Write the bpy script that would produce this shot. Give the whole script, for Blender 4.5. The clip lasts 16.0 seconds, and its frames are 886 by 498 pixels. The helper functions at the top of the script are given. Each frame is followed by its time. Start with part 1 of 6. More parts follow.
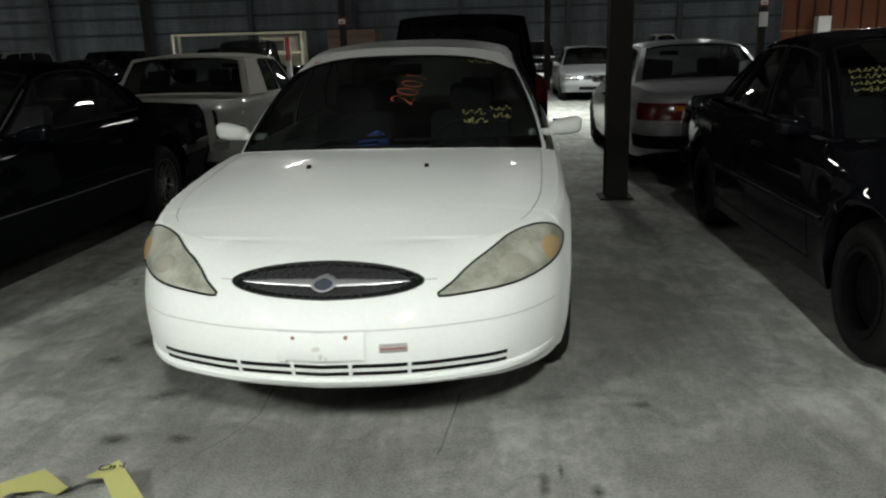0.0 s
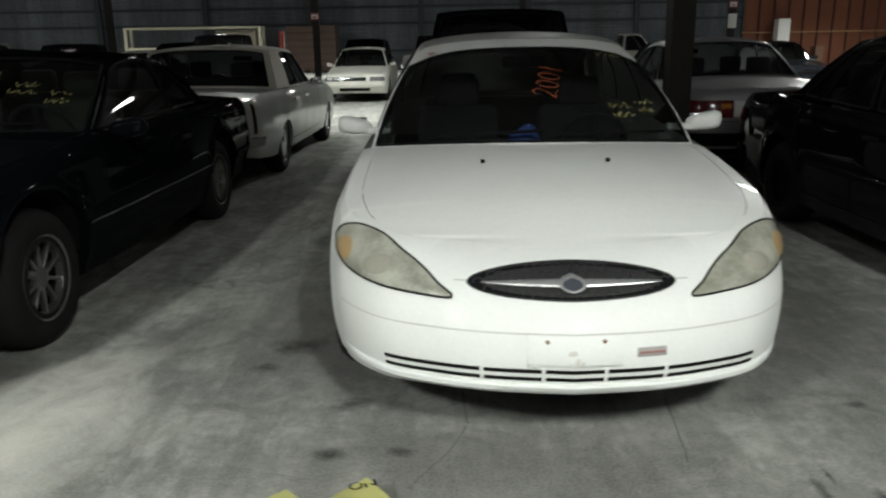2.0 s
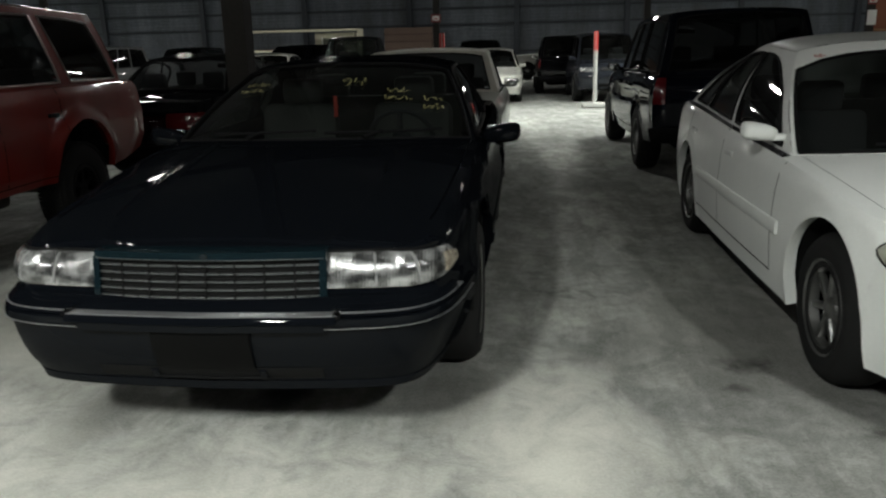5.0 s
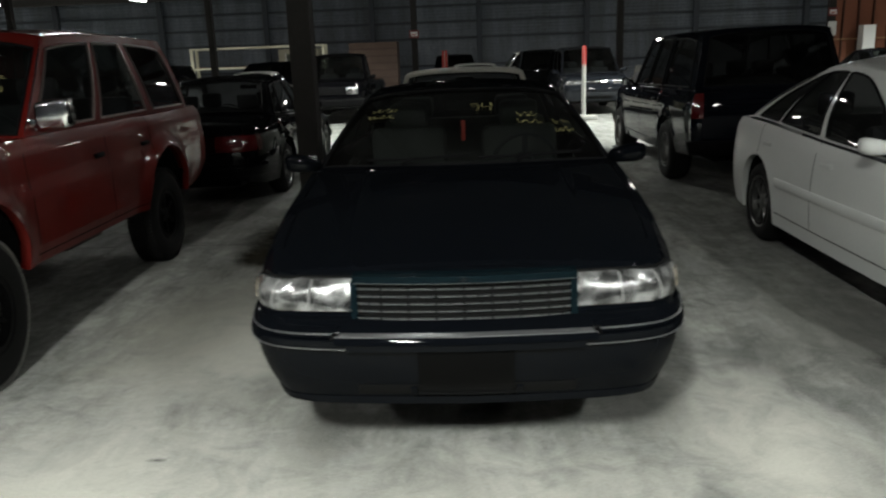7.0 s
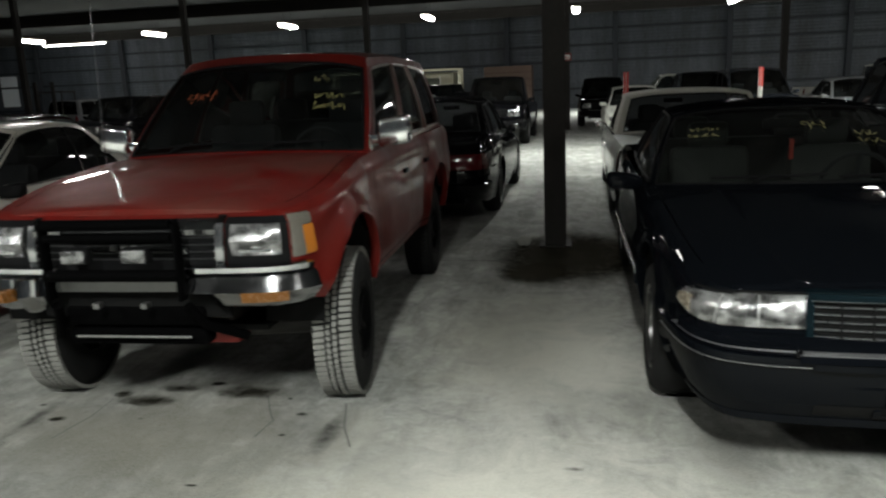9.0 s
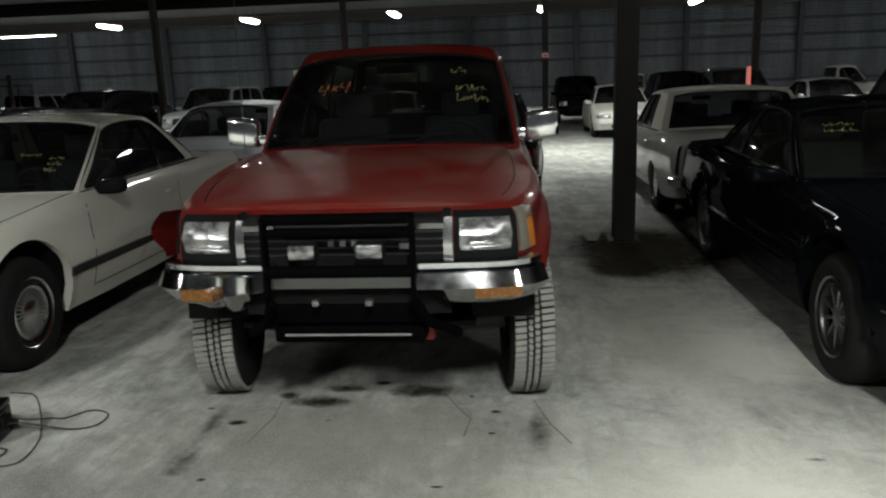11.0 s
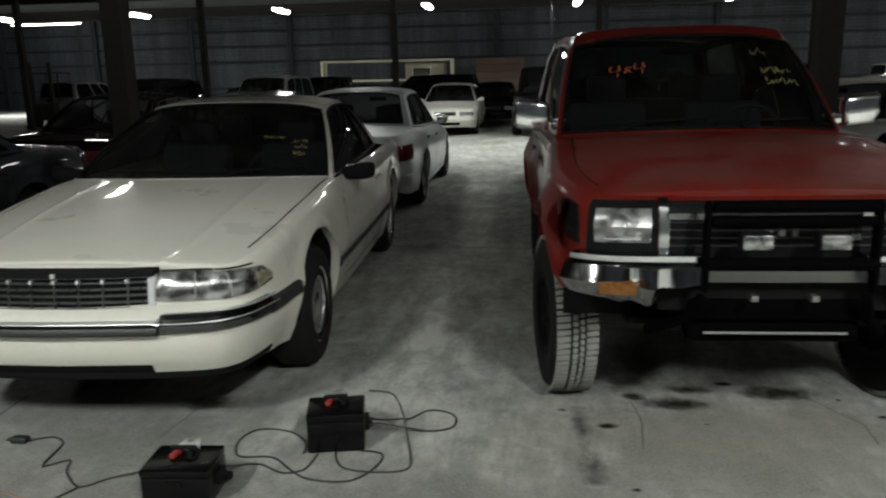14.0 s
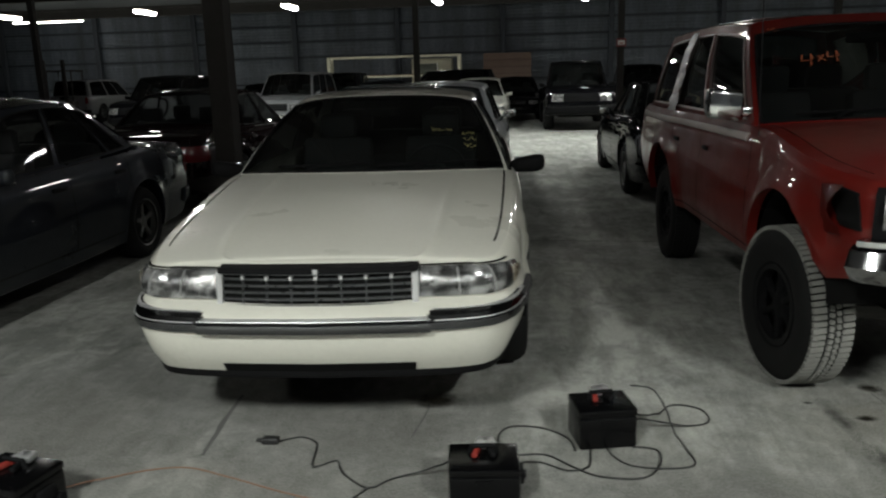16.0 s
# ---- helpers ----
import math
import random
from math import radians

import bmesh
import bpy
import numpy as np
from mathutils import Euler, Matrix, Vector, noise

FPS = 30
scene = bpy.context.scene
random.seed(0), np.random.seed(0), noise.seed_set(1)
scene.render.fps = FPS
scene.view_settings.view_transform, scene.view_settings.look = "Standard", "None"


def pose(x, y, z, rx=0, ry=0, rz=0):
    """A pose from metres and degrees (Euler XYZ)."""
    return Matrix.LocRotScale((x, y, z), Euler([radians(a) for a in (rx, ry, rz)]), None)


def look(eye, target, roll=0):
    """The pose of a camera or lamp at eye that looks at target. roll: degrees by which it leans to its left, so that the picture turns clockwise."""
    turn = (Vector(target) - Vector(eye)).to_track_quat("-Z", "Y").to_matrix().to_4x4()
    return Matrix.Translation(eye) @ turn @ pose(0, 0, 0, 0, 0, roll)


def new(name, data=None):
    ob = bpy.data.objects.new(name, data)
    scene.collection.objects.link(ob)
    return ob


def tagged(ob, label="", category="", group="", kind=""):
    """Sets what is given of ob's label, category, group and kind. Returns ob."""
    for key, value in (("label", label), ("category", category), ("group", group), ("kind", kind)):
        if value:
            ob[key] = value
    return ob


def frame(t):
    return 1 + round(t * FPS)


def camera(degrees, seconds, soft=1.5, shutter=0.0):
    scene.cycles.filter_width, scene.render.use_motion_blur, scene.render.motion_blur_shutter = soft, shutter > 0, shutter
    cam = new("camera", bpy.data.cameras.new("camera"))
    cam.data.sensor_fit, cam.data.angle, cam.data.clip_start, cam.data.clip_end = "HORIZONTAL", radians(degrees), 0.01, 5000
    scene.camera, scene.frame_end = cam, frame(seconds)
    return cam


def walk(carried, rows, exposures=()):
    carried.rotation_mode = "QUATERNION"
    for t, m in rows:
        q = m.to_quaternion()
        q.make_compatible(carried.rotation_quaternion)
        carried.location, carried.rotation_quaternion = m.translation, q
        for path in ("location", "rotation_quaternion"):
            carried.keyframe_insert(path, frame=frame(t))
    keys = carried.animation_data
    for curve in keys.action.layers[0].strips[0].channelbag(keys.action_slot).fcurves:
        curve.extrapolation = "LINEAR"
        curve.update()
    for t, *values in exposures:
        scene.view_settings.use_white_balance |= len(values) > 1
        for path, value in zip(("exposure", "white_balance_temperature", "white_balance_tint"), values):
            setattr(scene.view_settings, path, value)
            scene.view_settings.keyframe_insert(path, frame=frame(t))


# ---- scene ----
cam = camera(60.8, 16.0, 2.2, 0.5)
PATH = [
    (0, (0.111, 1.168, 1.349), (-0.057, 3.096, 0.843), -1.6),
    (0.5, (-0.118, 1.168, 1.349), (-0.243, 3.098, 0.842), -1.3),
    (1, (-0.366, 1.22, 1.358), (-0.442, 3.154, 0.851), -0.7),
    (1.5, (-0.644, 1.248, 1.344), (-0.674, 3.183, 0.839), -0.4),
    (2, (-0.899, 1.267, 1.332), (-0.925, 3.2, 0.819), -0.9),
    (2.5, (-1.148, 1.32, 1.329), (-1.21, 3.252, 0.814), -1.5),
    (3, (-1.446, 1.333, 1.34), (-1.528, 3.266, 0.834), -1.1),
    (3.5, (-1.736, 1.306, 1.336), (-1.774, 3.239, 0.823), -0.5),
    (4, (-2.011, 1.317, 1.316), (-2.012, 3.246, 0.789), -0.1),
    (4.5, (-2.342, 1.353, 1.341), (-2.469, 3.274, 0.8), -0.8),
    (4.7, (-2.46, 1.35, 1.357), (-2.666, 3.27, 0.835), -1.4),
    (6.8, (-3.505, 1.111, 1.479), (-3.582, 3.05, 0.995), -2.0),
    (7, (-3.634, 1.094, 1.487), (-3.711, 3.033, 1.006), -2.2),
    (7.5, (-3.921, 1.072, 1.488), (-4.043, 3.009, 1.006), -2.9),
    (8, (-4.251, 1.071, 1.49), (-4.446, 3.005, 1.02), -3.4),
    (8.5, (-4.573, 1.014, 1.499), (-4.873, 2.941, 1.059), -2.9),
    (9, (-4.867, 0.946, 1.501), (-5.23, 2.869, 1.09), -2.4),
    (9.2, (-4.987, 0.901, 1.499), (-5.359, 2.825, 1.099), -2.1),
    (11.5, (-6.317, 0.832, 1.515), (-6.506, 2.777, 1.091), -2.1),
    (12, (-6.587, 0.871, 1.491), (-6.766, 2.821, 1.088), -2.3),
    (12.5, (-6.897, 0.858, 1.495), (-7.067, 2.805, 1.073), -2.4),
    (13, (-7.174, 0.896, 1.463), (-7.371, 2.836, 1.018), -2.3),
    (13.5, (-7.462, 0.932, 1.47), (-7.67, 2.871, 1.028), -1.8),
    (14, (-7.76, 0.909, 1.48), (-7.978, 2.849, 1.045), -1.2),
    (14.5, (-8.028, 0.919, 1.465), (-8.274, 2.855, 1.029), -1.6),
    (15, (-8.308, 0.918, 1.467), (-8.553, 2.851, 1.013), -1.9),
    (15.5, (-8.586, 0.917, 1.464), (-8.811, 2.851, 1.008), -1.7),
    (16, (-8.89, 0.866, 1.474), (-9.083, 2.806, 1.029), -1.6),
]
walk(cam, [(t, look(eye, target, roll)) for t, eye, target, roll in PATH],
     exposures=[(0, .08), (3, .16), (4.7, .25), (6.8, .30), (9.2, .35), (11.5, .28), (13, .18), (14.5, .05), (16, 0)])

# ---- light, world, exposure ----
world = bpy.data.worlds.new("world")
world.use_nodes = True
world.node_tree.nodes["Background"].inputs["Color"].default_value = (0.10, 0.12, 0.15, 1)
world.node_tree.nodes["Background"].inputs["Strength"].default_value = 0.03
scene.world = world
scene.view_settings.exposure = 0.0

LAMPS = [(7.3, -2, 5.2, 60), (1.15, -2, 5.2, 590), (-5.1, -2, 5.2, 610), (-11.4, -2, 5.2, 500), (-17.6, -2, 5.2, 150),
         (7.3, 17.4, 5.2, 420), (1.15, 17.4, 5.2, 370), (-5.1, 17.4, 5.2, 225), (-11.4, 17.4, 5.2, 250), (-17.6, 17.4, 5.2, 260),
         # The lamp at (14.2, 27.4) is unseen, added to brighten the timber partition.
         (14.2, 27.4, 5.2, 420), (18.3, 42.3, 5.4, 650), (10.5, 42.3, 5.4, 600), (2.65, 42.3, 5.4, 450), (-5.15, 42.3, 5.35, 360), (-12.95, 42.3, 5.4, 360), (-20.9, 42.3, 5.4, 480), (-29.0, 42.3, 5.4, 600), (-37.0, 42.3, 5.4, 600)]


def lamp_light(lx, ly, lz, watts):
    data = bpy.data.lights.new("lamp_light", "AREA")
    data.shape, data.size, data.size_y = "RECTANGLE", 0.32, 1.9 if ly > 30 else 1.4
    data.energy, data.color, data.spread = watts, (0.95, 1.0, 0.945), radians(135)
    new("lamp_light", data).matrix_world = pose(lx, ly, lz - 0.19)


for row in LAMPS:
    lamp_light(*row)

# ---- materials ----
MATS = {}


def nodes_of(name):
    m = bpy.data.materials.new(name)
    m.use_nodes = True
    nt = m.node_tree
    return m, nt, nt.nodes["Principled BSDF"]


def coords(nt, scale, kind="Object"):
    tc = nt.nodes.new("ShaderNodeTexCoord")
    mp = nt.nodes.new("ShaderNodeMapping")
    mp.inputs["Scale"].default_value = (scale, scale, scale) if not isinstance(scale, tuple) else scale
    nt.links.new(tc.outputs[kind], mp.inputs["Vector"])
    return mp.outputs["Vector"]


def noise_of(nt, vec, scale, detail=6, rough=0.6):
    n = nt.nodes.new("ShaderNodeTexNoise")
    n.inputs["Scale"].default_value, n.inputs["Detail"].default_value, n.inputs["Roughness"].default_value = scale, detail, rough
    nt.links.new(vec, n.inputs["Vector"])
    return n.outputs["Fac"]


def ramp(nt, fac, stops):
    r = nt.nodes.new("ShaderNodeValToRGB")
    els = r.color_ramp.elements
    while len(els) < len(stops):
        els.new(0.5)
    for e, (p, c) in zip(els, stops):
        e.position, e.color = p, (c, c, c, 1) if not isinstance(c, tuple) else (*c, 1)
    nt.links.new(fac, r.inputs["Fac"])
    return r.outputs["Color"]


def mix(nt, fac, a, b, mode="MIX"):
    n = nt.nodes.new("ShaderNodeMix")
    n.data_type, n.blend_type = "RGBA", mode
    for sock, val in ((n.inputs[0], fac), (n.inputs[6], a), (n.inputs[7], b)):
        if isinstance(val, (int, float)):
            sock.default_value = val
        elif isinstance(val, tuple):
            sock.default_value = (*val, 1)
        else:
            nt.links.new(val, sock)
    return n.outputs[2]


def bump(nt, bsdf, height, strength, distance):
    b = nt.nodes.new("ShaderNodeBump")
    b.inputs["Strength"].default_value, b.inputs["Distance"].default_value = strength, distance
    nt.links.new(height, b.inputs["Height"])
    nt.links.new(b.outputs["Normal"], bsdf.inputs["Normal"])


def paint(name, col, dust=0.25, rough=0.22, dust_col=(0.30, 0.29, 0.27), metal=0.0, coat=0.7):
    """Car paint under clear coat, with road film and fine dust."""
    if name in MATS:
        return MATS[name]
    m, nt, b = nodes_of(name)
    v = coords(nt, 1.0)
    film = ramp(nt, noise_of(nt, v, 2.3, 5), [(0.35, 0.0), (0.75, 1.0)])
    fine = noise_of(nt, v, 60, 4)
    tone = mix(nt, fine, tuple(c * 0.93 for c in col), tuple(min(c * 1.05, 0.9) for c in col))
    scaled = nt.nodes.new("ShaderNodeMath")
    scaled.operation = "MULTIPLY"
    scaled.inputs[1].default_value = dust
    nt.links.new(film, scaled.inputs[0])
    nt.links.new(mix(nt, scaled.outputs[0], tone, dust_col), b.inputs["Base Color"])
    rr = nt.nodes.new("ShaderNodeMapRange")
    rr.inputs["To Min"].default_value, rr.inputs["To Max"].default_value = rough, min(rough + 0.3, 0.9)
    nt.links.new(film, rr.inputs["Value"])
    nt.links.new(rr.outputs["Result"], b.inputs["Roughness"])
    b.inputs["Metallic"].default_value = metal
    b.inputs["Coat Weight"].default_value = coat
    b.inputs["Specular IOR Level"].default_value = 0.1 if max(col) > 0.05 else 0.0
    cr = nt.nodes.new("ShaderNodeMapRange")
    cr.inputs["To Min"].default_value, cr.inputs["To Max"].default_value = 0.015, 0.04
    nt.links.new(fine, cr.inputs["Value"])
    nt.links.new(cr.outputs["Result"], b.inputs["Coat Roughness"])
    MATS[name] = m
    return m


def plain(name, col, rough=0.5, metal=0.0, vary=0.25, scale=12.0, relief=0.0, coat=0.0, spec=0.5):
    """A surface of one colour with grain and smudges at two scales."""
    if name in MATS:
        return MATS[name]
    m, nt, b = nodes_of(name)
    v = coords(nt, 1.0)
    big, small = noise_of(nt, v, scale * 0.25, 4), noise_of(nt, v, scale * 4, 5)
    fac = mix(nt, 0.5, big, small)
    lo, hi = tuple(c * (1 - vary) for c in col), tuple(min(c * (1 + vary), 0.92) for c in col)
    nt.links.new(mix(nt, fac, lo, hi), b.inputs["Base Color"])
    rr = nt.nodes.new("ShaderNodeMapRange")
    rr.inputs["To Min"].default_value, rr.inputs["To Max"].default_value = max(rough - 0.08, 0.02), min(rough + 0.12, 1)
    nt.links.new(small, rr.inputs["Value"])
    nt.links.new(rr.outputs["Result"], b.inputs["Roughness"])
    b.inputs["Metallic"].default_value = metal
    b.inputs["Coat Weight"].default_value = coat
    b.inputs["Specular IOR Level"].default_value = spec
    if relief:
        bump(nt, b, small, 0.4, relief)
    MATS[name] = m
    return m


def glass(name, tint, film=0.03):
    """Thin car glass: a tinted clear pane with a mirror gloss that grows at a slant, and a little dust."""
    if name in MATS:
        return MATS[name]
    m = bpy.data.materials.new(name)
    m.use_nodes = True
    nt = m.node_tree
    nt.nodes.clear()
    out = nt.nodes.new("ShaderNodeOutputMaterial")
    tr, gl, df = (nt.nodes.new(k) for k in ("ShaderNodeBsdfTransparent", "ShaderNodeBsdfGlossy", "ShaderNodeBsdfDiffuse"))
    tr.inputs["Color"].default_value = (*tint, 1)
    gl.inputs["Roughness"].default_value = 0.03
    df.inputs["Color"].default_value = (0.42, 0.41, 0.38, 1)
    fr = nt.nodes.new("ShaderNodeFresnel")
    fr.inputs["IOR"].default_value = 1.5
    m1, m2 = nt.nodes.new("ShaderNodeMixShader"), nt.nodes.new("ShaderNodeMixShader")
    nt.links.new(fr.outputs["Fac"], m1.inputs[0])
    nt.links.new(tr.outputs[0], m1.inputs[1])
    nt.links.new(gl.outputs[0], m1.inputs[2])
    v = coords(nt, 1.0)
    dust = ramp(nt, noise_of(nt, v, 3.0, 6), [(0.35, 0.0), (0.8, film * 2)])
    nt.links.new(dust, m2.inputs[0])
    nt.links.new(m1.outputs[0], m2.inputs[1])
    nt.links.new(df.outputs[0], m2.inputs[2])
    nt.links.new(m2.outputs[0], out.inputs["Surface"])
    MATS[name] = m
    return m


def fluted(name, lo, hi):
    """Clear lamp glass; a mottled colour paints the bright reflector's glints. Fluted, glossy."""
    m, nt, b = nodes_of(name)
    v = coords(nt, (1.0, 1.0, 0.6))
    w = nt.nodes.new("ShaderNodeTexWave")
    w.inputs["Scale"].default_value, w.inputs["Distortion"].default_value = 30.0, 2.0
    nt.links.new(v, w.inputs["Vector"])
    fac = mix(nt, 0.86, w.outputs["Fac"], noise_of(nt, coords(nt, (1.0, 1.0, 1.5)), 15, 2, 0.4))
    nt.links.new(ramp(nt, fac, [(0.40, lo), (0.62, hi)]), b.inputs["Base Color"])
    b.inputs["Metallic"].default_value, b.inputs["Roughness"].default_value, b.inputs["Coat Weight"].default_value = 0.55, 0.22, 0.9
    b.inputs["Coat Roughness"].default_value = 0.04
    bump(nt, b, fac, 0.6, 0.006)
    MATS[name] = m
    return m


def hazy(name, lo, hi):
    """Old clouded lamp plastic: grey and cream patches over a dim reflector."""
    m, nt, b = nodes_of(name)
    v = coords(nt, 1.0)
    fac = mix(nt, 0.25, noise_of(nt, v, 9, 3, 0.5), noise_of(nt, v, 70, 4))
    nt.links.new(ramp(nt, fac, [(0.38, lo), (0.62, hi)]), b.inputs["Base Color"])
    b.inputs["Roughness"].default_value, b.inputs["Coat Weight"].default_value, b.inputs["Coat Roughness"].default_value = 0.3, 0.6, 0.12
    MATS[name] = m
    return m


def lens(name, col, rough=0.12):
    return plain(name, col, rough, 0.0, 0.12, 18, 0.0, 0.8)


BLACK = plain("black_plastic", (0.005, 0.005, 0.0055), 0.75, 0, 0.3, 20, spec=0.12)
# Near-black: shade inside openings, intakes and wells is put into this colour.
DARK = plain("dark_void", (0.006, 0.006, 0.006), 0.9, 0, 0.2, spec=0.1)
RUBBER = plain("tyre_rubber", (0.009, 0.009, 0.009), 0.8, 0, 0.35, 25, 0.001, spec=0.2)
TREAD = plain("dusty_tread_rubber", (0.20, 0.20, 0.185), 0.9, 0, 0.6, 40, 0.001)
CHROME = plain("chrome", (0.72, 0.72, 0.72), 0.12, 1.0, 0.12, 14)
SATIN = plain("satin_bright_metal", (0.75, 0.75, 0.76), 0.38, 0.8, 0.1, 14)
ALLOY = plain("alloy", (0.24, 0.24, 0.235), 0.3, 0.9, 0.25, 20)
LAMP_GLASS = hazy("hazed_headlamp", (0.21, 0.21, 0.165), (0.42, 0.42, 0.36))
CLEAR_LAMP = fluted("clear_headlamp", 0.05, 0.42)
# Darker copy of CLEAR_LAMP: the truck lamps' dimness is put into its colour.
DIM_LAMP = fluted("dim_headlamp", 0.06, 0.36)
AMBER = lens("amber_lens", (0.50, 0.17, 0.025))
RED_LENS = lens("red_lens", (0.10, 0.006, 0.008))
CLOTH = plain("seat_cloth_grey", (0.032, 0.032, 0.035), 0.9, 0, 0.3, 30, 0.001)
LEATHER = plain("seat_leather_dark", (0.035, 0.036, 0.032), 0.6, 0, 0.25, 30, 0.001)
DASH = plain("dashboard_vinyl", (0.035, 0.035, 0.038), 0.65, 0, 0.2, 30)
WHITE_PAPER = plain("white_card", (0.75, 0.75, 0.72), 0.6, 0, 0.06)
ORANGE_INK = plain("orange_marker", (0.36, 0.09, 0.035), 0.6, 0, 0.1)
YELLOW_INK = plain("yellow_marker", (0.27, 0.25, 0.10), 0.6, 0, 0.1)
WIND = glass("windscreen_glass", (0.22, 0.26, 0.245), 0.010)
TINT = glass("tinted_side_glass", (0.25, 0.27, 0.27), 0.01)
DEEP_TINT = glass("deep_tinted_glass", (0.05, 0.055, 0.055), 0.006)


def finish(name, bm, mat, parent=None, smooth=True, label=""):
    me = bpy.data.meshes.new(name)
    bm.to_mesh(me)
    bm.free()
    if mat:
        me.materials.append(mat)
    if smooth:
        me.shade_smooth()
    ob = new(name, me)
    if smooth == "angle":
        me.set_sharp_from_angle(angle=radians(35))
    if parent:
        ob.parent = parent
    if label:
        ob["label"] = label
    return ob


def part(name, bm, mat, parent, label="", smooth="angle"):
    return finish(name, bm, mat, parent, smooth, label)


def box(bm, x0, x1, y0, y1, z0, z1, bevel=0.0, m=None):
    r = bmesh.ops.create_cube(bm, size=1.0)
    vs = r["verts"]
    for v in vs:
        v.co = Vector((x0 + (v.co.x + 0.5) * (x1 - x0), y0 + (v.co.y + 0.5) * (y1 - y0), z0 + (v.co.z + 0.5) * (z1 - z0)))
    if bevel:
        es = list({e for v in vs for e in v.link_edges})
        r2 = bmesh.ops.bevel(bm, geom=es, offset=bevel, segments=2, affect="EDGES", profile=0.5)
        vs = list({v for f in r2["faces"] for v in f.verts} | {v for v in vs if v.is_valid})
    if m:
        bmesh.ops.transform(bm, matrix=m, verts=[v for v in vs if v.is_valid])
    return bm


def tube(bm, pts, r, n=8, caps=True):
    """A round bar through pts."""
    pts = [Vector(p) for p in pts]
    rings = []
    for i, p in enumerate(pts):
        d = (pts[min(i + 1, len(pts) - 1)] - pts[max(i - 1, 0)]).normalized()
        a = d.orthogonal().normalized() if i == 0 else (rings[-1][1] - d * rings[-1][1].dot(d)).normalized()
        b = d.cross(a)
        rings.append(([bm.verts.new(p + r * (math.cos(k * 2 * math.pi / n) * a + math.sin(k * 2 * math.pi / n) * b)) for k in range(n)], a))
    for (r0, _), (r1, _) in zip(rings, rings[1:]):
        for k in range(n):
            bm.faces.new((r0[k], r0[(k + 1) % n], r1[(k + 1) % n], r1[k]))
    if caps:
        bm.faces.new(rings[0][0][::-1])
        bm.faces.new(rings[-1][0])
    return bm


def grid(bm, rows, flip=False, close=False):
    """Faces between rows of points."""
    vr = [[bm.verts.new(p) for p in row] for row in rows]
    for a, b in zip(vr, vr[1:]):
        n = len(a)
        for k in range(n if close else n - 1):
            q = (a[k], a[(k + 1) % n], b[(k + 1) % n], b[k])
            bm.faces.new(q[::-1] if flip else q)
    return vr


def lerp_knots(ks, x):
    if x <= ks[0][0]:
        return ks[0][1]
    for (a, fa), (b, fb) in zip(ks, ks[1:]):
        if x <= b:
            t = (x - a) / (b - a)
            return fa + (fb - fa) * t
    return ks[-1][1]


def smooth_knots(ks):
    """A smooth curve through knots (monotone cubic), as a function."""
    xs = [k[0] for k in ks]
    ys = [k[1] for k in ks]
    n = len(xs)
    d = [(ys[i + 1] - ys[i]) / (xs[i + 1] - xs[i]) for i in range(n - 1)]
    m = [d[0]] + [0 if d[i - 1] * d[i] <= 0 else 2 * d[i - 1] * d[i] / (d[i - 1] + d[i]) for i in range(1, n - 1)] + [d[-1]]

    def f(x):
        if x <= xs[0]:
            return ys[0]
        if x >= xs[-1]:
            return ys[-1]
        i = max(k for k in range(n - 1) if xs[k] <= x)
        h = xs[i + 1] - xs[i]
        t = (x - xs[i]) / h
        return (2 * t**3 - 3 * t**2 + 1) * ys[i] + (t**3 - 2 * t**2 + t) * h * m[i] + (-2 * t**3 + 3 * t**2) * ys[i + 1] + (t**3 - t**2) * h * m[i + 1]
    return f


def catmull(pts, step):
    """Points about step apart along a smooth curve through pts."""
    out = []
    P = [pts[0]] + list(pts) + [pts[-1]]
    for i in range(1, len(P) - 2):
        a, b, c, d = (np.array(P[i + k], float) for k in (-1, 0, 1, 2))
        n = max(1, int(np.linalg.norm(c - b) / step))
        for k in range(n):
            t = k / n
            out.append(0.5 * ((2 * b) + (c - a) * t + (2 * a - 5 * b + 4 * c - d) * t * t + (3 * b - a - 3 * c + d) * t**3))
    out.append(np.array(pts[-1], float))
    return out


# ---- the car kit ----
WHEELS = {}


def lathe(bm, prof, n):
    """Turns a profile of (radius, offset along x) round the x axis."""
    rows = [[(dx, r * math.cos(a), r * math.sin(a)) for r, dx in prof] for a in (k * 2 * math.pi / n for k in range(n + 1))]
    grid(bm, rows)
    bmesh.ops.remove_doubles(bm, verts=bm.verts, dist=1e-5)
    return bm


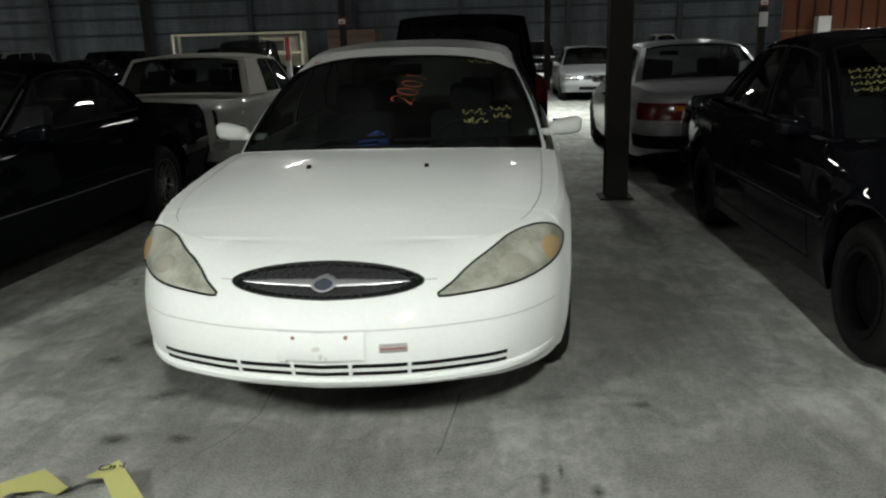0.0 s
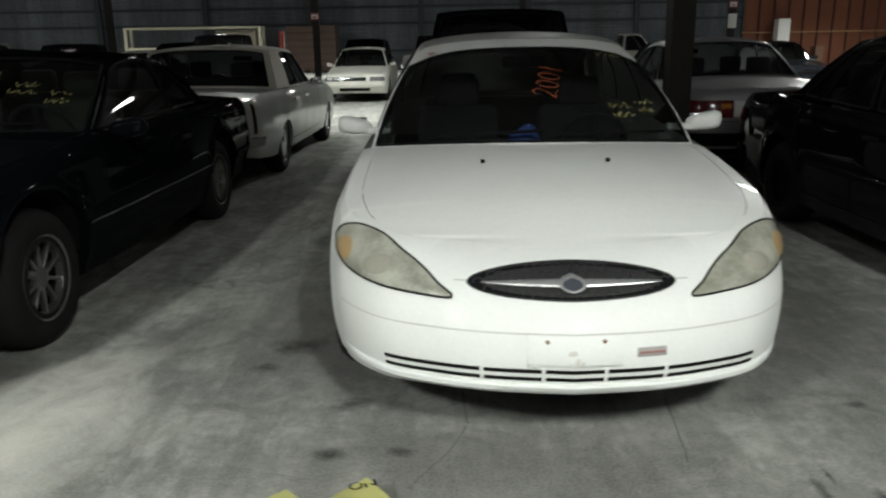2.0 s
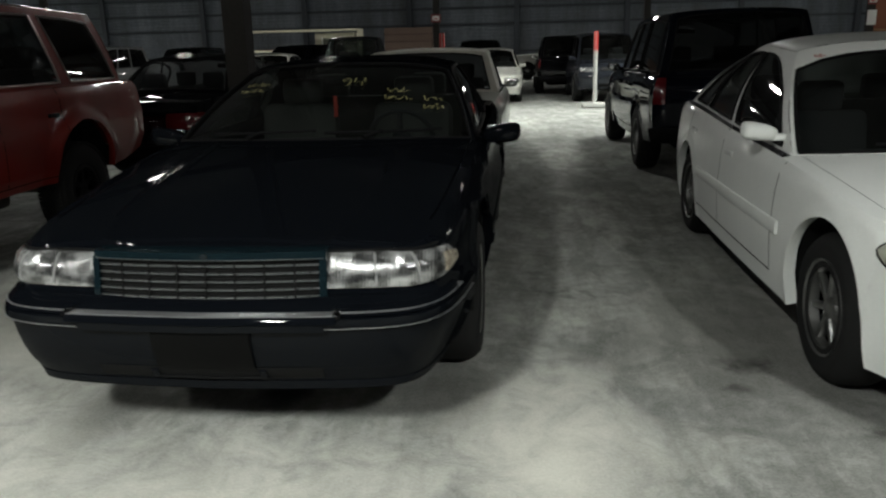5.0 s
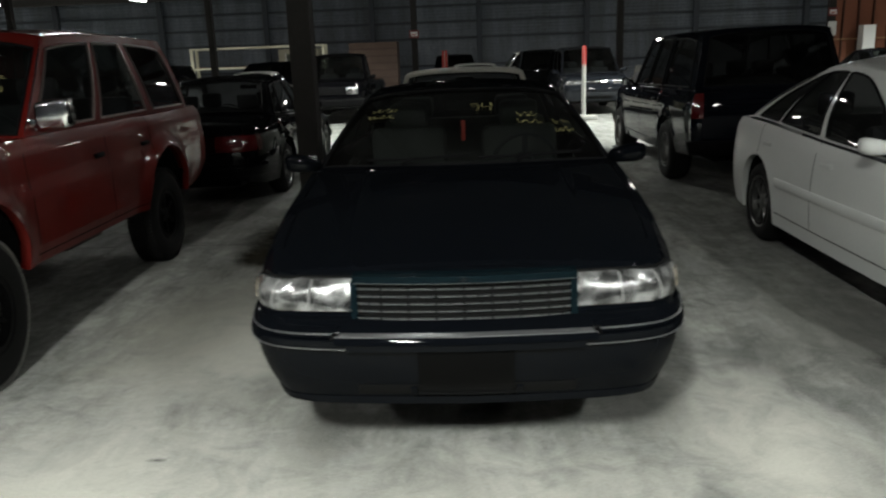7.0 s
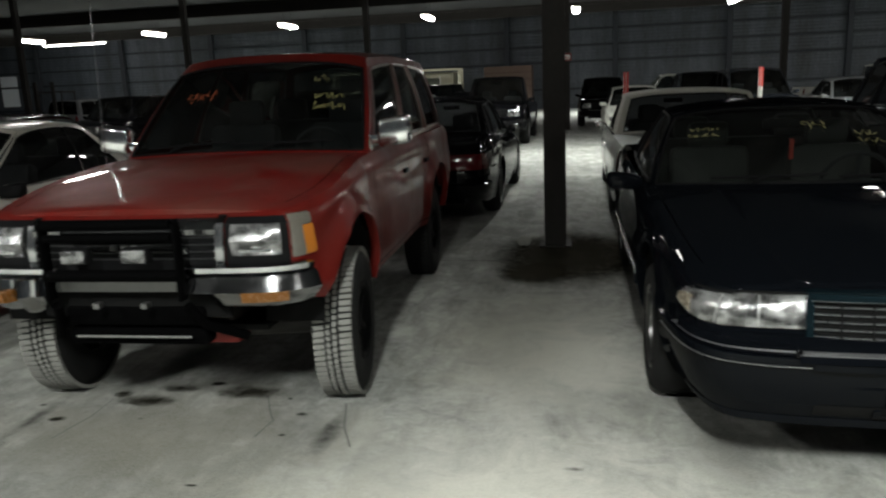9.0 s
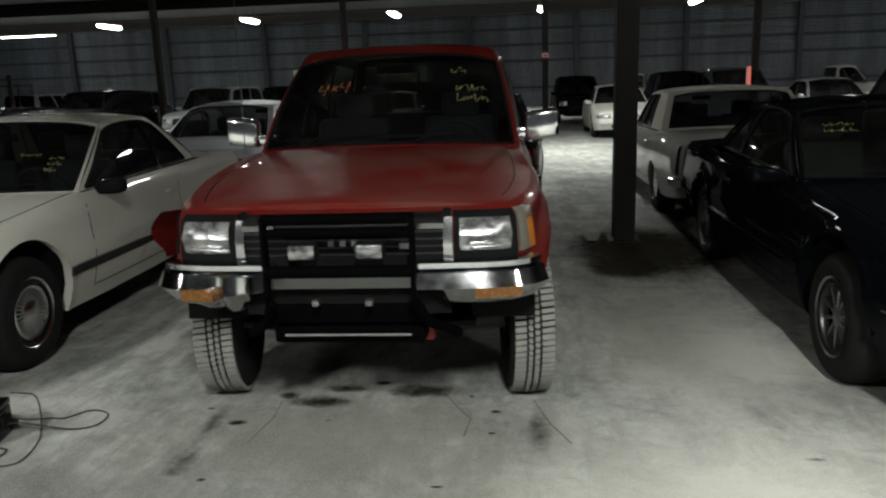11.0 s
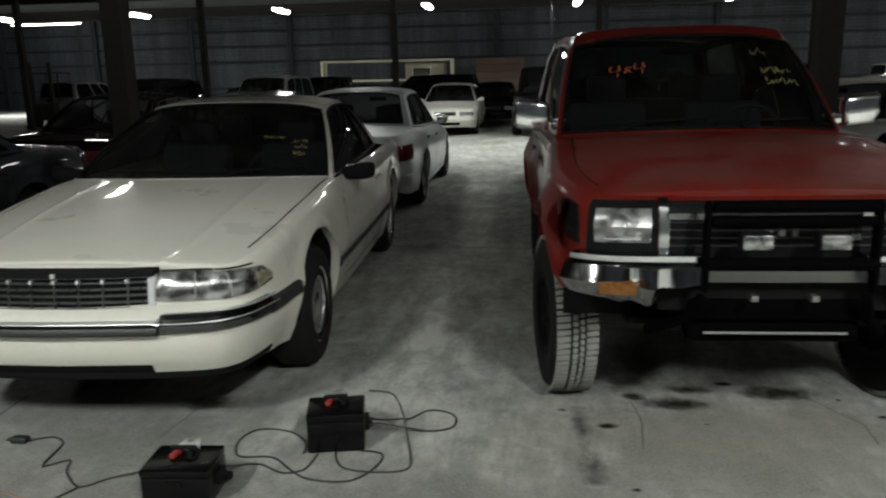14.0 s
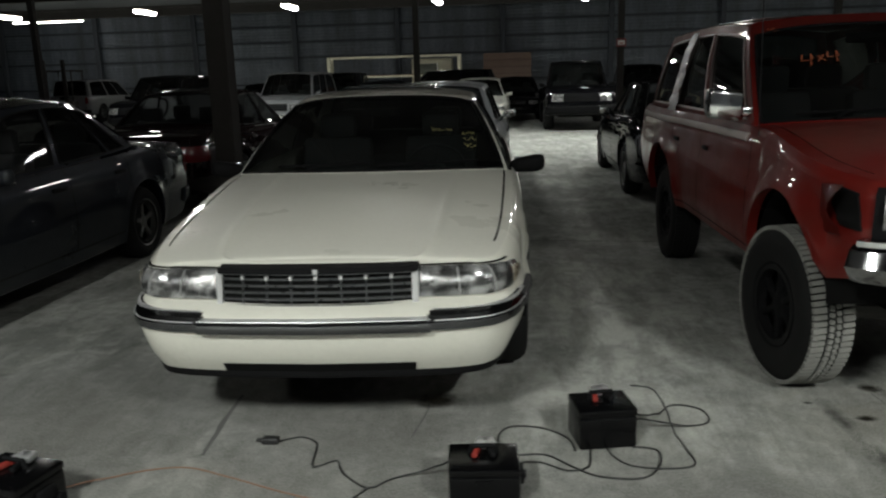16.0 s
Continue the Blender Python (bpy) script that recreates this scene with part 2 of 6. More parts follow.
def wheel_meshes(r, w, rim_r, style, seg):
    """Hub, tyre, rim (and tread) about the origin, outer side towards +x; kept for reuse."""
    key = (r, w, rim_r, style, seg)
    if key in WHEELS:
        return WHEELS[key]
    out = {}

    def keep(name, bm, mat):
        bmesh.ops.recalc_face_normals(bm, faces=bm.faces)
        me = bpy.data.meshes.new(name)
        bm.to_mesh(me)
        bm.free()
        me.materials.append(mat)
        me.shade_smooth()
        me.set_sharp_from_angle(angle=radians(40))
        out[name] = me

    h = w / 2
    bm = bmesh.new()
    lathe(bm, [(rim_r - 0.03, -h), (rim_r, -h + 0.005), (rim_r + 0.02, -h - 0.004), ((rim_r + r) / 2, -h - 0.012), (r - 0.035, -h - 0.004), (r - 0.012, -h + 0.02), (r, -h + 0.045),
               (r + 0.002, 0), (r, h - 0.045), (r - 0.012, h - 0.02), (r - 0.035, h + 0.004), ((rim_r + r) / 2, h + 0.012), (rim_r + 0.02, h + 0.004), (rim_r, h - 0.005), (rim_r - 0.03, h)], seg)
    keep("tyre", bm, RUBBER)
    bm = bmesh.new()
    lathe(bm, [(0.0, h - 0.10), (rim_r - 0.02, h - 0.10), (rim_r - 0.02, -h + 0.02), (rim_r - 0.06, -h + 0.02), (0.0, -h + 0.03)], seg)
    keep("wheel", bm, DARK)
    bm = bmesh.new()
    lathe(bm, [(rim_r - 0.035, h - 0.05), (rim_r - 0.03, h - 0.012), (rim_r - 0.006, h - 0.004), (rim_r + 0.004, h + 0.004), (rim_r + 0.004, h - 0.02), (rim_r - 0.035, h - 0.05)], seg)
    mat = ALLOY
    if style == "steel":
        lathe(bm, [(0.0, h - 0.03), (0.06, h - 0.035), (0.11, h - 0.06), (rim_r - 0.05, h - 0.05), (rim_r - 0.03, h - 0.07)], seg)
        mat = BLACK
    elif style == "disc":
        lathe(bm, [(0.0, h + 0.002), (0.05, h), (0.075, h - 0.012), (0.078, h - 0.03)], seg)
        lathe(bm, [(rim_r - 0.065, h - 0.03), (rim_r - 0.06, h - 0.008), (rim_r - 0.045, h - 0.004), (rim_r - 0.034, h - 0.014)], seg)
        for k in range(32):
            a = k * 2 * math.pi / 32
            box(bm, h - 0.024, h - 0.010, -0.0055, 0.0055, 0.07, rim_r - 0.05, 0, Matrix.Rotation(a, 4, "X"))
        mat = plain("bright_wheel_cover", (.72, .72, .72), .2, 1.0, .2, 20)
    else:
        count = {"spoke5": 5, "spoke7": 7, "spoke10": 10}.get(style, 6)
        lathe(bm, [(0.0, h - 0.02), (0.035, h - 0.02), (0.06, h - 0.03), (0.07, h - 0.07)], seg)
        for k in range(count):
            a = k * 2 * math.pi / count
            wd = 0.5 * rim_r / count
            b2 = bmesh.new()
            box(b2, h - 0.055, h - 0.022, -wd, wd, 0.04, rim_r - 0.02, 0.008, Matrix.Rotation(a, 4, "X"))
            tmp = bpy.data.meshes.new("tmp")
            b2.to_mesh(tmp)
            b2.free()
            bm.from_mesh(tmp)
            bpy.data.meshes.remove(tmp)
    if style in ("truck", "truck_rear"):
        mat = BLACK
    keep("rim", bm, mat)
    # the rear tread takes the darker rubber: its shade is put into colour
    if style in ("truck", "truck_rear"):
        bm = bmesh.new()
        n = 78
        for row, (xa, xb) in enumerate(((-h + 0.004, -h + 0.055), (-h + 0.066, -0.012), (0.0, h - 0.075), (h - 0.062, h - 0.004))):
            for k in range(n):
                a = (k + 0.5 * (row % 2) + 0.23 * row) * 2 * math.pi / n
                half = math.pi * r / n * (0.66 if (k + row) % 3 else 0.80)
                top = r + (0.004 if row in (1, 2) else 0.001)
                b0 = len(bm.verts)
                box(bm, xa, xb, -half, half, r - 0.012, top + 0.006, 0, Matrix.Rotation(a, 4, "X") @ Matrix.Translation(((xa + xb) / 2, 0, 0)) @ Matrix.Rotation(0.3 if row == 1 else (-0.3 if row == 2 else 0.1), 4, "Z") @ Matrix.Translation((-(xa + xb) / 2, 0, 0)))
        keep("tread", bm, TREAD if style == "truck" else RUBBER)
    WHEELS[key] = out
    return out


class Car:
    """A car body: its nose at the local origin, its length along +y, built from plan, heights and section."""

    def __init__(self, name, plan, shoulder, bottom, crown, axles, track, tyre, green=None, side=None, front=None, rear=None, step=0.05, levels=12, ridge=0.0):
        self.root = new(name)
        self.root.empty_display_size = 0.3
        self.axles, self.track, self.tyre = axles, track, tyre
        self.zs, self.z0, self.crown = smooth_knots(shoulder), smooth_knots(bottom), smooth_knots(crown)
        self.side = smooth_knots(side or [(0, 0.05), (0.25, 0.015), (0.5, 0.0), (0.8, 0.012), (0.94, 0.035), (1, 0.075)])
        self.front = smooth_knots(front or [(0, 0.06), (0.2, 0.01), (0.45, 0.0), (0.8, 0.03), (1, 0.09)])
        self.rear = smooth_knots(rear or [(0, 0.07), (0.2, 0.01), (0.5, 0.0), (0.85, 0.03), (1, 0.08)])
        pts = catmull(plan, step)
        self.arch, self.hub, self.flare = (green or {}).get("arch", (tyre[0] + 0.05, tyre[0] + 0.012, 0.014))
        arch = self.arch
        ys = []
        for ya in axles:
            ys += [ya - arch - 0.001, ya - arch + 0.001, ya + arch - 0.001, ya + arch + 0.001]
        wide = max(p[0] for p in plan)
        out = [pts[0]]
        for a, b in zip(pts, pts[1:]):
            for yy in sorted(ys):
                if a[1] < yy < b[1] and a[0] > wide * 0.75:
                    t = (yy - a[1]) / (b[1] - a[1])
                    out.append(a + (b - a) * t)
            out.append(b)
        self.ring = out
        self.us = [0.0]
        for a, b in zip(out, out[1:]):
            self.us.append(self.us[-1] + float(np.linalg.norm(b - a)))
        self.U = self.us[-1]
        self.length = plan[-1][1]
        self.levels = levels
        n = len(out)
        self.nor = []
        for i in range(n):
            d = out[min(i + 1, n - 1)] - out[max(i - 1, 0)]
            if i == 0:
                d = np.array([1.0, 0.0])
            if i == n - 1:
                d = np.array([-1.0, 0.0])
            d = d / np.linalg.norm(d)
            self.nor.append(np.array([d[1], -d[0]]))
        self.g, self.ridge, self.tuck = green, ridge, 0.0

    def arch_z(self, y, x):
        if x > max(p[0] for p in self.ring) * 0.75:
            for ya in self.axles:
                if abs(y - ya) < self.arch:
                    return self.hub + math.sqrt(max(self.arch**2 - (y - ya) ** 2, 0))
        return 0

    def lip(self, y, x, z):
        """How far the skin swells out round a wheel opening."""
        out = 0.0
        if x > 0.3 and self.flare:
            reach = 0.05 + 2.2 * self.flare
            for ya in self.axles:
                d = math.hypot(y - ya, z - self.hub) - self.arch
                if -0.03 < d < reach and z > self.hub - 0.2:
                    t = 1 - max(d, 0.0) / reach
                    out = max(out, self.flare * t * t * (3 - 2 * t))
        return out

    def at(self, i, z, off=0.0):
        p, nrm = self.ring[i], self.nor[i]
        y = float(p[1])
        zn = min(max((z - self.z0(y)) / (self.zs(y) - self.z0(y)), 0), 1)
        wf, wr = max(0.0, -nrm[1]) ** 1.5, max(0.0, nrm[1]) ** 1.5
        ins = max(0.0, 1 - wf - wr) * self.side(zn) + wf * self.front(zn) + wr * self.rear(zn)
        off += self.lip(y, float(p[0]) - 0.5 * max(wf, wr), z) if z < self.zs(y) - 0.01 else 0.0
        q = p - nrm * (ins - off)
        return Vector((max(q[0], 0) if i in (0, len(self.ring) - 1) else q[0], q[1], z))

    def pt(self, u, z, off=0.0, rear=False):
        """The point of the skin u along the plan from the nose (or the tail), to the right if u > 0, at height z."""
        s = 1 if u >= 0 else -1
        u = abs(u)
        if rear:
            u = self.U - u
        u = min(max(u, 0.0), self.U)
        i = int(np.searchsorted(self.us, u)) - 1
        i = min(max(i, 0), len(self.us) - 2)
        t = (u - self.us[i]) / (self.us[i + 1] - self.us[i])
        v = self.at(i, z, off).lerp(self.at(i + 1, z, off), t)
        return Vector((v.x * s, v.y, v.z))

    def u_of(self, y):
        best = [u for u, p in zip(self.us, self.ring) if p[1] <= y]
        i = len(best) - 1
        a, b = self.ring[i], self.ring[min(i + 1, len(self.ring) - 1)]
        t = 0 if b[1] == a[1] else (y - a[1]) / (b[1] - a[1])
        return self.us[i] + t * (self.us[min(i + 1, len(self.us) - 1)] - self.us[i])

    def half(self, y):
        i = min(range(len(self.ring)), key=lambda k: abs(self.ring[k][1] - y) + (0 if self.ring[k][0] > 0.3 else 9))
        return self.at(i, self.zs(float(self.ring[i][1]))).x

    def deck(self, x, y):
        w = max(self.half(y), 0.05)
        return self.zs(y) + self.crown(y) * (1 - min(1, (x / w) ** 2))

    def skin(self, paint_mat, doors=(), hood=None, lower=None, lower_mat=None):
        """Side shell, doors, hood and deck."""
        n, nl, g = len(self.ring), self.levels, self.g
        shell, low = bmesh.new(), bmesh.new()
        door_bms = [[bmesh.new(), bmesh.new()] for _ in doors]
        cols = []
        for i in range(n):
            x, y = float(self.ring[i][0]), float(self.ring[i][1])
            zb = max(self.z0(y), self.arch_z(y, x))
            zt = self.zs(y)
            zb = min(zb, zt - 0.05)
            col = [self.at(i, zb, -0.05) + Vector((0, 0, 0.01)), self.at(i, zb, -0.012)]
            col += [self.at(i, zb + (zt - zb) * (k / nl)) for k in range(nl + 1)]
            cols.append(col)
        for s in (1, -1):
            for i in range(n - 1):
                for k in range(nl + 2):
                    q = [cols[i][k], cols[i + 1][k], cols[i + 1][k + 1], cols[i][k + 1]]
                    q = [Vector((p.x * s, p.y, p.z)) for p in q]
                    mid = sum(q, Vector()) / 4
                    bm = shell
                    if lower and mid.z < lower:
                        bm = low
                    for d, (ya, yb) in enumerate(doors):
                        if ya < mid.y < yb and mid.z > self.z0(mid.y) + 0.09 and k > 2 and self.ring[i][0] > 0.4:
                            bm = door_bms[d][0 if s > 0 else 1]
                    vs = [bm.verts.new(p) for p in (q if s > 0 else q[::-1])]
                    bm.faces.new(vs)
        # decks before and behind the cabin
        hood_bm = bmesh.new()
        g = self.g
        xa = g["base"][1][0]

        def cowl(x):
            return g["base"][0][1] + (g["base"][1][1] - g["base"][0][1]) * min(1.0, (x / xa) ** 2)

        def tail(x):
            return g["base"][3][1] + (g["base"][2][1] - g["base"][3][1]) * min(1.0, (x / g["base"][2][0]) ** 2)

        m = 14
        rows = []
        sweep = smooth_knots(g["sweep"]) if g.get("sweep") else None
        run, lip = -1.0, []
        for i in range(n):
            e = cols[i][-1]
            if sweep and e.y < 1.0 and e.x < 0.1:
                lip.append(e)
                continue
            run = max(run + 0.002, e.y) if e.y < 1.2 else e.y
            fr = hood[2] if hood else 0.8
            gw = g.get("gap_width", g.get("gap", 0.003))
            fs = [-1, -0.97, -fr - gw, -fr + gw] + sorted([(-fr + 0.02) + (2 * fr - 0.04) * k / m for k in range(m + 1)] + ([sg * (self.ridge + dd) for sg in (-1, 1) for dd in (-0.03, -0.012, 0.004, 0.03)] if self.ridge else [])) + [fr - gw, fr + gw, 0.97, 1]
            q = min(1.0, e.x / (0.8 * max(p[0] for p in self.ring)))
            q = q * q * (3 - 2 * q)
            if sweep and lip and not rows:
                lip.append(e)
                edge = [(p.x, p.y, p.z) for p in lip]
                rows.append([Vector((f * e.x, lerp_knots([(a, b) for a, b, _ in edge], abs(f) * e.x), lerp_knots([(a, b) for a, _, b in edge], abs(f) * e.x))) for f in fs])
                continue
            if sweep and e.y < 1.75:
                rows.append([Vector((f * e.x, run if abs(f) < 0.99 else e.y, e.z + (sweep(run) - e.z) * (1 - abs(f) ** 2.3))) for f in fs])
                continue
            rows.append([Vector((f * e.x, run if abs(f) < 0.99 else e.y, e.z + q * (self.crown(e.y) * (1 - f * f) + (0.007 * max(0.0, 1 - abs(abs(f) - self.ridge) / 0.03) if self.ridge and e.y < 1.9 else 0)))) for f in fs])
        for a, b in zip(rows, rows[1:]):
            for k in range(len(a) - 1):
                q = [a[k], a[k + 1], b[k + 1], b[k]]
                mid = sum(q, Vector()) / 4
                inside = cowl(mid.x) + 0.02 < mid.y < tail(mid.x) - 0.02
                if inside:
                    continue
                bm = shell
                if hood and hood[0] < mid.y < hood[1] and mid.y < cowl(0) + 0.3:
                    if k in (2, len(a) - 4) and mid.y > (hood[3] if len(hood) > 3 else 0):
                        continue
                    if 2 < k < len(a) - 4:
                        bm = hood_bm
                if (q[2] - q[0]).cross(q[3] - q[1]).z < 0:
                    q = q[::-1]
                bm.faces.new([bm.verts.new(p) for p in q])
        for bm in [shell, low, hood_bm] + [b for d in door_bms for b in d]:
            bmesh.ops.remove_doubles(bm, verts=bm.verts, dist=0.0006)
            for f in [f for f in bm.faces if f.calc_area() < 1e-8]:
                bm.faces.remove(f)
        self.body = part("body", shell, paint_mat, self.root)
        if lower:
            part("lower_body", low, lower_mat, self.root)
        else:
            low.free()
        self.doors = []
        for d in door_bms:
            for b in d:
                self.doors.append(part("door", b, paint_mat, self.root))
        if hood:
            self.hood = part("hood", hood_bm, paint_mat, self.root)
        else:
            hood_bm.free()
        # near-black sheet for the shade in the hood gap, dark floor pan and wheel wells
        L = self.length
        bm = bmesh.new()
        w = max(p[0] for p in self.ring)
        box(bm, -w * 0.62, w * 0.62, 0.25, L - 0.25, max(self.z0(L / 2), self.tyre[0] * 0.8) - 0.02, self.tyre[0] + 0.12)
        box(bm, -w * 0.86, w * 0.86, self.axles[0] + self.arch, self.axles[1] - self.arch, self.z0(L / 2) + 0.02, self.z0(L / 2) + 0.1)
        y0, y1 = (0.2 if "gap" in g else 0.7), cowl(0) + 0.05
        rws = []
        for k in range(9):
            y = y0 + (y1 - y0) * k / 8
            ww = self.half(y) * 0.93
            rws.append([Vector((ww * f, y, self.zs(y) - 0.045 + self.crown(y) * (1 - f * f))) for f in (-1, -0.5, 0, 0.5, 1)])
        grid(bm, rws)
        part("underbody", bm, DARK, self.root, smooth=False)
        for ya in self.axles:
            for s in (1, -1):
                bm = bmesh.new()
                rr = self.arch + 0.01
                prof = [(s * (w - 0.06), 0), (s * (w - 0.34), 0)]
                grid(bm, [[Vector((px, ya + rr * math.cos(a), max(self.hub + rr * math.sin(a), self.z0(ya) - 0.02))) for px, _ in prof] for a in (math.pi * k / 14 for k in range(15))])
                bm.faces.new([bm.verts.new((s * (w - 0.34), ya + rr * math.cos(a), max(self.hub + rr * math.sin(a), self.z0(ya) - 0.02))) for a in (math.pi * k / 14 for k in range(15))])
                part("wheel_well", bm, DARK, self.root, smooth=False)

    def vault(self, f):
        """The roof's rise across its width, steep at the rails."""
        return max(0.0, 1 - abs(f) ** 2.4) ** 0.62

    def patch(self, which):
        """The cabin's front, side or rear face as a function of s (0..1) and v (0..1, upwards)."""
        g = self.g
        b, t = g["base"], g["top"]
        ze, cr = smooth_knots(g["ze"]), g["cr"]
        bow = g.get("bow", 0.03)

        def curve(pair, s, end, top):
            c, k = (pair[0], pair[1]) if end == "front" else (pair[3], pair[2])
            x = k[0] * (2 * s - 1)
            y = c[1] + (k[1] - c[1]) * (x / k[0]) ** 2
            if top:
                z = ze(0 if end == "front" else 1) + cr * self.vault(x / k[0])
            else:
                z = self.deck(x, y) if g.get("zb") is None else g["zb"]
            return Vector((x, y, z))

        def f(s, v, off=0.0):
            if which in ("front", "rear"):
                p0, p1 = curve(b, s, which, False), curve(t, s, which, True)
                bulge = g.get("bulge", 0.0) * 4 * v * (1 - v)
                out = Vector((0, -0.5 if which == "front" else 0.5, 0.7)).normalized()
                if which == "rear" and abs(b[3][1] - t[3][1]) < 0.5:
                    out = Vector((0, 1, 0.1))
                return p0.lerp(p1, v) + out * (off + 0.02 * 4 * v * (1 - v)) + Vector(((2 * s - 1) * bulge, 0, 0))
            sg = 1 if which == "right" else -1
            if g.get("slant"):
                s = s + lerp_knots(g["slant"], s) * (v - 0.5)
            xb = b[1][0] + (b[2][0] - b[1][0]) * s + bow * 4 * s * (1 - s)
            yb = b[1][1] + (b[2][1] - b[1][1]) * s
            xt = t[1][0] + (t[2][0] - t[1][0]) * s + bow * 4 * s * (1 - s)
            yt = t[1][1] + (t[2][1] - t[1][1]) * s
            zb = self.deck(xb, yb) if g.get("zb") is None else g["zb"]
            p = Vector((xb, yb, zb)).lerp(Vector((xt, yt, ze(s))), v)
            p.x += off + (g.get("bulge", 0.0) + 0.012 * 4 * s * (1 - s)) * 4 * v * (1 - v)
            return Vector((p.x * sg, p.y, p.z))
        return f

    def cabin(self, paint_mat, side_windows, windscreen=WIND, side_glass=TINT, rear_glass=TINT, roof_mat=None, front_v=(0.02, 0.95), rear_span=(0.05, 0.95, 0.06, 0.93), pillar_mat=None, trim=None, side_v=(0.05, 0.92), front_s=(0.03, 0.97), side_trim=None):
        g = self.g
        specs = [("front", [(*front_s, windscreen, "windscreen")], front_v[0], front_v[1]),
                 ("rear", [(rear_span[0], rear_span[1], rear_glass, "rear_window")] if rear_span else [], rear_span[2] if rear_span else 0.1, rear_span[3] if rear_span else 0.9)]
        for s in ("right", "left"):
            specs.append((s, [(a, b2, side_glass, "side_window") for a, b2 in side_windows], side_v[0], side_v[1]))
        pil = bmesh.new()
        for which, wins, v0, v1 in specs:
            f = self.patch(which)
            flip = which in ("rear", "left")
            lo, hi = (min(w[0] for w in wins), max(w[1] for w in wins)) if wins else (0.0, 1.0)
            side = which in ("left", "right")
            drop = g.get("arc", 0.10) if side else g.get("brow", 0.05)

            def top(q):
                k = abs(2 * (q - lo) / (hi - lo) - 1) if hi > lo else 0
                return v1 - drop * (v1 - v0) * min(k, 1.0) ** (6 if side else 5)

            ss = sorted({0.0, 1.0, *[k / 16 for k in range(17)], *[w[0] for w in wins], *[w[1] for w in wins], *[e for w in wins for e in (w[0] + 0.012, w[1] - 0.012)]})

            def levels(q):
                return [0.0] + [v0 + (top(q) - v0) * k / 6 for k in range(7)] + [1.0]

            for i in range(len(ss) - 1):
                sm = (ss[i] + ss[i + 1]) / 2
                la, lb = levels(ss[i]), levels(ss[i + 1])
                for k in range(8):
                    if 0 < k < 7 and any(w[0] < sm < w[1] for w in wins):
                        continue
                    q = [f(ss[i], la[k]), f(ss[i + 1], lb[k]), f(ss[i + 1], lb[k + 1]), f(ss[i], la[k + 1])]
                    pil.faces.new([pil.verts.new(p) for p in (q[::-1] if flip else q)])
            for a, b2, gm, nm in wins:
                bm = bmesh.new()
                cols = [a + (b2 - a) * i / 12 for i in range(13)]
                grid(bm, [[f(q, v0 + (top(q) - v0) * k / 6, -0.008) for q in cols] for k in range(7)], flip=flip)
                ob = part(nm, bm, gm, self.root, smooth=True)
                ob.visible_shadow = False
                if nm == "windscreen":
                    self.windscreen = ob
                # rubber seal round the pane
                edge = [f(q, v0, 0.001) for q in cols] + [f(b2, v0 + (top(b2) - v0) * k / 6, 0.001) for k in range(1, 7)] + [f(q, top(q), 0.001) for q in cols[-2::-1]] + [f(a, top(a) - (top(a) - v0) * k / 6, 0.001) for k in range(1, 7)]
                trims = bmesh.new()
                tube(trims, edge, 0.009, 5, False)
                part("window_seal", trims, (side_trim if side else None) or trim or BLACK, ob)
        bmesh.ops.remove_doubles(pil, verts=pil.verts, dist=0.0006)
        bmesh.ops.recalc_face_normals(pil, faces=pil.faces)
        part("cabin_frame", pil, pillar_mat or paint_mat, self.root)
        # roof with its crown
        ze, cr = smooth_knots(g["ze"]), g["cr"]
        t = g["top"]
        bow = g.get("bow", 0.03)
        rows = []
        for k in range(17):
            s = k / 16
            xe = t[1][0] + (t[2][0] - t[1][0]) * s + bow * 4 * s * (1 - s)
            row = []
            for j in range(23):
                f = math.sin(math.pi * (j / 22 - 0.5))
                yf = t[0][1] + (t[1][1] - t[0][1]) * f * f
                yr = t[3][1] + (t[2][1] - t[3][1]) * f * f
                row.append(Vector((xe * f, yf + (yr - yf) * s, ze(s) + cr * self.vault(f) + 0.002 + g.get("puff", 0.012) * 4 * s * (1 - s) * (1 - f * f))))
            rows.append(row)
        bm = bmesh.new()
        grid(bm, rows)
        bmesh.ops.solidify(bm, geom=bm.faces[:], thickness=0.03)
        bmesh.ops.recalc_face_normals(bm, faces=bm.faces)
        self.roof = part("roof", bm, roof_mat or paint_mat, self.root)

    def inside(self, cloth, rows=2, wheel=True, bench=False):
        g = self.g
        ya, xa = g["base"][1][1], g["base"][1][0]
        zb = self.zs(ya)
        y0 = g["base"][0][1]
        bm = bmesh.new()
        # the dashboard follows the windscreen's foot
        rws = []
        for k in range(6):
            t = k / 5
            row = []
            for j in range(13):
                f = -1 + j / 6
                x = f * xa * 0.97
                yy = y0 + (ya - y0) * f * f
                row.append(Vector((x, yy + 0.03 + (ya + 0.28 - yy) * t, self.deck(x, yy) - 0.03 + (0.01 if t < 0.8 else -0.02))))
            rws.append(row)
        rws.append([Vector((p.x, p.y + 0.03, p.z - 0.35)) for p in rws[-1]])
        grid(bm, rws)
        part("dashboard", bm, DASH, self.root)
        ye = g["base"][2][1]
        span = ye - ya
        ztop = g["ze"][0][1]
        ys = [ya + 0.75] if rows == 1 else [ya + 0.72, ya + 0.72 + min(0.95, span * 0.4)]
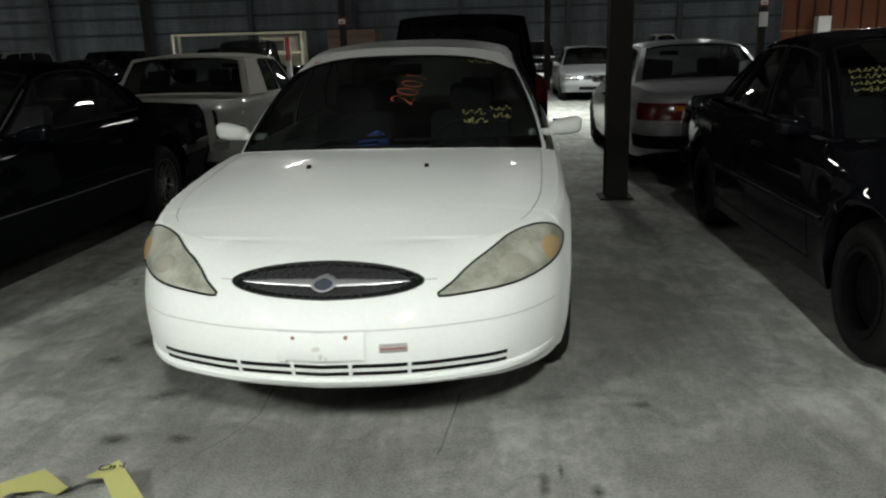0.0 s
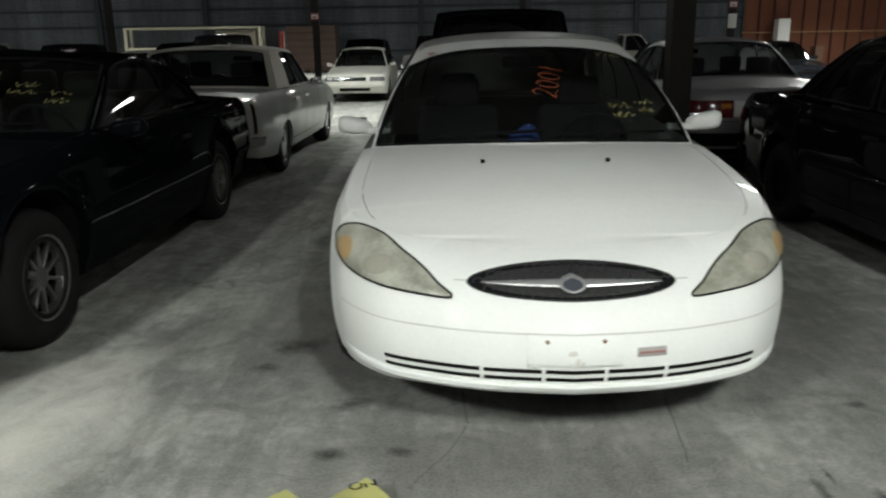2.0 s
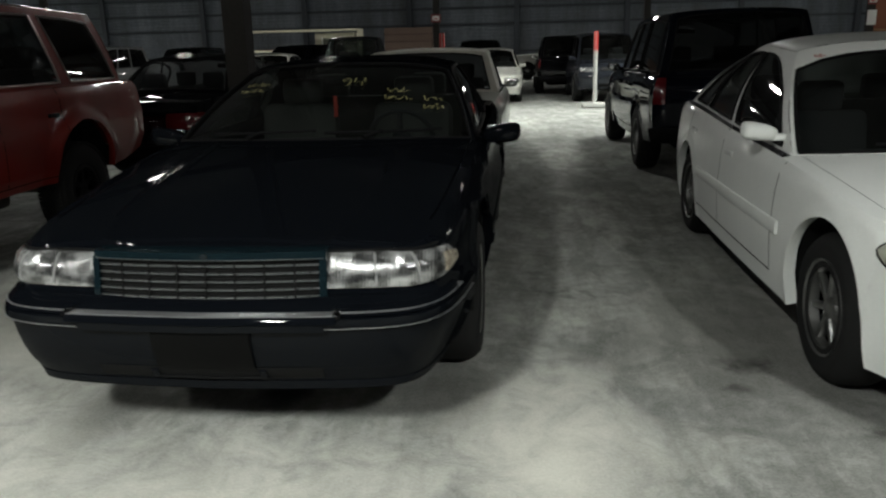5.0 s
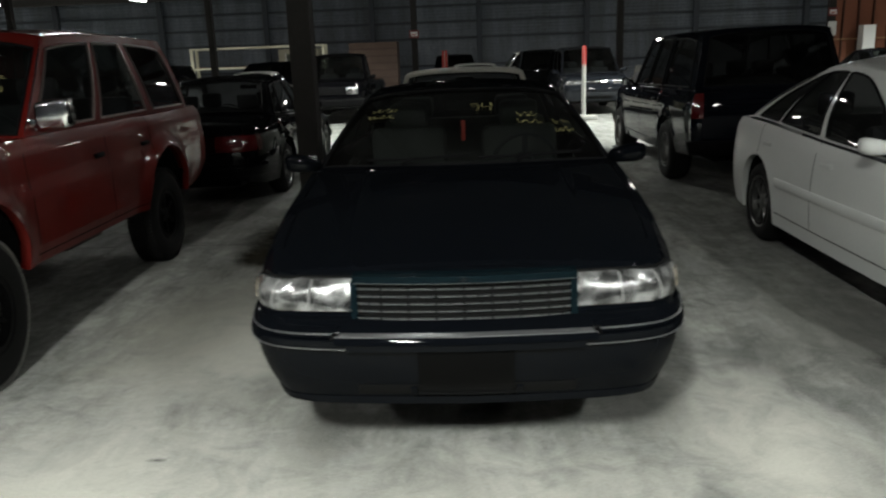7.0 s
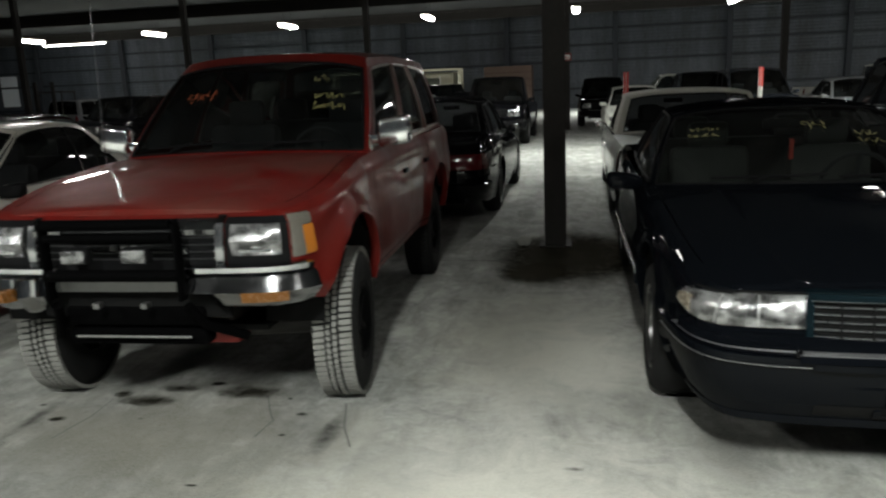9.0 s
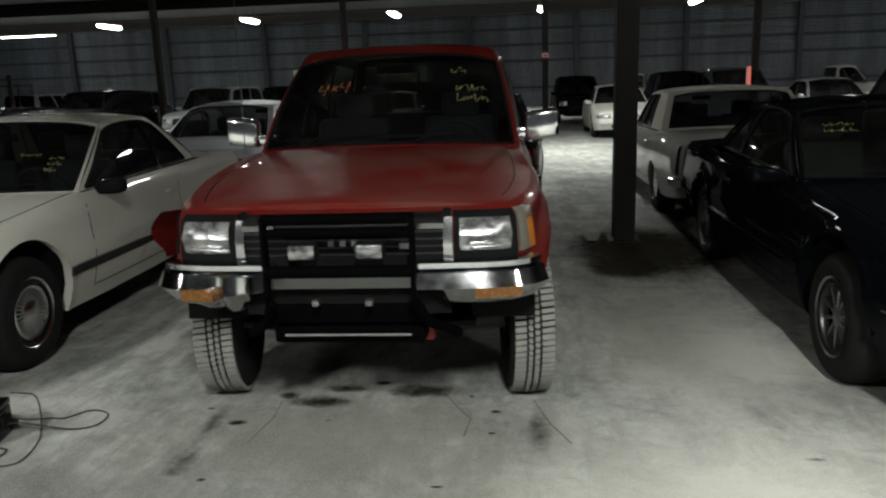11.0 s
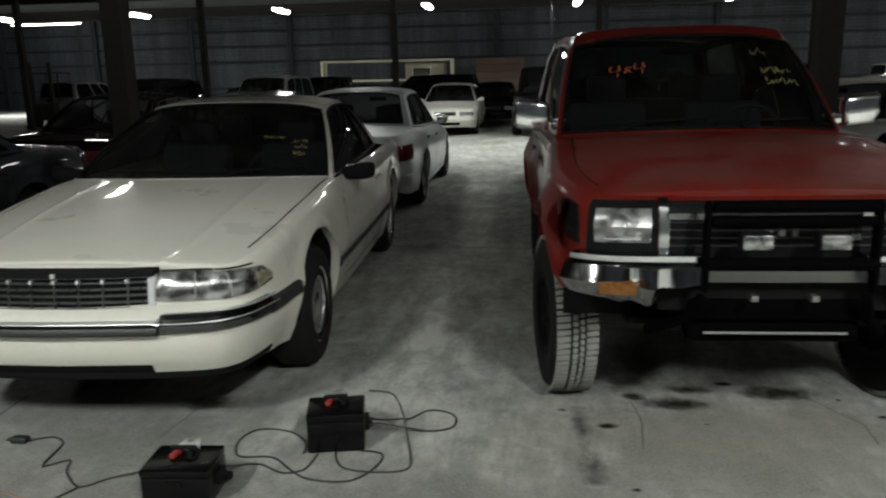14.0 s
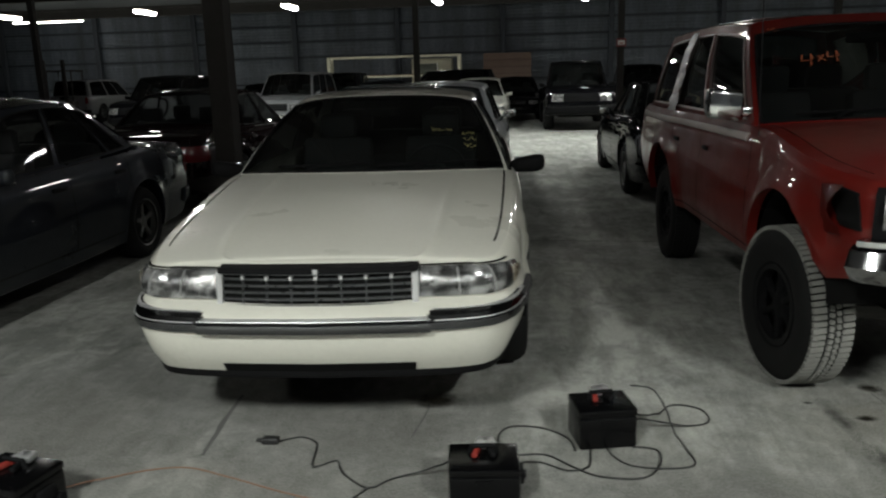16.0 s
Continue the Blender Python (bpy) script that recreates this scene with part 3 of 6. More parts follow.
        for r, yy in enumerate(ys):
            seats = [(-0.37, 0.5), (0.37, 0.5)] if (r == 0 and not bench) else [(0, 1.25)]
            for sx, sw in seats:
                bm = bmesh.new()
                base = zb - 0.52
                box(bm, sx - sw / 2, sx + sw / 2, yy - 0.45, yy + 0.05, base, base + 0.18, 0.05)
                box(bm, sx - sw / 2, sx + sw / 2, -0.07, 0.07, 0, 0.58, 0.05, Matrix.Translation((0, yy + 0.08, base + 0.1)) @ Matrix.Rotation(radians(-12), 4, "X"))
                heads = [sx] if r == 0 else [-0.37, 0.37]
                for hx in heads:
                    hy, hz = yy + 0.24, base + 0.64
                    box(bm, hx - 0.13, hx + 0.13, hy - 0.05, hy + 0.05, hz + 0.02, min(hz + 0.2, ztop - 0.06), 0.04)
                part("seat", bm, cloth, self.root)
        if wheel:
            bm = bmesh.new()
            c = Matrix.Translation((0.37, ya + 0.38, zb - 0.03)) @ Matrix.Rotation(radians(-65), 4, "X")
            tube(bm, [c @ Vector((0.185 * math.cos(a), 0.185 * math.sin(a), 0)) for a in (k * 2 * math.pi / 24 for k in range(25))], 0.014, 6, False)
            for a in (0.0, math.pi, -math.pi / 2):
                tube(bm, [c @ Vector((0.03 * math.cos(a), 0.03 * math.sin(a), -0.02)), c @ Vector((0.18 * math.cos(a), 0.18 * math.sin(a), 0))], 0.016, 6)
            tube(bm, [c @ Vector((0, 0, -0.05)), c @ Vector((0, 0, 0.01))], 0.06, 12)
            part("steering_wheel", bm, DASH, self.root)
        # mirror inside the windscreen
        f = self.patch("front")
        bm = bmesh.new()
        p = f(0.5, 0.84, -0.07)
        box(bm, p.x - 0.12, p.x + 0.12, p.y - 0.012, p.y + 0.012, p.z - 0.03, p.z + 0.03, 0.01)
        part("rear_view_mirror", bm, BLACK, self.root)

    def wheels(self, rim_r=0.2, style="spoke7", steer=0.0, seg=28):
        r, w = self.tyre
        for ya, st in zip(self.axles, (steer, 0.0)):
            ms = wheel_meshes(r, w, rim_r, style if ya == self.axles[0] or style != "truck" else "truck_rear", seg)
            for s in (1, -1):
                hub = new("wheel", ms["wheel"])
                hub.parent = self.root
                hub.matrix_basis = pose(s * (self.track / 2 - (self.tuck if ya == self.axles[1] else 0)), ya, r, 0, 0, st + (0 if s > 0 else 180))
                for k in ("tyre", "rim", "tread"):
                    if k in ms:
                        o = new(k, ms[k])
                        o.parent = hub

    def fan(self, name, outline, mat, off=0.004, dome=0.0, both=False, rear=False, parent=None, label="", deep=0.02, smooth=False):
        """A piece with a free outline (u, z) that lies on the skin, raised by off, its middle by dome more."""
        loop0 = outline[0]
        outs = []
        if smooth:
            outline = [tuple(q) for q in catmull(list(outline[-2:]) + list(outline) + list(outline[:2]), 0.02)]
            n0 = len(outline)
            first = min(range(n0 // 2), key=lambda k: abs(outline[k][0] - loop0[0]) + abs(outline[k][1] - loop0[1]))
            last = max((k for k in range(n0 // 2, n0)), key=lambda k: -abs(outline[k][0] - loop0[0]) - abs(outline[k][1] - loop0[1]))
            outline = outline[first:last]
        elif len(outline) < 20:
            loop = list(outline) + list(outline[:1])
            dense = []
            for (a0, b0), (a1, b1) in zip(loop, loop[1:]):
                m = max(1, int(math.hypot(a1 - a0, b1 - b0) / 0.025))
                dense += [(a0 + (a1 - a0) * j / m, b0 + (b1 - b0) * j / m) for j in range(m)]
            outline = dense
        for s in ((1, -1) if both else (1,)):
            cu = sum(p[0] for p in outline) / len(outline)
            cz = sum(p[1] for p in outline) / len(outline)
            bm = bmesh.new()
            rows = []
            for k, o in [(1.0, -deep), (1.0, off)] + [(1 - j / 9, off + dome * (1 - (1 - j / 9) ** 2)) for j in range(1, 9)] + [(0.01, off + dome)]:
                rows.append([self.pt(s * (cu + (u - cu) * k), cz + (z - cz) * k, o, rear) for u, z in outline])
            grid(bm, rows, close=True)
            bm.faces.new([bm.verts.new(p) for p in rows[-1]])
            bmesh.ops.remove_doubles(bm, verts=bm.verts, dist=1e-5)
            bmesh.ops.recalc_face_normals(bm, faces=bm.faces)
            outs.append(part(name, bm, mat, parent or self.root, label))
        self.last = outline
        return outs

    def bead(self, name, outline, mat, r, off, parent=None):
        """A thin closed bead along an outline (u, z) on the skin."""
        bm = bmesh.new()
        tube(bm, [self.pt(u, z, off) for u, z in list(outline) + list(outline[:1])], r, 5, False)
        return part(name, bm, mat, parent or self.root)

    def band(self, name, u0, u1, z0, z1, mat, off=0.01, both=False, rear=False, parent=None, n=None, label="", sag=None, bulge=0.0, fade=None):
        """A strip along the skin from u0 to u1 between the heights z0 and z1, raised by off."""
        outs = []
        n = n or max(2, int(abs(u1 - u0) / 0.05))
        for s in ((1, -1) if both else (1,)):
            bm = bmesh.new()
            rows = []
            for k in range(n + 1):
                u = u0 + (u1 - u0) * k / n
                dz = sag(u) if sag else 0.0
                lift = fade(abs(u)) if fade else 1.0
                h = z1 - z0
                prof = [(z0, -0.03), (z0, off * 0.6), (z0 + h * 0.12, off), (z0 + h * 0.5, off + bulge), (z1 - h * 0.12, off), (z1, off * 0.6), (z1, -0.03)]
                rows.append([self.pt(s * u, z + dz, o * lift if o > 0 else o, rear) for z, o in prof])
            vr = grid(bm, rows)
            bm.faces.new(vr[0])
            bm.faces.new(vr[-1][::-1])
            bmesh.ops.recalc_face_normals(bm, faces=bm.faces)
            outs.append(part(name, bm, mat, parent or self.root, label))
        return outs

    def seams(self, doors, z_low=0.1):
        """Dark gaps round the doors, and their handles."""
        for ya, yb in doors:
            for s in (1, -1):
                bm = bmesh.new()
                for yy in (ya, yb):
                    u = self.u_of(yy)
                    rows = []
                    zb = max(self.z0(yy) + z_low, self.arch_z(yy, 9))
                    for k in range(9):
                        z = zb + (self.zs(yy) - zb) * k / 8
                        rows.append([self.pt(s * (u - 0.004), z, 0.0015), self.pt(s * (u + 0.004), z, 0.0015)])
                    grid(bm, rows, flip=s < 0)
                rows = []
                for k in range(21):
                    yy = ya + (yb - ya) * k / 20
                    zb = max(self.z0(yy) + z_low, self.arch_z(yy, 9))
                    rows.append([self.pt(s * self.u_of(yy), zb - 0.004, 0.0015), self.pt(s * self.u_of(yy), zb + 0.004, 0.0015)])
                grid(bm, rows, flip=s > 0)
                part("door_gap", bm, DARK, self.root)

    def handle(self, y, z, mat, w=0.16):
        for s in (1, -1):
            bm = bmesh.new()
            p = self.pt(s * self.u_of(y), z, 0.0)
            box(bm, p.x - 0.012, p.x + 0.022, p.y - w / 2, p.y + w / 2, p.z - 0.015, p.z + 0.015, 0.008)
            part("door_handle", bm, mat, self.root)

    def mirror(self, y, z, mat, size=(0.2, 0.12, 0.12), out=0.02, face=CHROME, soft=0.62):
        for s in (1, -1):
            x = self.half(y)
            bm = bmesh.new()
            w, d, h = size
            bmesh.ops.create_uvsphere(bm, u_segments=20, v_segments=12, radius=1.0)
            for v in bm.verts:
                c = [math.copysign(abs(q) ** p, q) for q, p in zip(v.co, (soft, soft + 0.18, soft))]
                taper = 0.84 + 0.16 * c[0] if soft > 0.5 else 1.0
                back = c[1] if c[1] < 0 else min(c[1], 0.55)
                v.co = Vector((w / 2 + c[0] * w / 2, back * d / 2 * taper, c[2] * h / 2 * taper + 0.012 * c[0]))
            box(bm, -0.10, 0.05, -0.03, 0.03, -h * 0.42, -h * 0.1, 0.01)
            bmesh.ops.transform(bm, matrix=Matrix.Translation((s * (x + out), y, z)) @ Matrix.Diagonal((s, 1, 1, 1)), verts=bm.verts)
            if s < 0:
                bmesh.ops.reverse_faces(bm, faces=bm.faces)
            ob = part("side_mirror", bm, mat, self.root)
            bm = bmesh.new()
            box(bm, w * 0.16, w * 0.88, d * 0.27, d * 0.27 + 0.006, -h * 0.33, h * 0.36, 0.002, None)
            bmesh.ops.transform(bm, matrix=Matrix.Translation((s * (x + out), y, z)) @ Matrix.Diagonal((s, 1, 1, 1)), verts=bm.verts)
            part("mirror_glass", bm, face, ob)

    def wipers(self, spans=((0.18, 0.52), (0.55, 0.9))):
        f = self.patch("front")
        for a, b in spans:
            bm = bmesh.new()
            tube(bm, [f(a, 0.04, 0.03), f((a + b) / 2, 0.045, 0.03), f(b, 0.075, 0.022)], 0.008, 6)
            tube(bm, [f(a + 0.12, 0.0, 0.03), f((a + b) / 2, 0.05, 0.035)], 0.009, 6)
            part("wiper", bm, BLACK, self.root)

    def marker(self, text, s, v, size, turn, mat):
        """Characters drawn with a marker on the windscreen, one stroke each."""
        loop = [(0.22 * math.sin(a), 0.42 * math.cos(a)) for a in (k * math.pi / 5 for k in range(11))]
        strokes = {"2": [(-0.2, 0.3), (-0.02, 0.46), (0.2, 0.28), (0.02, -0.1), (-0.24, -0.42), (0.0, -0.36), (0.28, -0.44)], "0": loop, "1": [(0.04, 0.46), (0.0, 0.1), (-0.03, -0.46)],
                   "4": [(-0.2, 0.44), (-0.28, 0.0), (-0.1, -0.04), (0.26, 0.02), (0.22, 0.2), (0.2, 0.42), (0.16, 0.0), (0.1, -0.48)],
                   "9": [(0.2, 0.3), (0.0, 0.46), (-0.2, 0.26), (-0.05, 0.06), (0.18, 0.24), (0.16, -0.1), (0.04, -0.48)], "x": [(-0.18, -0.28), (0.0, -0.02), (0.18, 0.16), (0.16, 0.2), (-0.12, 0.16), (-0.1, 0.1), (0.06, -0.1), (0.2, -0.3)]}
        ca, sa = math.cos(radians(turn)), math.sin(radians(turn))
        for k, ch in enumerate(text):
            pts = []
            for x, y in strokes[ch]:
                x = x + (k - (len(text) - 1) / 2) * 0.62 + 0.12 * y
                pts.append((x * ca - y * sa, x * sa + y * ca))
            self.scribble("writing", [pts], s, v, size * 0.72, mat, 0.0085)

    def scribble(self, name, lines, s, v, size, mat, thick=0.006):
        """Marker strokes that cannot be read: a thin wandering ribbon for each line on the windscreen."""
        f = self.patch("front")
        width = (f(1, v) - f(0, v)).length
        rise = (f(0.5, 1) - f(0.5, 0)).length
        k = thick / size / 2
        for line in lines:
            pts = catmull(line, 0.12)
            bm = bmesh.new()
            rows = []
            for i, p in enumerate(pts):
                d = pts[min(i + 1, len(pts) - 1)] - pts[max(i - 1, 0)]
                d = d / max(float(np.linalg.norm(d)), 1e-6)
                kk = k * (0.75 + 0.35 * math.sin(i * 0.9))
                rows.append([f(s + (p[0] + e * -d[1] * kk) * size / width, v + (p[1] + e * d[0] * kk) * size / rise, 0.004) for e in (-1, 1)])
            grid(bm, rows)
            part(name, bm, mat, self.root, smooth=False)

    def place(self, x, y, turn=0.0, label="", category="car", group=""):
        self.root.matrix_basis = pose(x, y, 0, 0, 0, turn)
        tagged(self.root, label, category, group)
        return self.root


def scrawl(seed, lines=3, per=5):
    """Lines of joined, unreadable strokes."""
    rnd = random.Random(seed)
    out = []
    for ln in range(lines):
        pts = []
        for k in range(per):
            x, y = k * 0.62 - per * 0.3 + rnd.uniform(-0.1, 0.1), -ln * 1.25
            pts += [(x - 0.15, y + rnd.uniform(0.1, 0.5)), (x + rnd.uniform(-0.25, 0.05), y - rnd.uniform(0.2, 0.5)), (x + rnd.uniform(0.1, 0.3), y + rnd.uniform(-0.15, 0.2)), (x + rnd.uniform(0.0, 0.3), y - rnd.uniform(0.1, 0.5))]
        out.append(pts)
    return out

# ---- structure ----
def concrete():
    m, nt, b = nodes_of("worn_concrete")
    v = coords(nt, 1.0)
    big = noise_of(nt, v, 0.35, 5, 0.6)
    mid = noise_of(nt, v, 1.7, 8, 0.68)
    fine = noise_of(nt, v, 14, 8, 0.7)
    grit = noise_of(nt, v, 120, 3, 0.6)
    c1 = ramp(nt, mid, [(0.36, (0.185, 0.185, 0.17)), (0.50, (0.29, 0.292, 0.272)), (0.63, (0.40, 0.402, 0.372))])
    c2 = mix(nt, ramp(nt, fine, [(0.40, 0.0), (0.60, 1.0)]), (0.14, 0.145, 0.135), (0.44, 0.445, 0.42))
    c3 = mix(nt, 0.38, c1, c2)
    dark = ramp(nt, big, [(0.42, 1.0), (0.52, 0.0)])
    half = nt.nodes.new("ShaderNodeMath")
    half.operation = "MULTIPLY"
    half.inputs[1].default_value = 0.45
    nt.links.new(dark, half.inputs[0])
    c4 = mix(nt, half.outputs[0], c3, (0.15, 0.155, 0.145))
    warp = nt.nodes.new("ShaderNodeVectorMath")
    warp.operation = "ADD"
    wn = nt.nodes.new("ShaderNodeTexNoise")
    wn.inputs["Scale"].default_value = 2.0
    nt.links.new(v, wn.inputs["Vector"])
    nt.links.new(v, warp.inputs[0])
    nt.links.new(wn.outputs["Color"], warp.inputs[1])
    spots = ramp(nt, noise_of(nt, warp.outputs[0], 3.2, 9, 0.75), [(0.545, 0.0), (0.66, 0.62)])
    c4 = mix(nt, spots, c4, (0.080, 0.083, 0.070))
    fleck = ramp(nt, noise_of(nt, warp.outputs[0], 11, 9, 0.8), [(0.55, 0.0), (0.64, 0.42)])
    c4 = mix(nt, fleck, c4, (0.085, 0.086, 0.074))
    pale = ramp(nt, noise_of(nt, warp.outputs[0], 1.1, 7, 0.7), [(0.48, 0.0), (0.62, 0.62)])
    c4 = mix(nt, pale, c4, (0.50, 0.50, 0.455))
    swept = noise_of(nt, coords(nt, (2.6, 0.7, 1.0)), 2.2, 7, 0.7)
    c4 = mix(nt, ramp(nt, swept, [(0.42, 0.50), (0.55, 0.0)]), c4, (0.105, 0.109, 0.095))
    drift = noise_of(nt, warp.outputs[0], 2.6, 9, 0.72)

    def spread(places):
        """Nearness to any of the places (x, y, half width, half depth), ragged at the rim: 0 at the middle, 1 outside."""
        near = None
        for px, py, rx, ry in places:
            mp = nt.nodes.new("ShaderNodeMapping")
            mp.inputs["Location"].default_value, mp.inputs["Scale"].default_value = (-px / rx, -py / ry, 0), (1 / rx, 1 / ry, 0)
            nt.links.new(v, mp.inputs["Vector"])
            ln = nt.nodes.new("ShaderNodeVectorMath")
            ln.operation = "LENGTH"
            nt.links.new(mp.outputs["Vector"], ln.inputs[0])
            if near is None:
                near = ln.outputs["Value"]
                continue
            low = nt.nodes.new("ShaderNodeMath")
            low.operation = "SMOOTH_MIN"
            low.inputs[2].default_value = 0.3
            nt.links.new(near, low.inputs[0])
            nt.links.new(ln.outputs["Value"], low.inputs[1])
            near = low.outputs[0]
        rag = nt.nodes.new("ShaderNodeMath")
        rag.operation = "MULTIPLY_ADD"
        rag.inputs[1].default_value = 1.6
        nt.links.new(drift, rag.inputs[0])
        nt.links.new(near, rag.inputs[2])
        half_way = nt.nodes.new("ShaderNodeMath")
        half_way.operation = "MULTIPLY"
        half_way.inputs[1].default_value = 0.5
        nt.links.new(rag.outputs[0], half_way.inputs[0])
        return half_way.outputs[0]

    # pale dust, with part of the lamps' bright pool painted into its colour
    dust_and_light = spread(((-3.9, 3.0, 1.8, .9), (-2.5, 3.7, .4, 1.0), (-5.1, 3.4, 1.2, 1.1), (-5.4, 2.3, 1.4, .7), (-5.0, 5.2, .75, 1.4)))
    c4 = mix(nt, ramp(nt, dust_and_light, [(0.45, 0.92), (0.92, 0.0)]), c4, (0.64, 0.63, 0.56))
    # grime, plus shade beside and under the cars painted into the floor colour
    grime_and_shade = spread(((-1.5, 4.9, .7, 1.2), (-6.9, 3.9, 1.2, .6), (.5, 4.9, .9, 1.5), (-9.6, 3.9, 1.0, .7), (-8.3, 3.1, 1.4, .8), (1.0, 3.3, 1.2, .7), (-.7, 3.5, 1.4, .5), (-7.4, 2.9, 1.4, .6), (-9.8, 3.1, 1.6, .8), (-10.9, 3.7, .9, .9), (-4.2, 3.98, .25, .3), (-2.95, 4.2, .25, .3)))
    c4 = mix(nt, ramp(nt, grime_and_shade, [(0.55, 0.66), (0.98, 0.0)]), c4, (0.095, 0.093, 0.08))
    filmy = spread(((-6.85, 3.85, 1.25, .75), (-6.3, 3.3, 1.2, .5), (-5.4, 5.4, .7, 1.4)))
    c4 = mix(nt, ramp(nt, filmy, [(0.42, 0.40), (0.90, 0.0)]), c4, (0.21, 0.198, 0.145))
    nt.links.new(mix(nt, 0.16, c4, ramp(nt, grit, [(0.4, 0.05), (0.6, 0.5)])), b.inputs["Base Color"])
    rr = nt.nodes.new("ShaderNodeMapRange")
    rr.inputs["To Min"].default_value, rr.inputs["To Max"].default_value = 0.45, 0.9
    nt.links.new(mid, rr.inputs["Value"])
    nt.links.new(rr.outputs["Result"], b.inputs["Roughness"])
    b.inputs["Specular IOR Level"].default_value = 0.05
    bump(nt, b, fine, 0.25, 0.004)
    return m


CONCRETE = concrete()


def siding():
    """Old painted steel sheet: narrow ribs, rusty and sooty runs, panels that differ a little."""
    m, nt, b = nodes_of("grey_steel_siding")
    runs = noise_of(nt, coords(nt, (0.9, 0.9, 0.12)), 1.0, 6, 0.65)
    fine = noise_of(nt, coords(nt, 1.0), 6.0, 5)
    tone = ramp(nt, mix(nt, 0.3, runs, fine), [(0.34, (0.022, 0.026, 0.031)), (0.50, (0.046, 0.055, 0.067)), (0.66, (0.085, 0.101, 0.122))])
    nt.links.new(tone, b.inputs["Base Color"])
    w = nt.nodes.new("ShaderNodeTexWave")
    w.inputs["Scale"].default_value = 1.6
    nt.links.new(coords(nt, (0.0, 0.0, 1.0)), w.inputs["Vector"])
    w.bands_direction = "Z"
    bump(nt, b, w.outputs["Fac"], 0.5, 0.03)
    b.inputs["Roughness"].default_value = 0.55
    return m


SIDING = siding()
STEEL = plain("dark_painted_steel", (0.028, 0.026, 0.024), 0.7, 0.0, 0.5, 8, 0.001, spec=0.15)
RAIL = plain("dull_grey_rail", (0.034, 0.039, 0.046), 0.7, 0.0, 0.4, 4, spec=0.2)
ROOFING = plain("dark_roof_deck", (0.03, 0.032, 0.035), 0.8, 0, 0.3, 4)
TIMBER = plain("reddish_timber", (0.10, 0.038, 0.02), 0.75, 0, 0.6, 3, 0.001)
X0, X1, Y0, Y1, ZC = -54.0, 24.0, -9.0, 52.0, 6.1

bm = bmesh.new()
grid(bm, [[(X0 + (X1 - X0) * i / 20, Y0 + (Y1 - Y0) * j / 20, 0) for i in range(21)] for j in range(21)])
tagged(finish("floor", bm, CONCRETE, None, False), "worn grey concrete warehouse floor with dust, oil stains and painted shading", "floor", kind="structure")
for nm, b4 in (("wall_north", (X0, X1, Y1, Y1 + 0.2)), ("wall_south", (X0, X1, Y0 - 0.2, Y0)), ("wall_west", (X0 - 0.2, X0, Y0, Y1)), ("wall_east", (X1, X1 + 0.2, Y0, Y1))):
    bm = bmesh.new()
    box(bm, b4[0], b4[1], b4[2], b4[3], 0, ZC)
    tagged(finish(nm, bm, SIDING, None, False), "dark grey sheet steel warehouse wall", "wall", kind="structure")
bm = bmesh.new()
box(bm, X0, X1, Y0, Y1, ZC, ZC + 0.2)
tagged(finish("ceiling", bm, ROOFING, None, False), "dark steel roof deck above the lamps", "ceiling", kind="structure")


def girts():
    """Horizontal rails and upright ribs on the far wall."""
    for z, h in ((1.2, 0.12), (2.9, 0.14), (3.9, 0.14), (4.9, 0.14)):
        bm = bmesh.new()
        box(bm, X0, X1, Y1 - 0.16, Y1 - 0.002, z, z + h, 0.01)
        tagged(finish("wall_rail", bm, RAIL, None, False), "dark steel rail across the sheet metal wall", "wall rail", "wall rails", "structure")
    for k in range(11):
        x = X0 + 3 + k * 6.89
        bm = bmesh.new()
        box(bm, x - 0.16, x + 0.16, Y1 - 0.42, Y1 - 0.17, 0, ZC, 0.02)
        tagged(finish("wall_post", bm, RAIL, None, False), "dark steel upright against the far wall", "wall post", "wall posts", "structure")
    for y in (-4, 2.0, 8.15, 17.8, 27.45, 37.1, 46.7):
        bm = bmesh.new()
        box(bm, X0, X1, y - 0.12, y + 0.12, ZC - 0.6, ZC - 0.48, 0.01)
        box(bm, X0, X1, y - 0.02, y + 0.02, ZC - 0.48, ZC - 0.13)
        box(bm, X0, X1, y - 0.12, y + 0.12, ZC - 0.13, ZC - 0.01, 0.01)
        tagged(finish("roof_beam", bm, STEEL, None, False), "dark steel roof beam under the deck", "roof beam", "roof beams", "structure")


girts()


def column(x, y, w, name="column"):
    bm = bmesh.new()
    t = 0.016
    box(bm, x - w / 2, x + w / 2, y - w / 2, y - w / 2 + t, 0.02, ZC - 0.6, 0.003)
    box(bm, x - w / 2, x + w / 2, y + w / 2 - t, y + w / 2, 0.02, ZC - 0.6, 0.003)
    box(bm, x - w / 2 + 0.004, x - w / 2 + 0.02, y - w / 2 + t, y + w / 2 - t, 0.02, ZC - 0.6)
    box(bm, x + w / 2 - 0.02, x + w / 2 - 0.004, y - w / 2 + t, y + w / 2 - t, 0.02, ZC - 0.6)
    box(bm, x - w / 2 - 0.05, x + w / 2 + 0.05, y - w / 2 - 0.05, y + w / 2 + 0.05, 0.002, 0.02, 0.004)
    ob = finish(name, bm, STEEL, None, False)
    return tagged(ob, "dark painted steel column bolted to the concrete floor", "column", "steel columns", "structure")


for cx in (7.4, 1.11, -5.12, -11.72, -18.2):
    column(cx, 8.15, 0.2)
for cx in (15.3, 8.4, 1.5, -5.37, -12.26, -19.1, -26.0):
    column(cx, 27.45, 0.2)

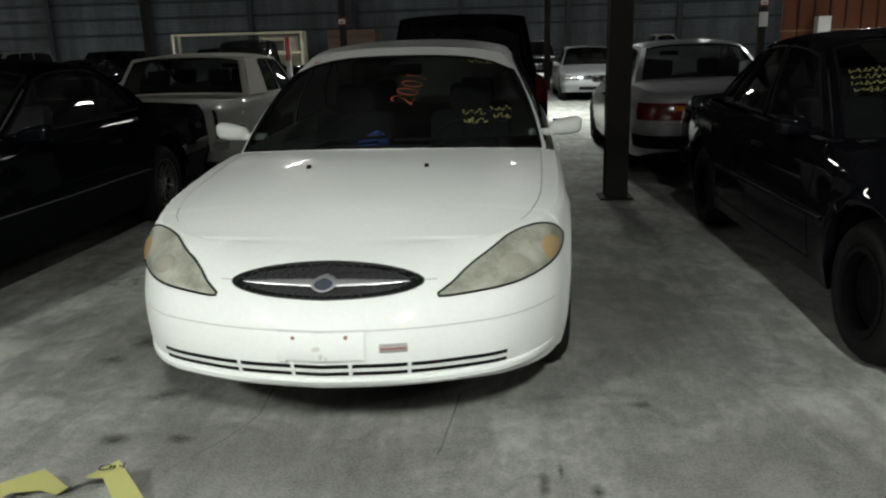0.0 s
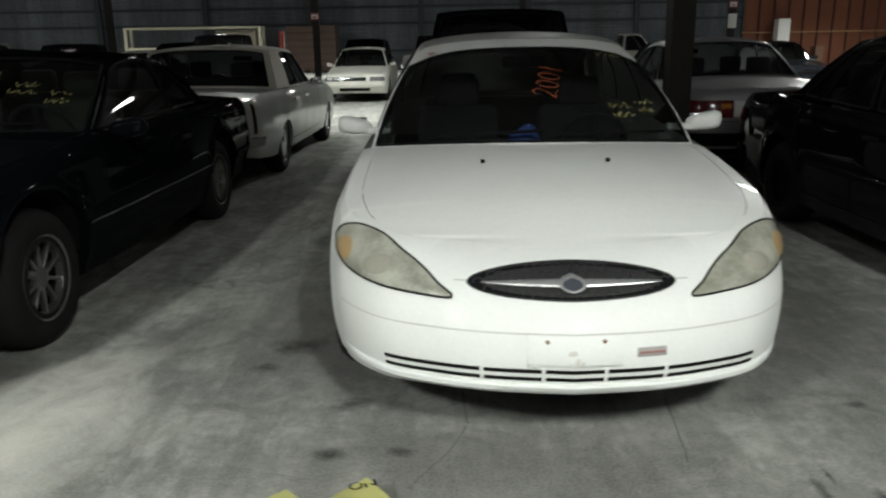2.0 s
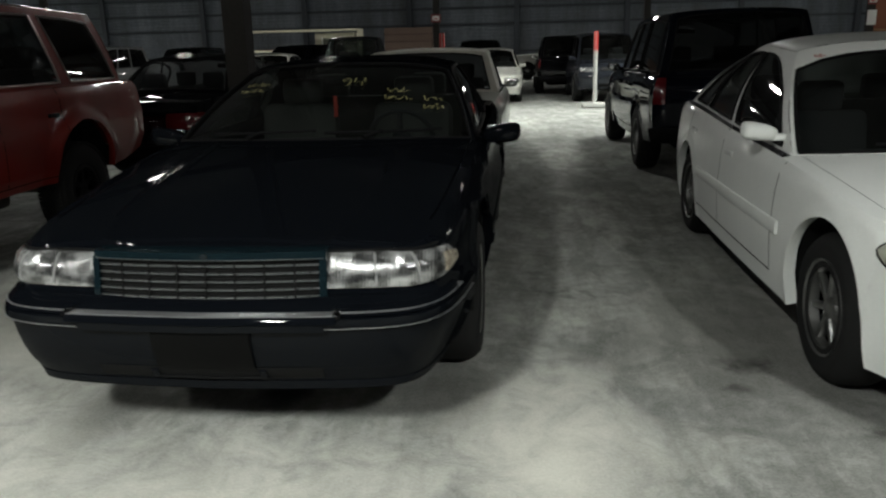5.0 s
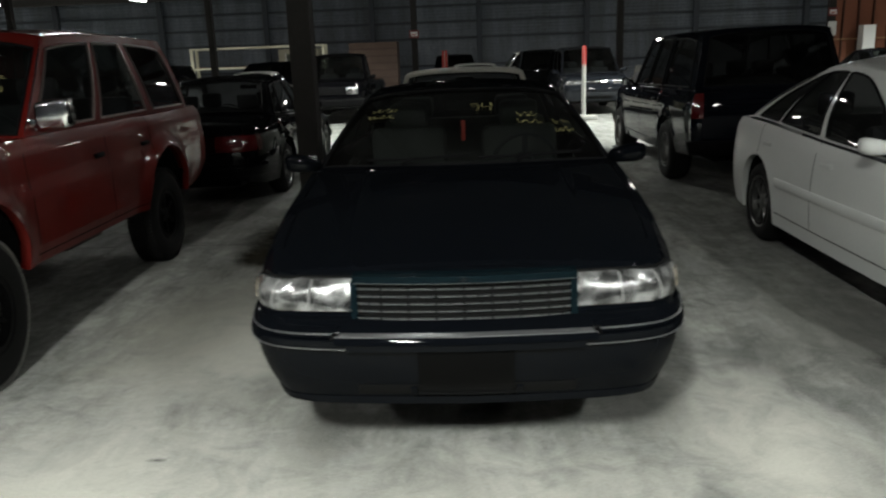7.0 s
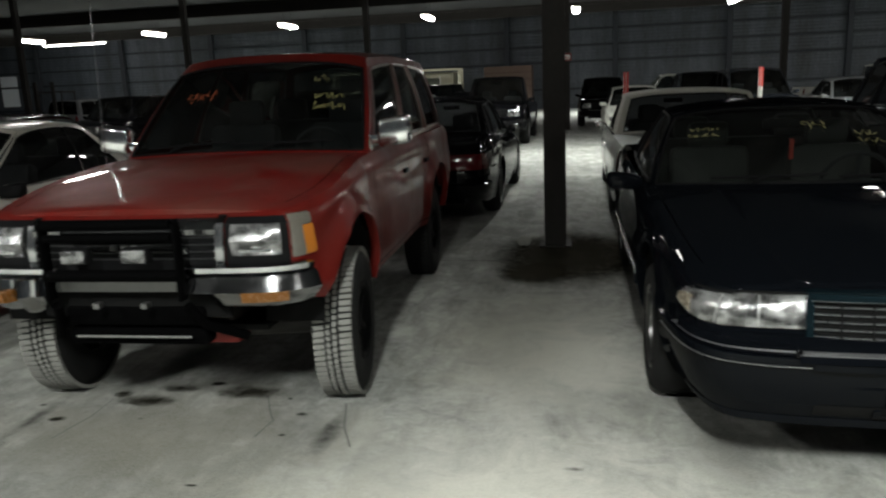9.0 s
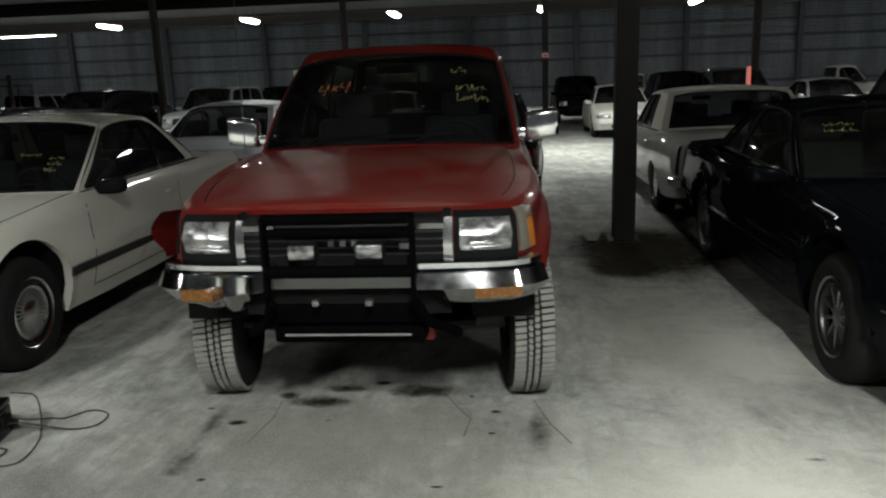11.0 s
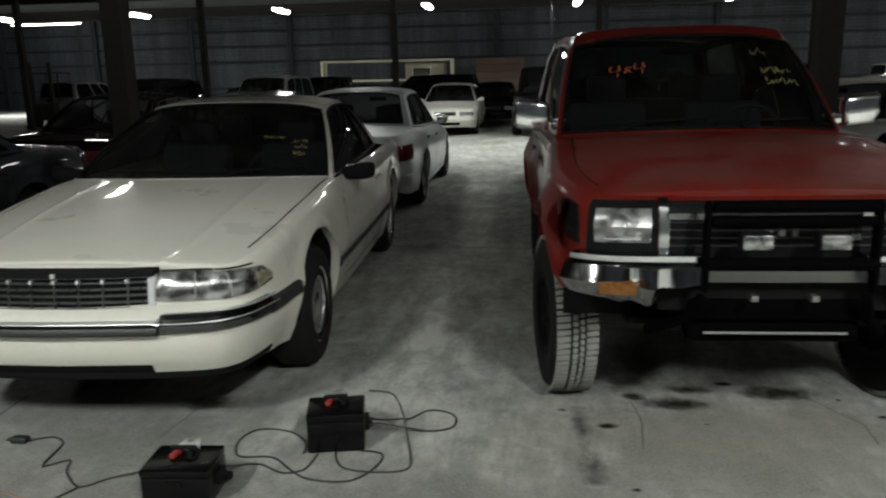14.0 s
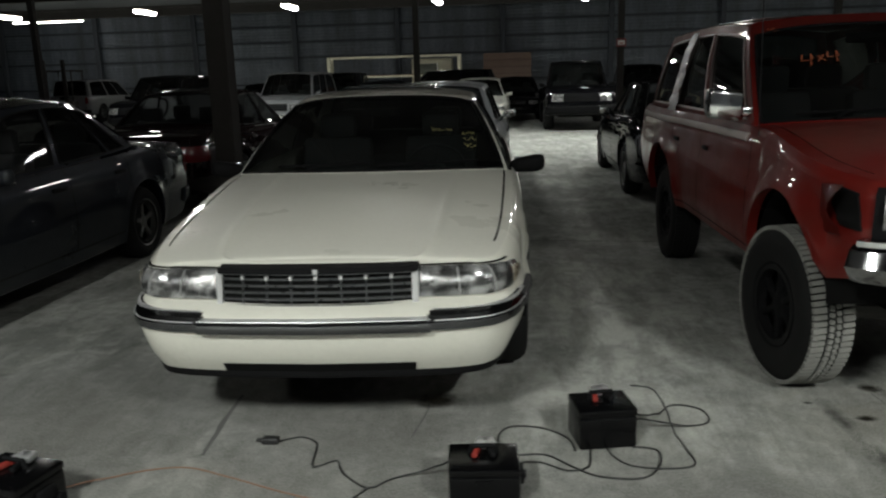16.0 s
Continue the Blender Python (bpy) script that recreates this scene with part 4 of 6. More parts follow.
FIX = plain("white_enamel", (0.6, 0.6, 0.58), 0.4, 0, 0.1)
GLOW = bpy.data.materials.new("glowing_tube")
GLOW.use_nodes = True
GLOW.node_tree.nodes["Principled BSDF"].inputs["Emission Color"].default_value = (1.0, 0.98, 0.93, 1)
GLOW.node_tree.nodes["Principled BSDF"].inputs["Emission Strength"].default_value = 50.0


def ceiling_lamp(lx, ly, lz):
    root = new("ceiling_lamp")
    hl = 1.0 if ly > 30 else .77
    bm = bmesh.new()
    rows = [[(-hl, dy, z), (hl, dy, z)] for dy, z in ((-0.22, -0.04), (-0.16, 0.05), (0.16, 0.05), (0.22, -0.04))]
    grid(bm, rows)
    bmesh.ops.solidify(bm, geom=bm.faces[:], thickness=0.012)
    part("reflector", bm, FIX, root)
    bm = bmesh.new()
    arc = [(0.19 * math.cos(a), -0.03 + 0.14 * math.sin(a)) for a in (math.pi + math.pi * k / 10 for k in range(11))]
    vr = grid(bm, [[(dx, dy, z) for dy, z in arc] for dx in (-hl + .04, hl - .04)])
    bm.faces.new(vr[0])
    bm.faces.new(vr[1][::-1])
    bmesh.ops.recalc_face_normals(bm, faces=bm.faces)
    part("diffuser", bm, GLOW, root, "glowing white wraparound diffuser")
    for dx in (-0.55, 0.55):
        bm = bmesh.new()
        tube(bm, [(dx, 0, 0.06), (dx, 0, ZC - lz + 0.02)], 0.008, 6)
        part("hanger_rod", bm, STEEL, root)
    root.matrix_basis = pose(lx, ly, lz, 0, 0, 90)
    tagged(root, "hanging fluorescent ceiling lamp with a glowing white diffuser", "ceiling lamp", "ceiling lamps")


# the unseen lamp added for the partition gets a fixture like the rest
for lx, ly, lz, _ in LAMPS:
    ceiling_lamp(lx, ly, lz)

# ---- the front row ----
def white_sedan():
    P = paint("white_sedan_paint", (0.76, 0.775, 0.755), 0.06, 0.3, coat=.3)
    c = Car("sedan_car", [(0, 0), (.25, .03), (.45, .09), (.64, .19), (.79, .38), (.865, .62), (.895, .95), (.91, 1.6), (.915, 2.5), (.90, 3.6), (.845, 4.3), (.68, 4.74), (.45, 4.91), (0, 4.97)],
            [(0, .66), (.03, .670), (.09, .683), (.2, .692), (.3, .702), (.65, .745), (1.0, .785), (1.55, .835), (2.5, .88), (4.0, .94), (5.0, .88)], [(0, .235), (.2, .222), (.5, .205), (.7, .2), (2.5, .2), (4.5, .22), (5, .3)],
            [(0, 0), (.24, .002), (.32, .012), (.42, .031), (.65, .063), (1.0, .087), (1.6, .08), (4.2, .05), (5, .02)], (.94, 3.62), 1.53, (.315, .205),
            dict(base=[(0, 1.28), (.81, 1.62), (.77, 4.15), (0, 4.55)], top=[(0, 2.25), (.59, 2.38), (.56, 3.3), (0, 3.4)], ze=[(0, 1.325), (.5, 1.36), (1, 1.325)], cr=.055, bulge=.03, gap_width=.0016, sweep=[(.29, .6605), (.33, .6755), (.37, .691), (.43, .714), (.5, .741), (.62, .784), (.8, .830), (1.0, .868), (1.28, .898), (1.62, .921), (1.8, .93)], brow=.13, arc=.42, arch=(.365, .325, .012)),
            side=[(0, .03), (.25, .008), (.5, 0), (.8, .012), (.94, .03), (1, .055)],
            front=[(0, .055), (.12, .014), (.3, 0), (.5, .012), (.62, .04), (.72, .075), (.82, .125), (.91, .19), (1, .29)], step=.035, levels=14)
    doors = ((1.55, 2.6), (2.6, 3.62))
    c.skin(P, doors, (.46, 1.6, .915, .50))
    c.cabin(P, [(.05, .40), (.44, .72), (.75, .93)], front_s=(.015, .985), front_v=(.02, .875))
    c.inside(CLOTH)
    c.wheels(.2, "spoke7")
    c.seams(doors)
    c.handle(2.42, .76, P)
    c.handle(3.45, .79, P)
    c.mirror(1.82, .945, P, (.18, .12, .105), -.03)
    c.wipers()
    for s in (1, -1):
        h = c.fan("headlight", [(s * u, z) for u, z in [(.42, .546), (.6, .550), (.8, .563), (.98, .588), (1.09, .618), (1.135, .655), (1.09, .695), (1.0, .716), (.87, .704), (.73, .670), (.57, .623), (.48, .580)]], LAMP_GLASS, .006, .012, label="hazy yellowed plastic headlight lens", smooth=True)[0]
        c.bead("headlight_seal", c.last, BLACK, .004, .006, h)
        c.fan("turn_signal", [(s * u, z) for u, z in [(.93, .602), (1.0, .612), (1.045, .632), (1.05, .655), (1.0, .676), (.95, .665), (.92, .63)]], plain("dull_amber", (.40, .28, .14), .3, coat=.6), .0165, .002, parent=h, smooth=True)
        # paler disc: the glow in the middle of the lamp is painted on
        c.fan("lamp_glow_patch", [(s * (.76 + .07 * math.cos(q)), .615 + .03 * math.sin(q)) for q in (k * math.pi / 10 for k in range(20))], plain("lamp_glow_tone", (.34, .33, .275), .2, coat=.6), .0175, .003, parent=h)
    ell = [(math.cos(a), math.sin(a)) for a in (k * 2 * math.pi / 40 for k in range(40))]
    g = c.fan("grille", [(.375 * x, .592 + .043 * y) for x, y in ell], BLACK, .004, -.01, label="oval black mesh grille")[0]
    # dark rim, with the shade round the grille opening in its colour
    c.fan("grille_rim", [(.383 * x, .592 + .049 * y) for x, y in ell], plain("grille_rim_shade", (.03, .03, .03), .4), .0015, 0, parent=g)
    bm = bmesh.new()
    for j in range(-2, 3):
        for i in range(-12, 13):
            u, z = (i + .5 * (j % 2)) * .031, .592 + j * .0165
            if (u / .36) ** 2 + ((z - .592) / .038) ** 2 < 1:
                for a, b in (((-.0155, .004), (0, .0095)), ((0, .0095), (.0155, .004)), ((-.0155, .004), (-.0155, -.006))):
                    tube(bm, [c.pt(u + a[0], z + a[1], .006), c.pt(u + b[0], z + b[1], .006)], .0026, 4, False)
    part("grille_mesh", bm, plain("grille_web", (.022, .022, .024), .3), g)
    # joint lines beside the grille, in a grey that paints the crease's shade
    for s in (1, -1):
        c.band("hood_edge", s * .388, s * .43, .590, .5932, plain("crease_shade", (.5, .5, .48), .5), .0012, n=3)
    c.fan("grille_bar", [(-.325, .592), (-.2, .597), (-.06, .600), (.06, .600), (.2, .597), (.325, .592), (.2, .586), (.06, .583), (-.06, .583), (-.2, .586)], SATIN, .016, .006, parent=g, label="slim chrome wing bar")
    b = c.fan("badge", [(.054 * x, .592 + .021 * y) for x, y in ell], SATIN, .026, .004, parent=g)[0]
    c.fan("badge_face", [(.043 * x, .592 + .0145 * y) for x, y in ell], plain("badge_grey", (.06, .066, .082), .3), .032, .002, parent=g)
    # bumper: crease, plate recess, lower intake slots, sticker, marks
    # thin grey band: the shade along the bumper crease put into colour
    c.band("bumper_crease_shade", -.95, .95, .452, .457, plain("crease_shade", (.5, .5, .48), .5), .001, n=40)
    c.band("plate_panel", -.15, .15, .354, .452, P, .011, n=8, label="bare bumper where the number plate was")
    for z in (.325, .296):
        c.band("intake_slot", -.66, .66, z, z + .014, DARK, .002, n=30, sag=lambda u: -.006 * (u / .62) ** 2)
    for u in (-.3, -.1, .1, .3):
        c.band("slot_rib", u - .006, u + .006, .292, .346, P, .004, n=1)
    c.band("lower_lip", -.98, .98, .238, .284, P, .018, n=50, bulge=.007, fade=lambda u: 1 - .9 * min(max((u - .45) / .5, 0), 1) ** 2, label="white lower bumper lip with scrapes")
    for s in (1, -1):
        c.band("side_moulding", s * c.u_of(1.45), s * c.u_of(3.2), .50, .565, P, .013, n=30)
    st = c.band("sticker", .2, .295, .378, .408, plain("sticker_grey", (.32, .30, .29), .5), .004, n=3, label="small grey and red sticker with worn print")[0]
    c.band("sticker_stripe", .205, .29, .389, .396, plain("sticker_red", (.28, .13, .11), .5), .006, n=3, parent=st)
    for u, z in ((-.09, .435), (.09, .437)):
        c.fan("plate_screw", [(u + .007 * x, z + .007 * y) for x, y in ell[::5]], plain("rust", (.18, .09, .05), .7), .0125, .001)
    scuff = plain("scuffed_grime", (.55, .54, .50), .8, 0, .4, 40)
    for u, z, w, h in ((-.01, .40, .02, .012), (.005, .372, .008, .016), (.02, .365, .006, .012), (-.13, .35, .012, .010)):
        rnd = random.Random(int(u * 1000))
        c.fan("scuff", [(u + w * x * rnd.uniform(.5, 1), z + h * y * rnd.uniform(.5, 1)) for x, y in ell[::4]], scuff, .0118, .0004)
    c.band("lower_lip_scuff", -.12, .02, .238, .248, plain("dark_scrape", (.08, .075, .07), .8), .002, n=4)
    for s in (1, -1):
        bm = bmesh.new()
        x = .265 * s
        z = c.deck(x, .98)
        box(bm, x - .009, x + .009, .975, .993, z - .002, z + .014, .003)
        part("washer_nozzle", bm, BLACK, c.root)
    # cowl and rubber glove on the dash
    f = c.patch("front")
    c.marker("2001", .565, .52, .19, 78, ORANGE_INK)
    c.scribble("writing", scrawl(3, 2, 3), .80, .30, .065, YELLOW_INK)
    c.scribble("writing", scrawl(4, 2, 3), .89, .34, .06, YELLOW_INK)
    c.scribble("writing", scrawl(5, 1, 4), .86, .82, .055, YELLOW_INK)
    c.scribble("writing", scrawl(6, 1, 2), .10, .88, .05, plain("red_marker", (.35, .04, .03), .6))
    bm = bmesh.new()
    p0 = f(.47, .03, -.10)
    rnd = random.Random(8)
    bmesh.ops.create_icosphere(bm, subdivisions=3, radius=.09, matrix=Matrix.Translation((p0.x, p0.y + .06, p0.z + .05)) @ Matrix.Diagonal((1.1, .7, .75, 1)))
    for v in bm.verts:
        v.co += Vector((1, 1, 1)) * (noise.noise(v.co * 14) * .045) + v.normal * noise.noise(v.co * 30) * .02
    part("blue_cloth", bm, plain("blue_rag", (.07, .12, .42), .8), c.root, "crumpled blue cloth on the dashboard")
    return c.place(-.515, 3.48, -.7, "white four-door sedan with hazy headlights and orange windscreen writing", "car", "front row cars")


def luxury_coupe(P, dark):
    c = Car("coupe_car", [(0, 0), (.4, .02), (.64, .06), (.755, .14), (.82, .3), (.868, .65), (.91, 1.4), (.925, 2.1), (.925, 3.5), (.88, 4.6), (.82, 4.95), (.6, 5.07), (0, 5.1)],
            [(0, .733), (.15, .741), (.5, .785), (1.2, .866), (1.75, .915), (3, .94), (4.3, .95), (5.1, .90)], [(0, .285 if dark else .31), (.4, .26 if dark else .28), (1.2, .22), (2.5, .21), (4.5, .23), (5.1, .32)],
            [(0, .012), (.4, .03), (1, .055), (1.7, .06), (4.3, .04), (5.1, .02)], (1.05, 3.80), 1.53, (.325, .215),
            dict(bulge=.015, base=[(0, 1.45), (.82, 1.76), (.77, 3.85), (0, 4.1)], top=[(0, 2.42), (.605, 2.56), (.57, 3.42), (0, 3.5)], ze=[(0, 1.285), (.5, 1.305), (1, 1.285)] if dark else [(0, 1.325), (.5, 1.345), (1, 1.325)], cr=.045, bow=.025, gap_width=.003 if dark else .006, arch=(.385, .355, .016)),
            side=[(0, .08), (.2, .034), (.42, .005), (.54, 0), (.6, .012), (.85, .022), (.95, .045), (1, .075)],
            front=[(0, .08), (.2, .028), (.38, .006), (.56, 0), (.62, .02), (.655, .10), (.70, .112), (.85, .135), (1, .17)], step=.04, levels=16, ridge=.60)
    doors = ((1.72, 3.12),)
    c.skin(P, doors, (-.1, 1.78, .945, .44 if dark else .42))
    c.cabin(P, [(.035, .595), (.612, .89)], pillar_mat=P, front_s=(.015, .985), side_v=(.03, .955))
    c.inside(LEATHER if dark else CLOTH)
    c.wheels(.2, "spoke10" if dark else "disc")
    c.seams(doors)
    c.handle(2.95, .77, P if not dark else BLACK)
    c.mirror(1.95, .93, BLACK if not dark else P, (.22, .12, .12), -.01)
    c.wipers()
    trim = plain("dark_rub_strip", (.02, .02, .022), .5)
    CG = plain("dull_chrome", (.15, .15, .155), .2, 1.0, .15, 14)
    SLAT = plain("worn_slat_chrome", (.18, .185, .19) if dark else (.60, .60, .61), .28 if dark else .42, 1.0 if dark else .55, .15, 14)
    # upright grille standing proud of the nose, bowed in plan
    z0, z1, gw = .566, .742, .40
    y0 = c.pt(0, .60).y - .03

    def gy(x, z):
        return y0 + .035 * (x / gw) ** 2 + (z - z0) * .16

    def bar(name, xa, xb, za, zb, mat, out, deep, parent, n=12, label=""):
        bm = bmesh.new()
        ring = [[Vector((x, gy(x, z) - out + d, z)) for z, d in ((za, deep), (za, 0), (zb, 0), (zb, deep))] for x in (xa + (xb - xa) * k / n for k in range(n + 1))]
        vs = grid(bm, ring)
        bm.faces.new(vs[0])
        bm.faces.new(vs[-1][::-1])
        bmesh.ops.recalc_face_normals(bm, faces=bm.faces)
        return part(name, bm, mat, parent, label, smooth=False)

    g = bar("grille", -gw, gw, z0, z1 - .01, DARK, -.010, .10, c.root, label="upright grille of level and upright bars")
    TEAL = paint("deep_teal_trim", (.004, .010, .013), .002, .2, coat=.8)
    capm = TEAL if dark else BLACK
    bar("grille_top", -gw - .008, gw + .008, z1 - .024, z1, capm, .008, .14, g)
    bar("grille_top_edge", -gw, gw, z1 - .027, z1 - .0235, SLAT, .009, .02, g)
    bar("grille_bottom", -gw, gw, z0 - .004, z0 + (.006 if dark else .009), SLAT, .004, .03, g)
    for s in (1, -1):
        bar("grille_side", s * gw - .016, s * gw + .009, z0 + .01, z1 - .022, SATIN if not dark else TEAL, .006, .13, g, 1)
    for k in range(5):
        z = z0 + .020 + k * .0265
        bar("grille_slat", -gw + .01, gw - .01, z, z + (.007 if dark else .0095), SLAT, .002, .006, g)
    for k in range(-3, 4):
        u = k * .101
        bar("grille_upright", u - .003, u + .003, z0 + .006, z1 - .026, SLAT if not dark else BLACK, .003 if not dark else .004, .006, g, 1)
        if not dark:
            bar("grille_tip", u - .006, u + .006, z1 - .046, z1 - .031, SATIN, .010, .02, g, 1)
    bar("grille_crest", -.009, .009, z1 - .022, z1 - .004, SATIN if not dark else CG, .014, .02, g, 1)
    for s in (1, -1):
        c.band("hood_edge_gap", s * .41, s * .96, .7275, .7335, DARK, .004, n=12)
        h = c.fan("headlight", [(s * u, z) for u, z in [(.415, .614), (.6, .612), (.76, .614), (.92, .624), (1.05, .640), (1.06, .666), (1.0, .714), (.88, .724), (.7, .726), (.415, .726)]], CLEAR_LAMP, .012, .01, label="clear wide headlight")[0]
        for u0 in (.60, .79):
            c.band("lamp_divider", s * (u0 - .004), s * (u0 + .004), .618, .722, plain("lamp_grey", (.2, .2, .2), .3), .025, parent=h, n=1)
        c.fan("turn_signal", [(s * u, z) for u, z in [(.93, .636), (1.0, .645), (1.05, .66), (1.03, .69), (.97, .70), (.93, .70)]], plain("pale_amber_lens", (.30, .26, .20), .25, .3, coat=.8), .0215, .003, parent=h)
    # bumper with chrome strip, rub strip and intakes
    BC = P if dark else plain("bumper_bright_chrome", (.16, .16, .17), .13, 1.0, .3, 9)
    c.band("bumper_chrome", -.46, .46, .530 if dark else .502, .560 if dark else .556, BC, .035, n=24, bulge=0 if dark else .005, label="dark chrome bumper strip")
    line = plain("thin_bright_chrome", (.42, .42, .43), .3, .85, .2, 14) if dark else SATIN
    # chrome trim on the dark coupe; on the white one, painted chrome highlights
    c.band("bright_line", -.46, .46, .556, .5605, line, .034, n=24)
    for s in (1, -1):
        c.band("bumper_chrome", s * .46, s * 1.0, .548, .585, P if dark else CG, .018, n=14)
        c.band("bright_line", s * .47, s * 1.05, .560 if dark else .549, .563 if dark else .553, line, .021, n=14)
        if not dark:
            c.band("bright_line", s * .47, s * 1.05, .578, .584, SATIN, .0205, n=14)
        if not dark:
            c.band("bumper_side_strip", s * 1.0, s * (c.u_of(c.axles[0] - c.arch) - .01), .50, .566, trim, .022, n=10)
        c.band("chrome_step", s * .45, s * .475, .549, .566, CG, .034, n=2)
        c.band("bumper_strip", s * .40, s * 1.25, .512 if dark else .506, .546, BC, .018, n=20)
        if dark:
            c.band("bright_line", s * .2, s * 1.2, .511, .5135, line, .021, n=20)
        c.band("side_moulding", s * (c.u_of(1.42)), s * (c.u_of(3.42)), .44, .50, trim if not dark else P, .012, n=30)
        c.band("side_moulding", s * (c.u_of(4.18)), s * (c.u_of(4.9)), .44, .50, trim if not dark else P, .012, n=10)
        c.band("moulding_chrome", s * (c.u_of(1.42)), s * (c.u_of(3.42)), .497, .506, CHROME, .014, n=30)
    if dark:
        c.band("bumper_strip", -.42, .42, .502, .534, P, .028, n=20)
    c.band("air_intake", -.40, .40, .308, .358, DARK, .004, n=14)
    c.band("lip", -1.1, 1.1, .262 if dark else .286, .293 if dark else .316, P if dark else BLACK, .006, n=34)
    if dark:
        c.band("plate_panel", -.17, .17, .35, .50, plain("bracket_black", (.0012, .0012, .0013), .5, spec=.08), .012, n=6, label="black number plate bracket without a plate")
        c.band("intake_bar", -.18, .18, .312, .320, BLACK, .014, n=6)
        for s in (1, -1):
            c.band("intake_post", s * .18, s * .205, .305, .35, P, .012, n=1)
    return c


def dark_coupe():
    P = paint("dark_blue_coupe_paint", (.0029, .0036, .0050), .002, .2, coat=.20)
    c = luxury_coupe(P, True)
    c.marker("94", .58, .66, .17, 8, YELLOW_INK)
    c.scribble("writing", scrawl(11, 2, 4), .17, .66, .07, YELLOW_INK)
    c.scribble("writing", scrawl(12, 2, 3), .78, .55, .08, YELLOW_INK)
    c.scribble("writing", scrawl(13, 2, 2), .90, .45, .08, YELLOW_INK)
    f = c.patch("front")
    bm = bmesh.new()
    p = f(.5, .6, -.1)
    box(bm, p.x - .012, p.x + .012, p.y, p.y + .004, p.z - .09, p.z + .03, .002)
    part("hanging_tag", bm, plain("red_tag", (.5, .06, .04), .6), c.root)
    return c.place(-3.667, 3.58, 0, "dark navy two-door luxury coupe with yellow windscreen writing", "car", "front row cars")


def white_coupe():
    P = paint("cream_white_coupe_paint", (.66, .65, .58), .035, .25)
    c = luxury_coupe(P, False)
    bm = bmesh.new()
    ze, cr = smooth_knots(c.g["ze"]), c.g["cr"]
    grid(bm, [[Vector((x, y, ze(.5) + cr * (1 - (x / .62) ** 2) + .022 + .02 * k / 6)) for x in (-.36, -.2, 0, .2, .36)] for k, y in enumerate((2.72, 2.79, 2.86, 2.93, 3.0, 3.07, 3.14))])
    bmesh.ops.solidify(bm, geom=bm.faces[:], thickness=.012)
    bmesh.ops.recalc_face_normals(bm, faces=bm.faces)
    part("sunroof", bm, plain("dark_roof_glass", (.01, .011, .012), .08, coat=.5), c.root, "dark tilted glass sunroof")
    c.scribble("writing", scrawl(21, 1, 3), .80, .46, .07, YELLOW_INK)
    c.scribble("writing", scrawl(22, 3, 2), .90, .42, .065, YELLOW_INK)
    return c.place(-9.685, 3.62, 2.4, "cream white two-door luxury coupe with chrome grille and black mirrors", "car", "front row cars")


def red_truck():
    P = paint("faded_red_paint", (.130, .0075, .0055), .50, .28, (.088, .028, .022), coat=.5)
    c = Car("off_road_car", [(0, .05), (.5, .06), (.70, .10), (.775, .2), (.835, .42), (.855, .66), (.835, 1.05), (.825, 1.3), (.825, 2.7), (.85, 3.1), (.85, 3.4), (.83, 3.85), (.80, 4.3), (.7, 4.43), (0, 4.46)],
            [(0, 1.015), (.3, 1.05), (1.3, 1.165), (4.46, 1.18)], [(0, .66), (.25, .62), (.7, .52), (1.3, .48), (3.8, .50), (4.46, .6)],
            [(0, .005), (.3, .03), (1.2, .035), (4.46, .03)], (.71, 3.25), 1.52, (.37, .19),
            dict(base=[(0, 1.22), (.755, 1.40), (.75, 4.12), (0, 4.42)], top=[(0, 1.93), (.61, 2.03), (.62, 3.95), (0, 4.1)], ze=[(0, 1.73), (.4, 1.76), (1, 1.745)], cr=.04, bow=.015, bulge=.015, gap=.0075, gap_width=.0038, arc=.05, arch=(.425, .50, .035), slant=[(0, 0), (.3, -.01), (.335, -.02), (.6, -.13), (.645, -.13), (.95, -.05), (1, 0)]),
            side=[(0, .04), (.2, .005), (.5, 0), (.6, 0), (.64, .012), (.9, .02), (1, .06)],
            front=[(0, .02), (.3, 0), (.85, .01), (.94, .03), (1, .07)], step=.04, levels=14)
    doors = ((1.28, 2.28), (2.28, 3.0))
    c.skin(P, doors, (.12, 1.40, .90, .27))
    c.hood.data.materials[0] = paint("sun_faded_hood_paint", (.135, .0095, .007), .85, .36, (.118, .060, .047), coat=.5)
    # pinkish grey side seals: glints along the window edges are painted in
    c.cabin(P, [(.035, .30), (.335, .585), (.64, .95)], side_v=(.06, .9), side_trim=plain("window_edge_glint", (.26, .21, .20), .3, .7), front_s=(.02, .98), front_v=(.02, .885))
    c.inside(CLOTH)
    c.tuck = .05
    c.wheels(.2, "truck", 6.0, 36)
    c.seams(doors, .05)
    c.handle(2.15, .98, BLACK, .12)
    c.handle(2.9, .98, BLACK, .12)
    c.mirror(1.52, 1.28, CHROME, (.20, .11, .17), .025, soft=.32)
    c.wipers(((.12, .5), (.5, .88)))
    f = c.patch("front")
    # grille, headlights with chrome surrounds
    # near-black filler band: paints the shaded opening below the grille
    c.band("lower_shade_band", -.44, .44, .58, .80, DARK, .004, n=10)
    g = c.band("grille", -.44, .44, .80, 1.01, BLACK, .006, n=10, label="black grille with chrome ends")[0]
    web = plain("dark_grille_web", (.012, .012, .013), .4)
    for k in range(5):
        c.band("grille_slat", -.43, .43, .84 + k * .03, .848 + k * .03, web, .014, parent=g, n=8)
    lt = plain("badge_silver", (.22, .22, .22), .35, .8)
    for u in (-.05, .0, .048):
        c.band("badge_letter", u - .011, u + .011, .880, .908, lt, .024, parent=g, n=1)
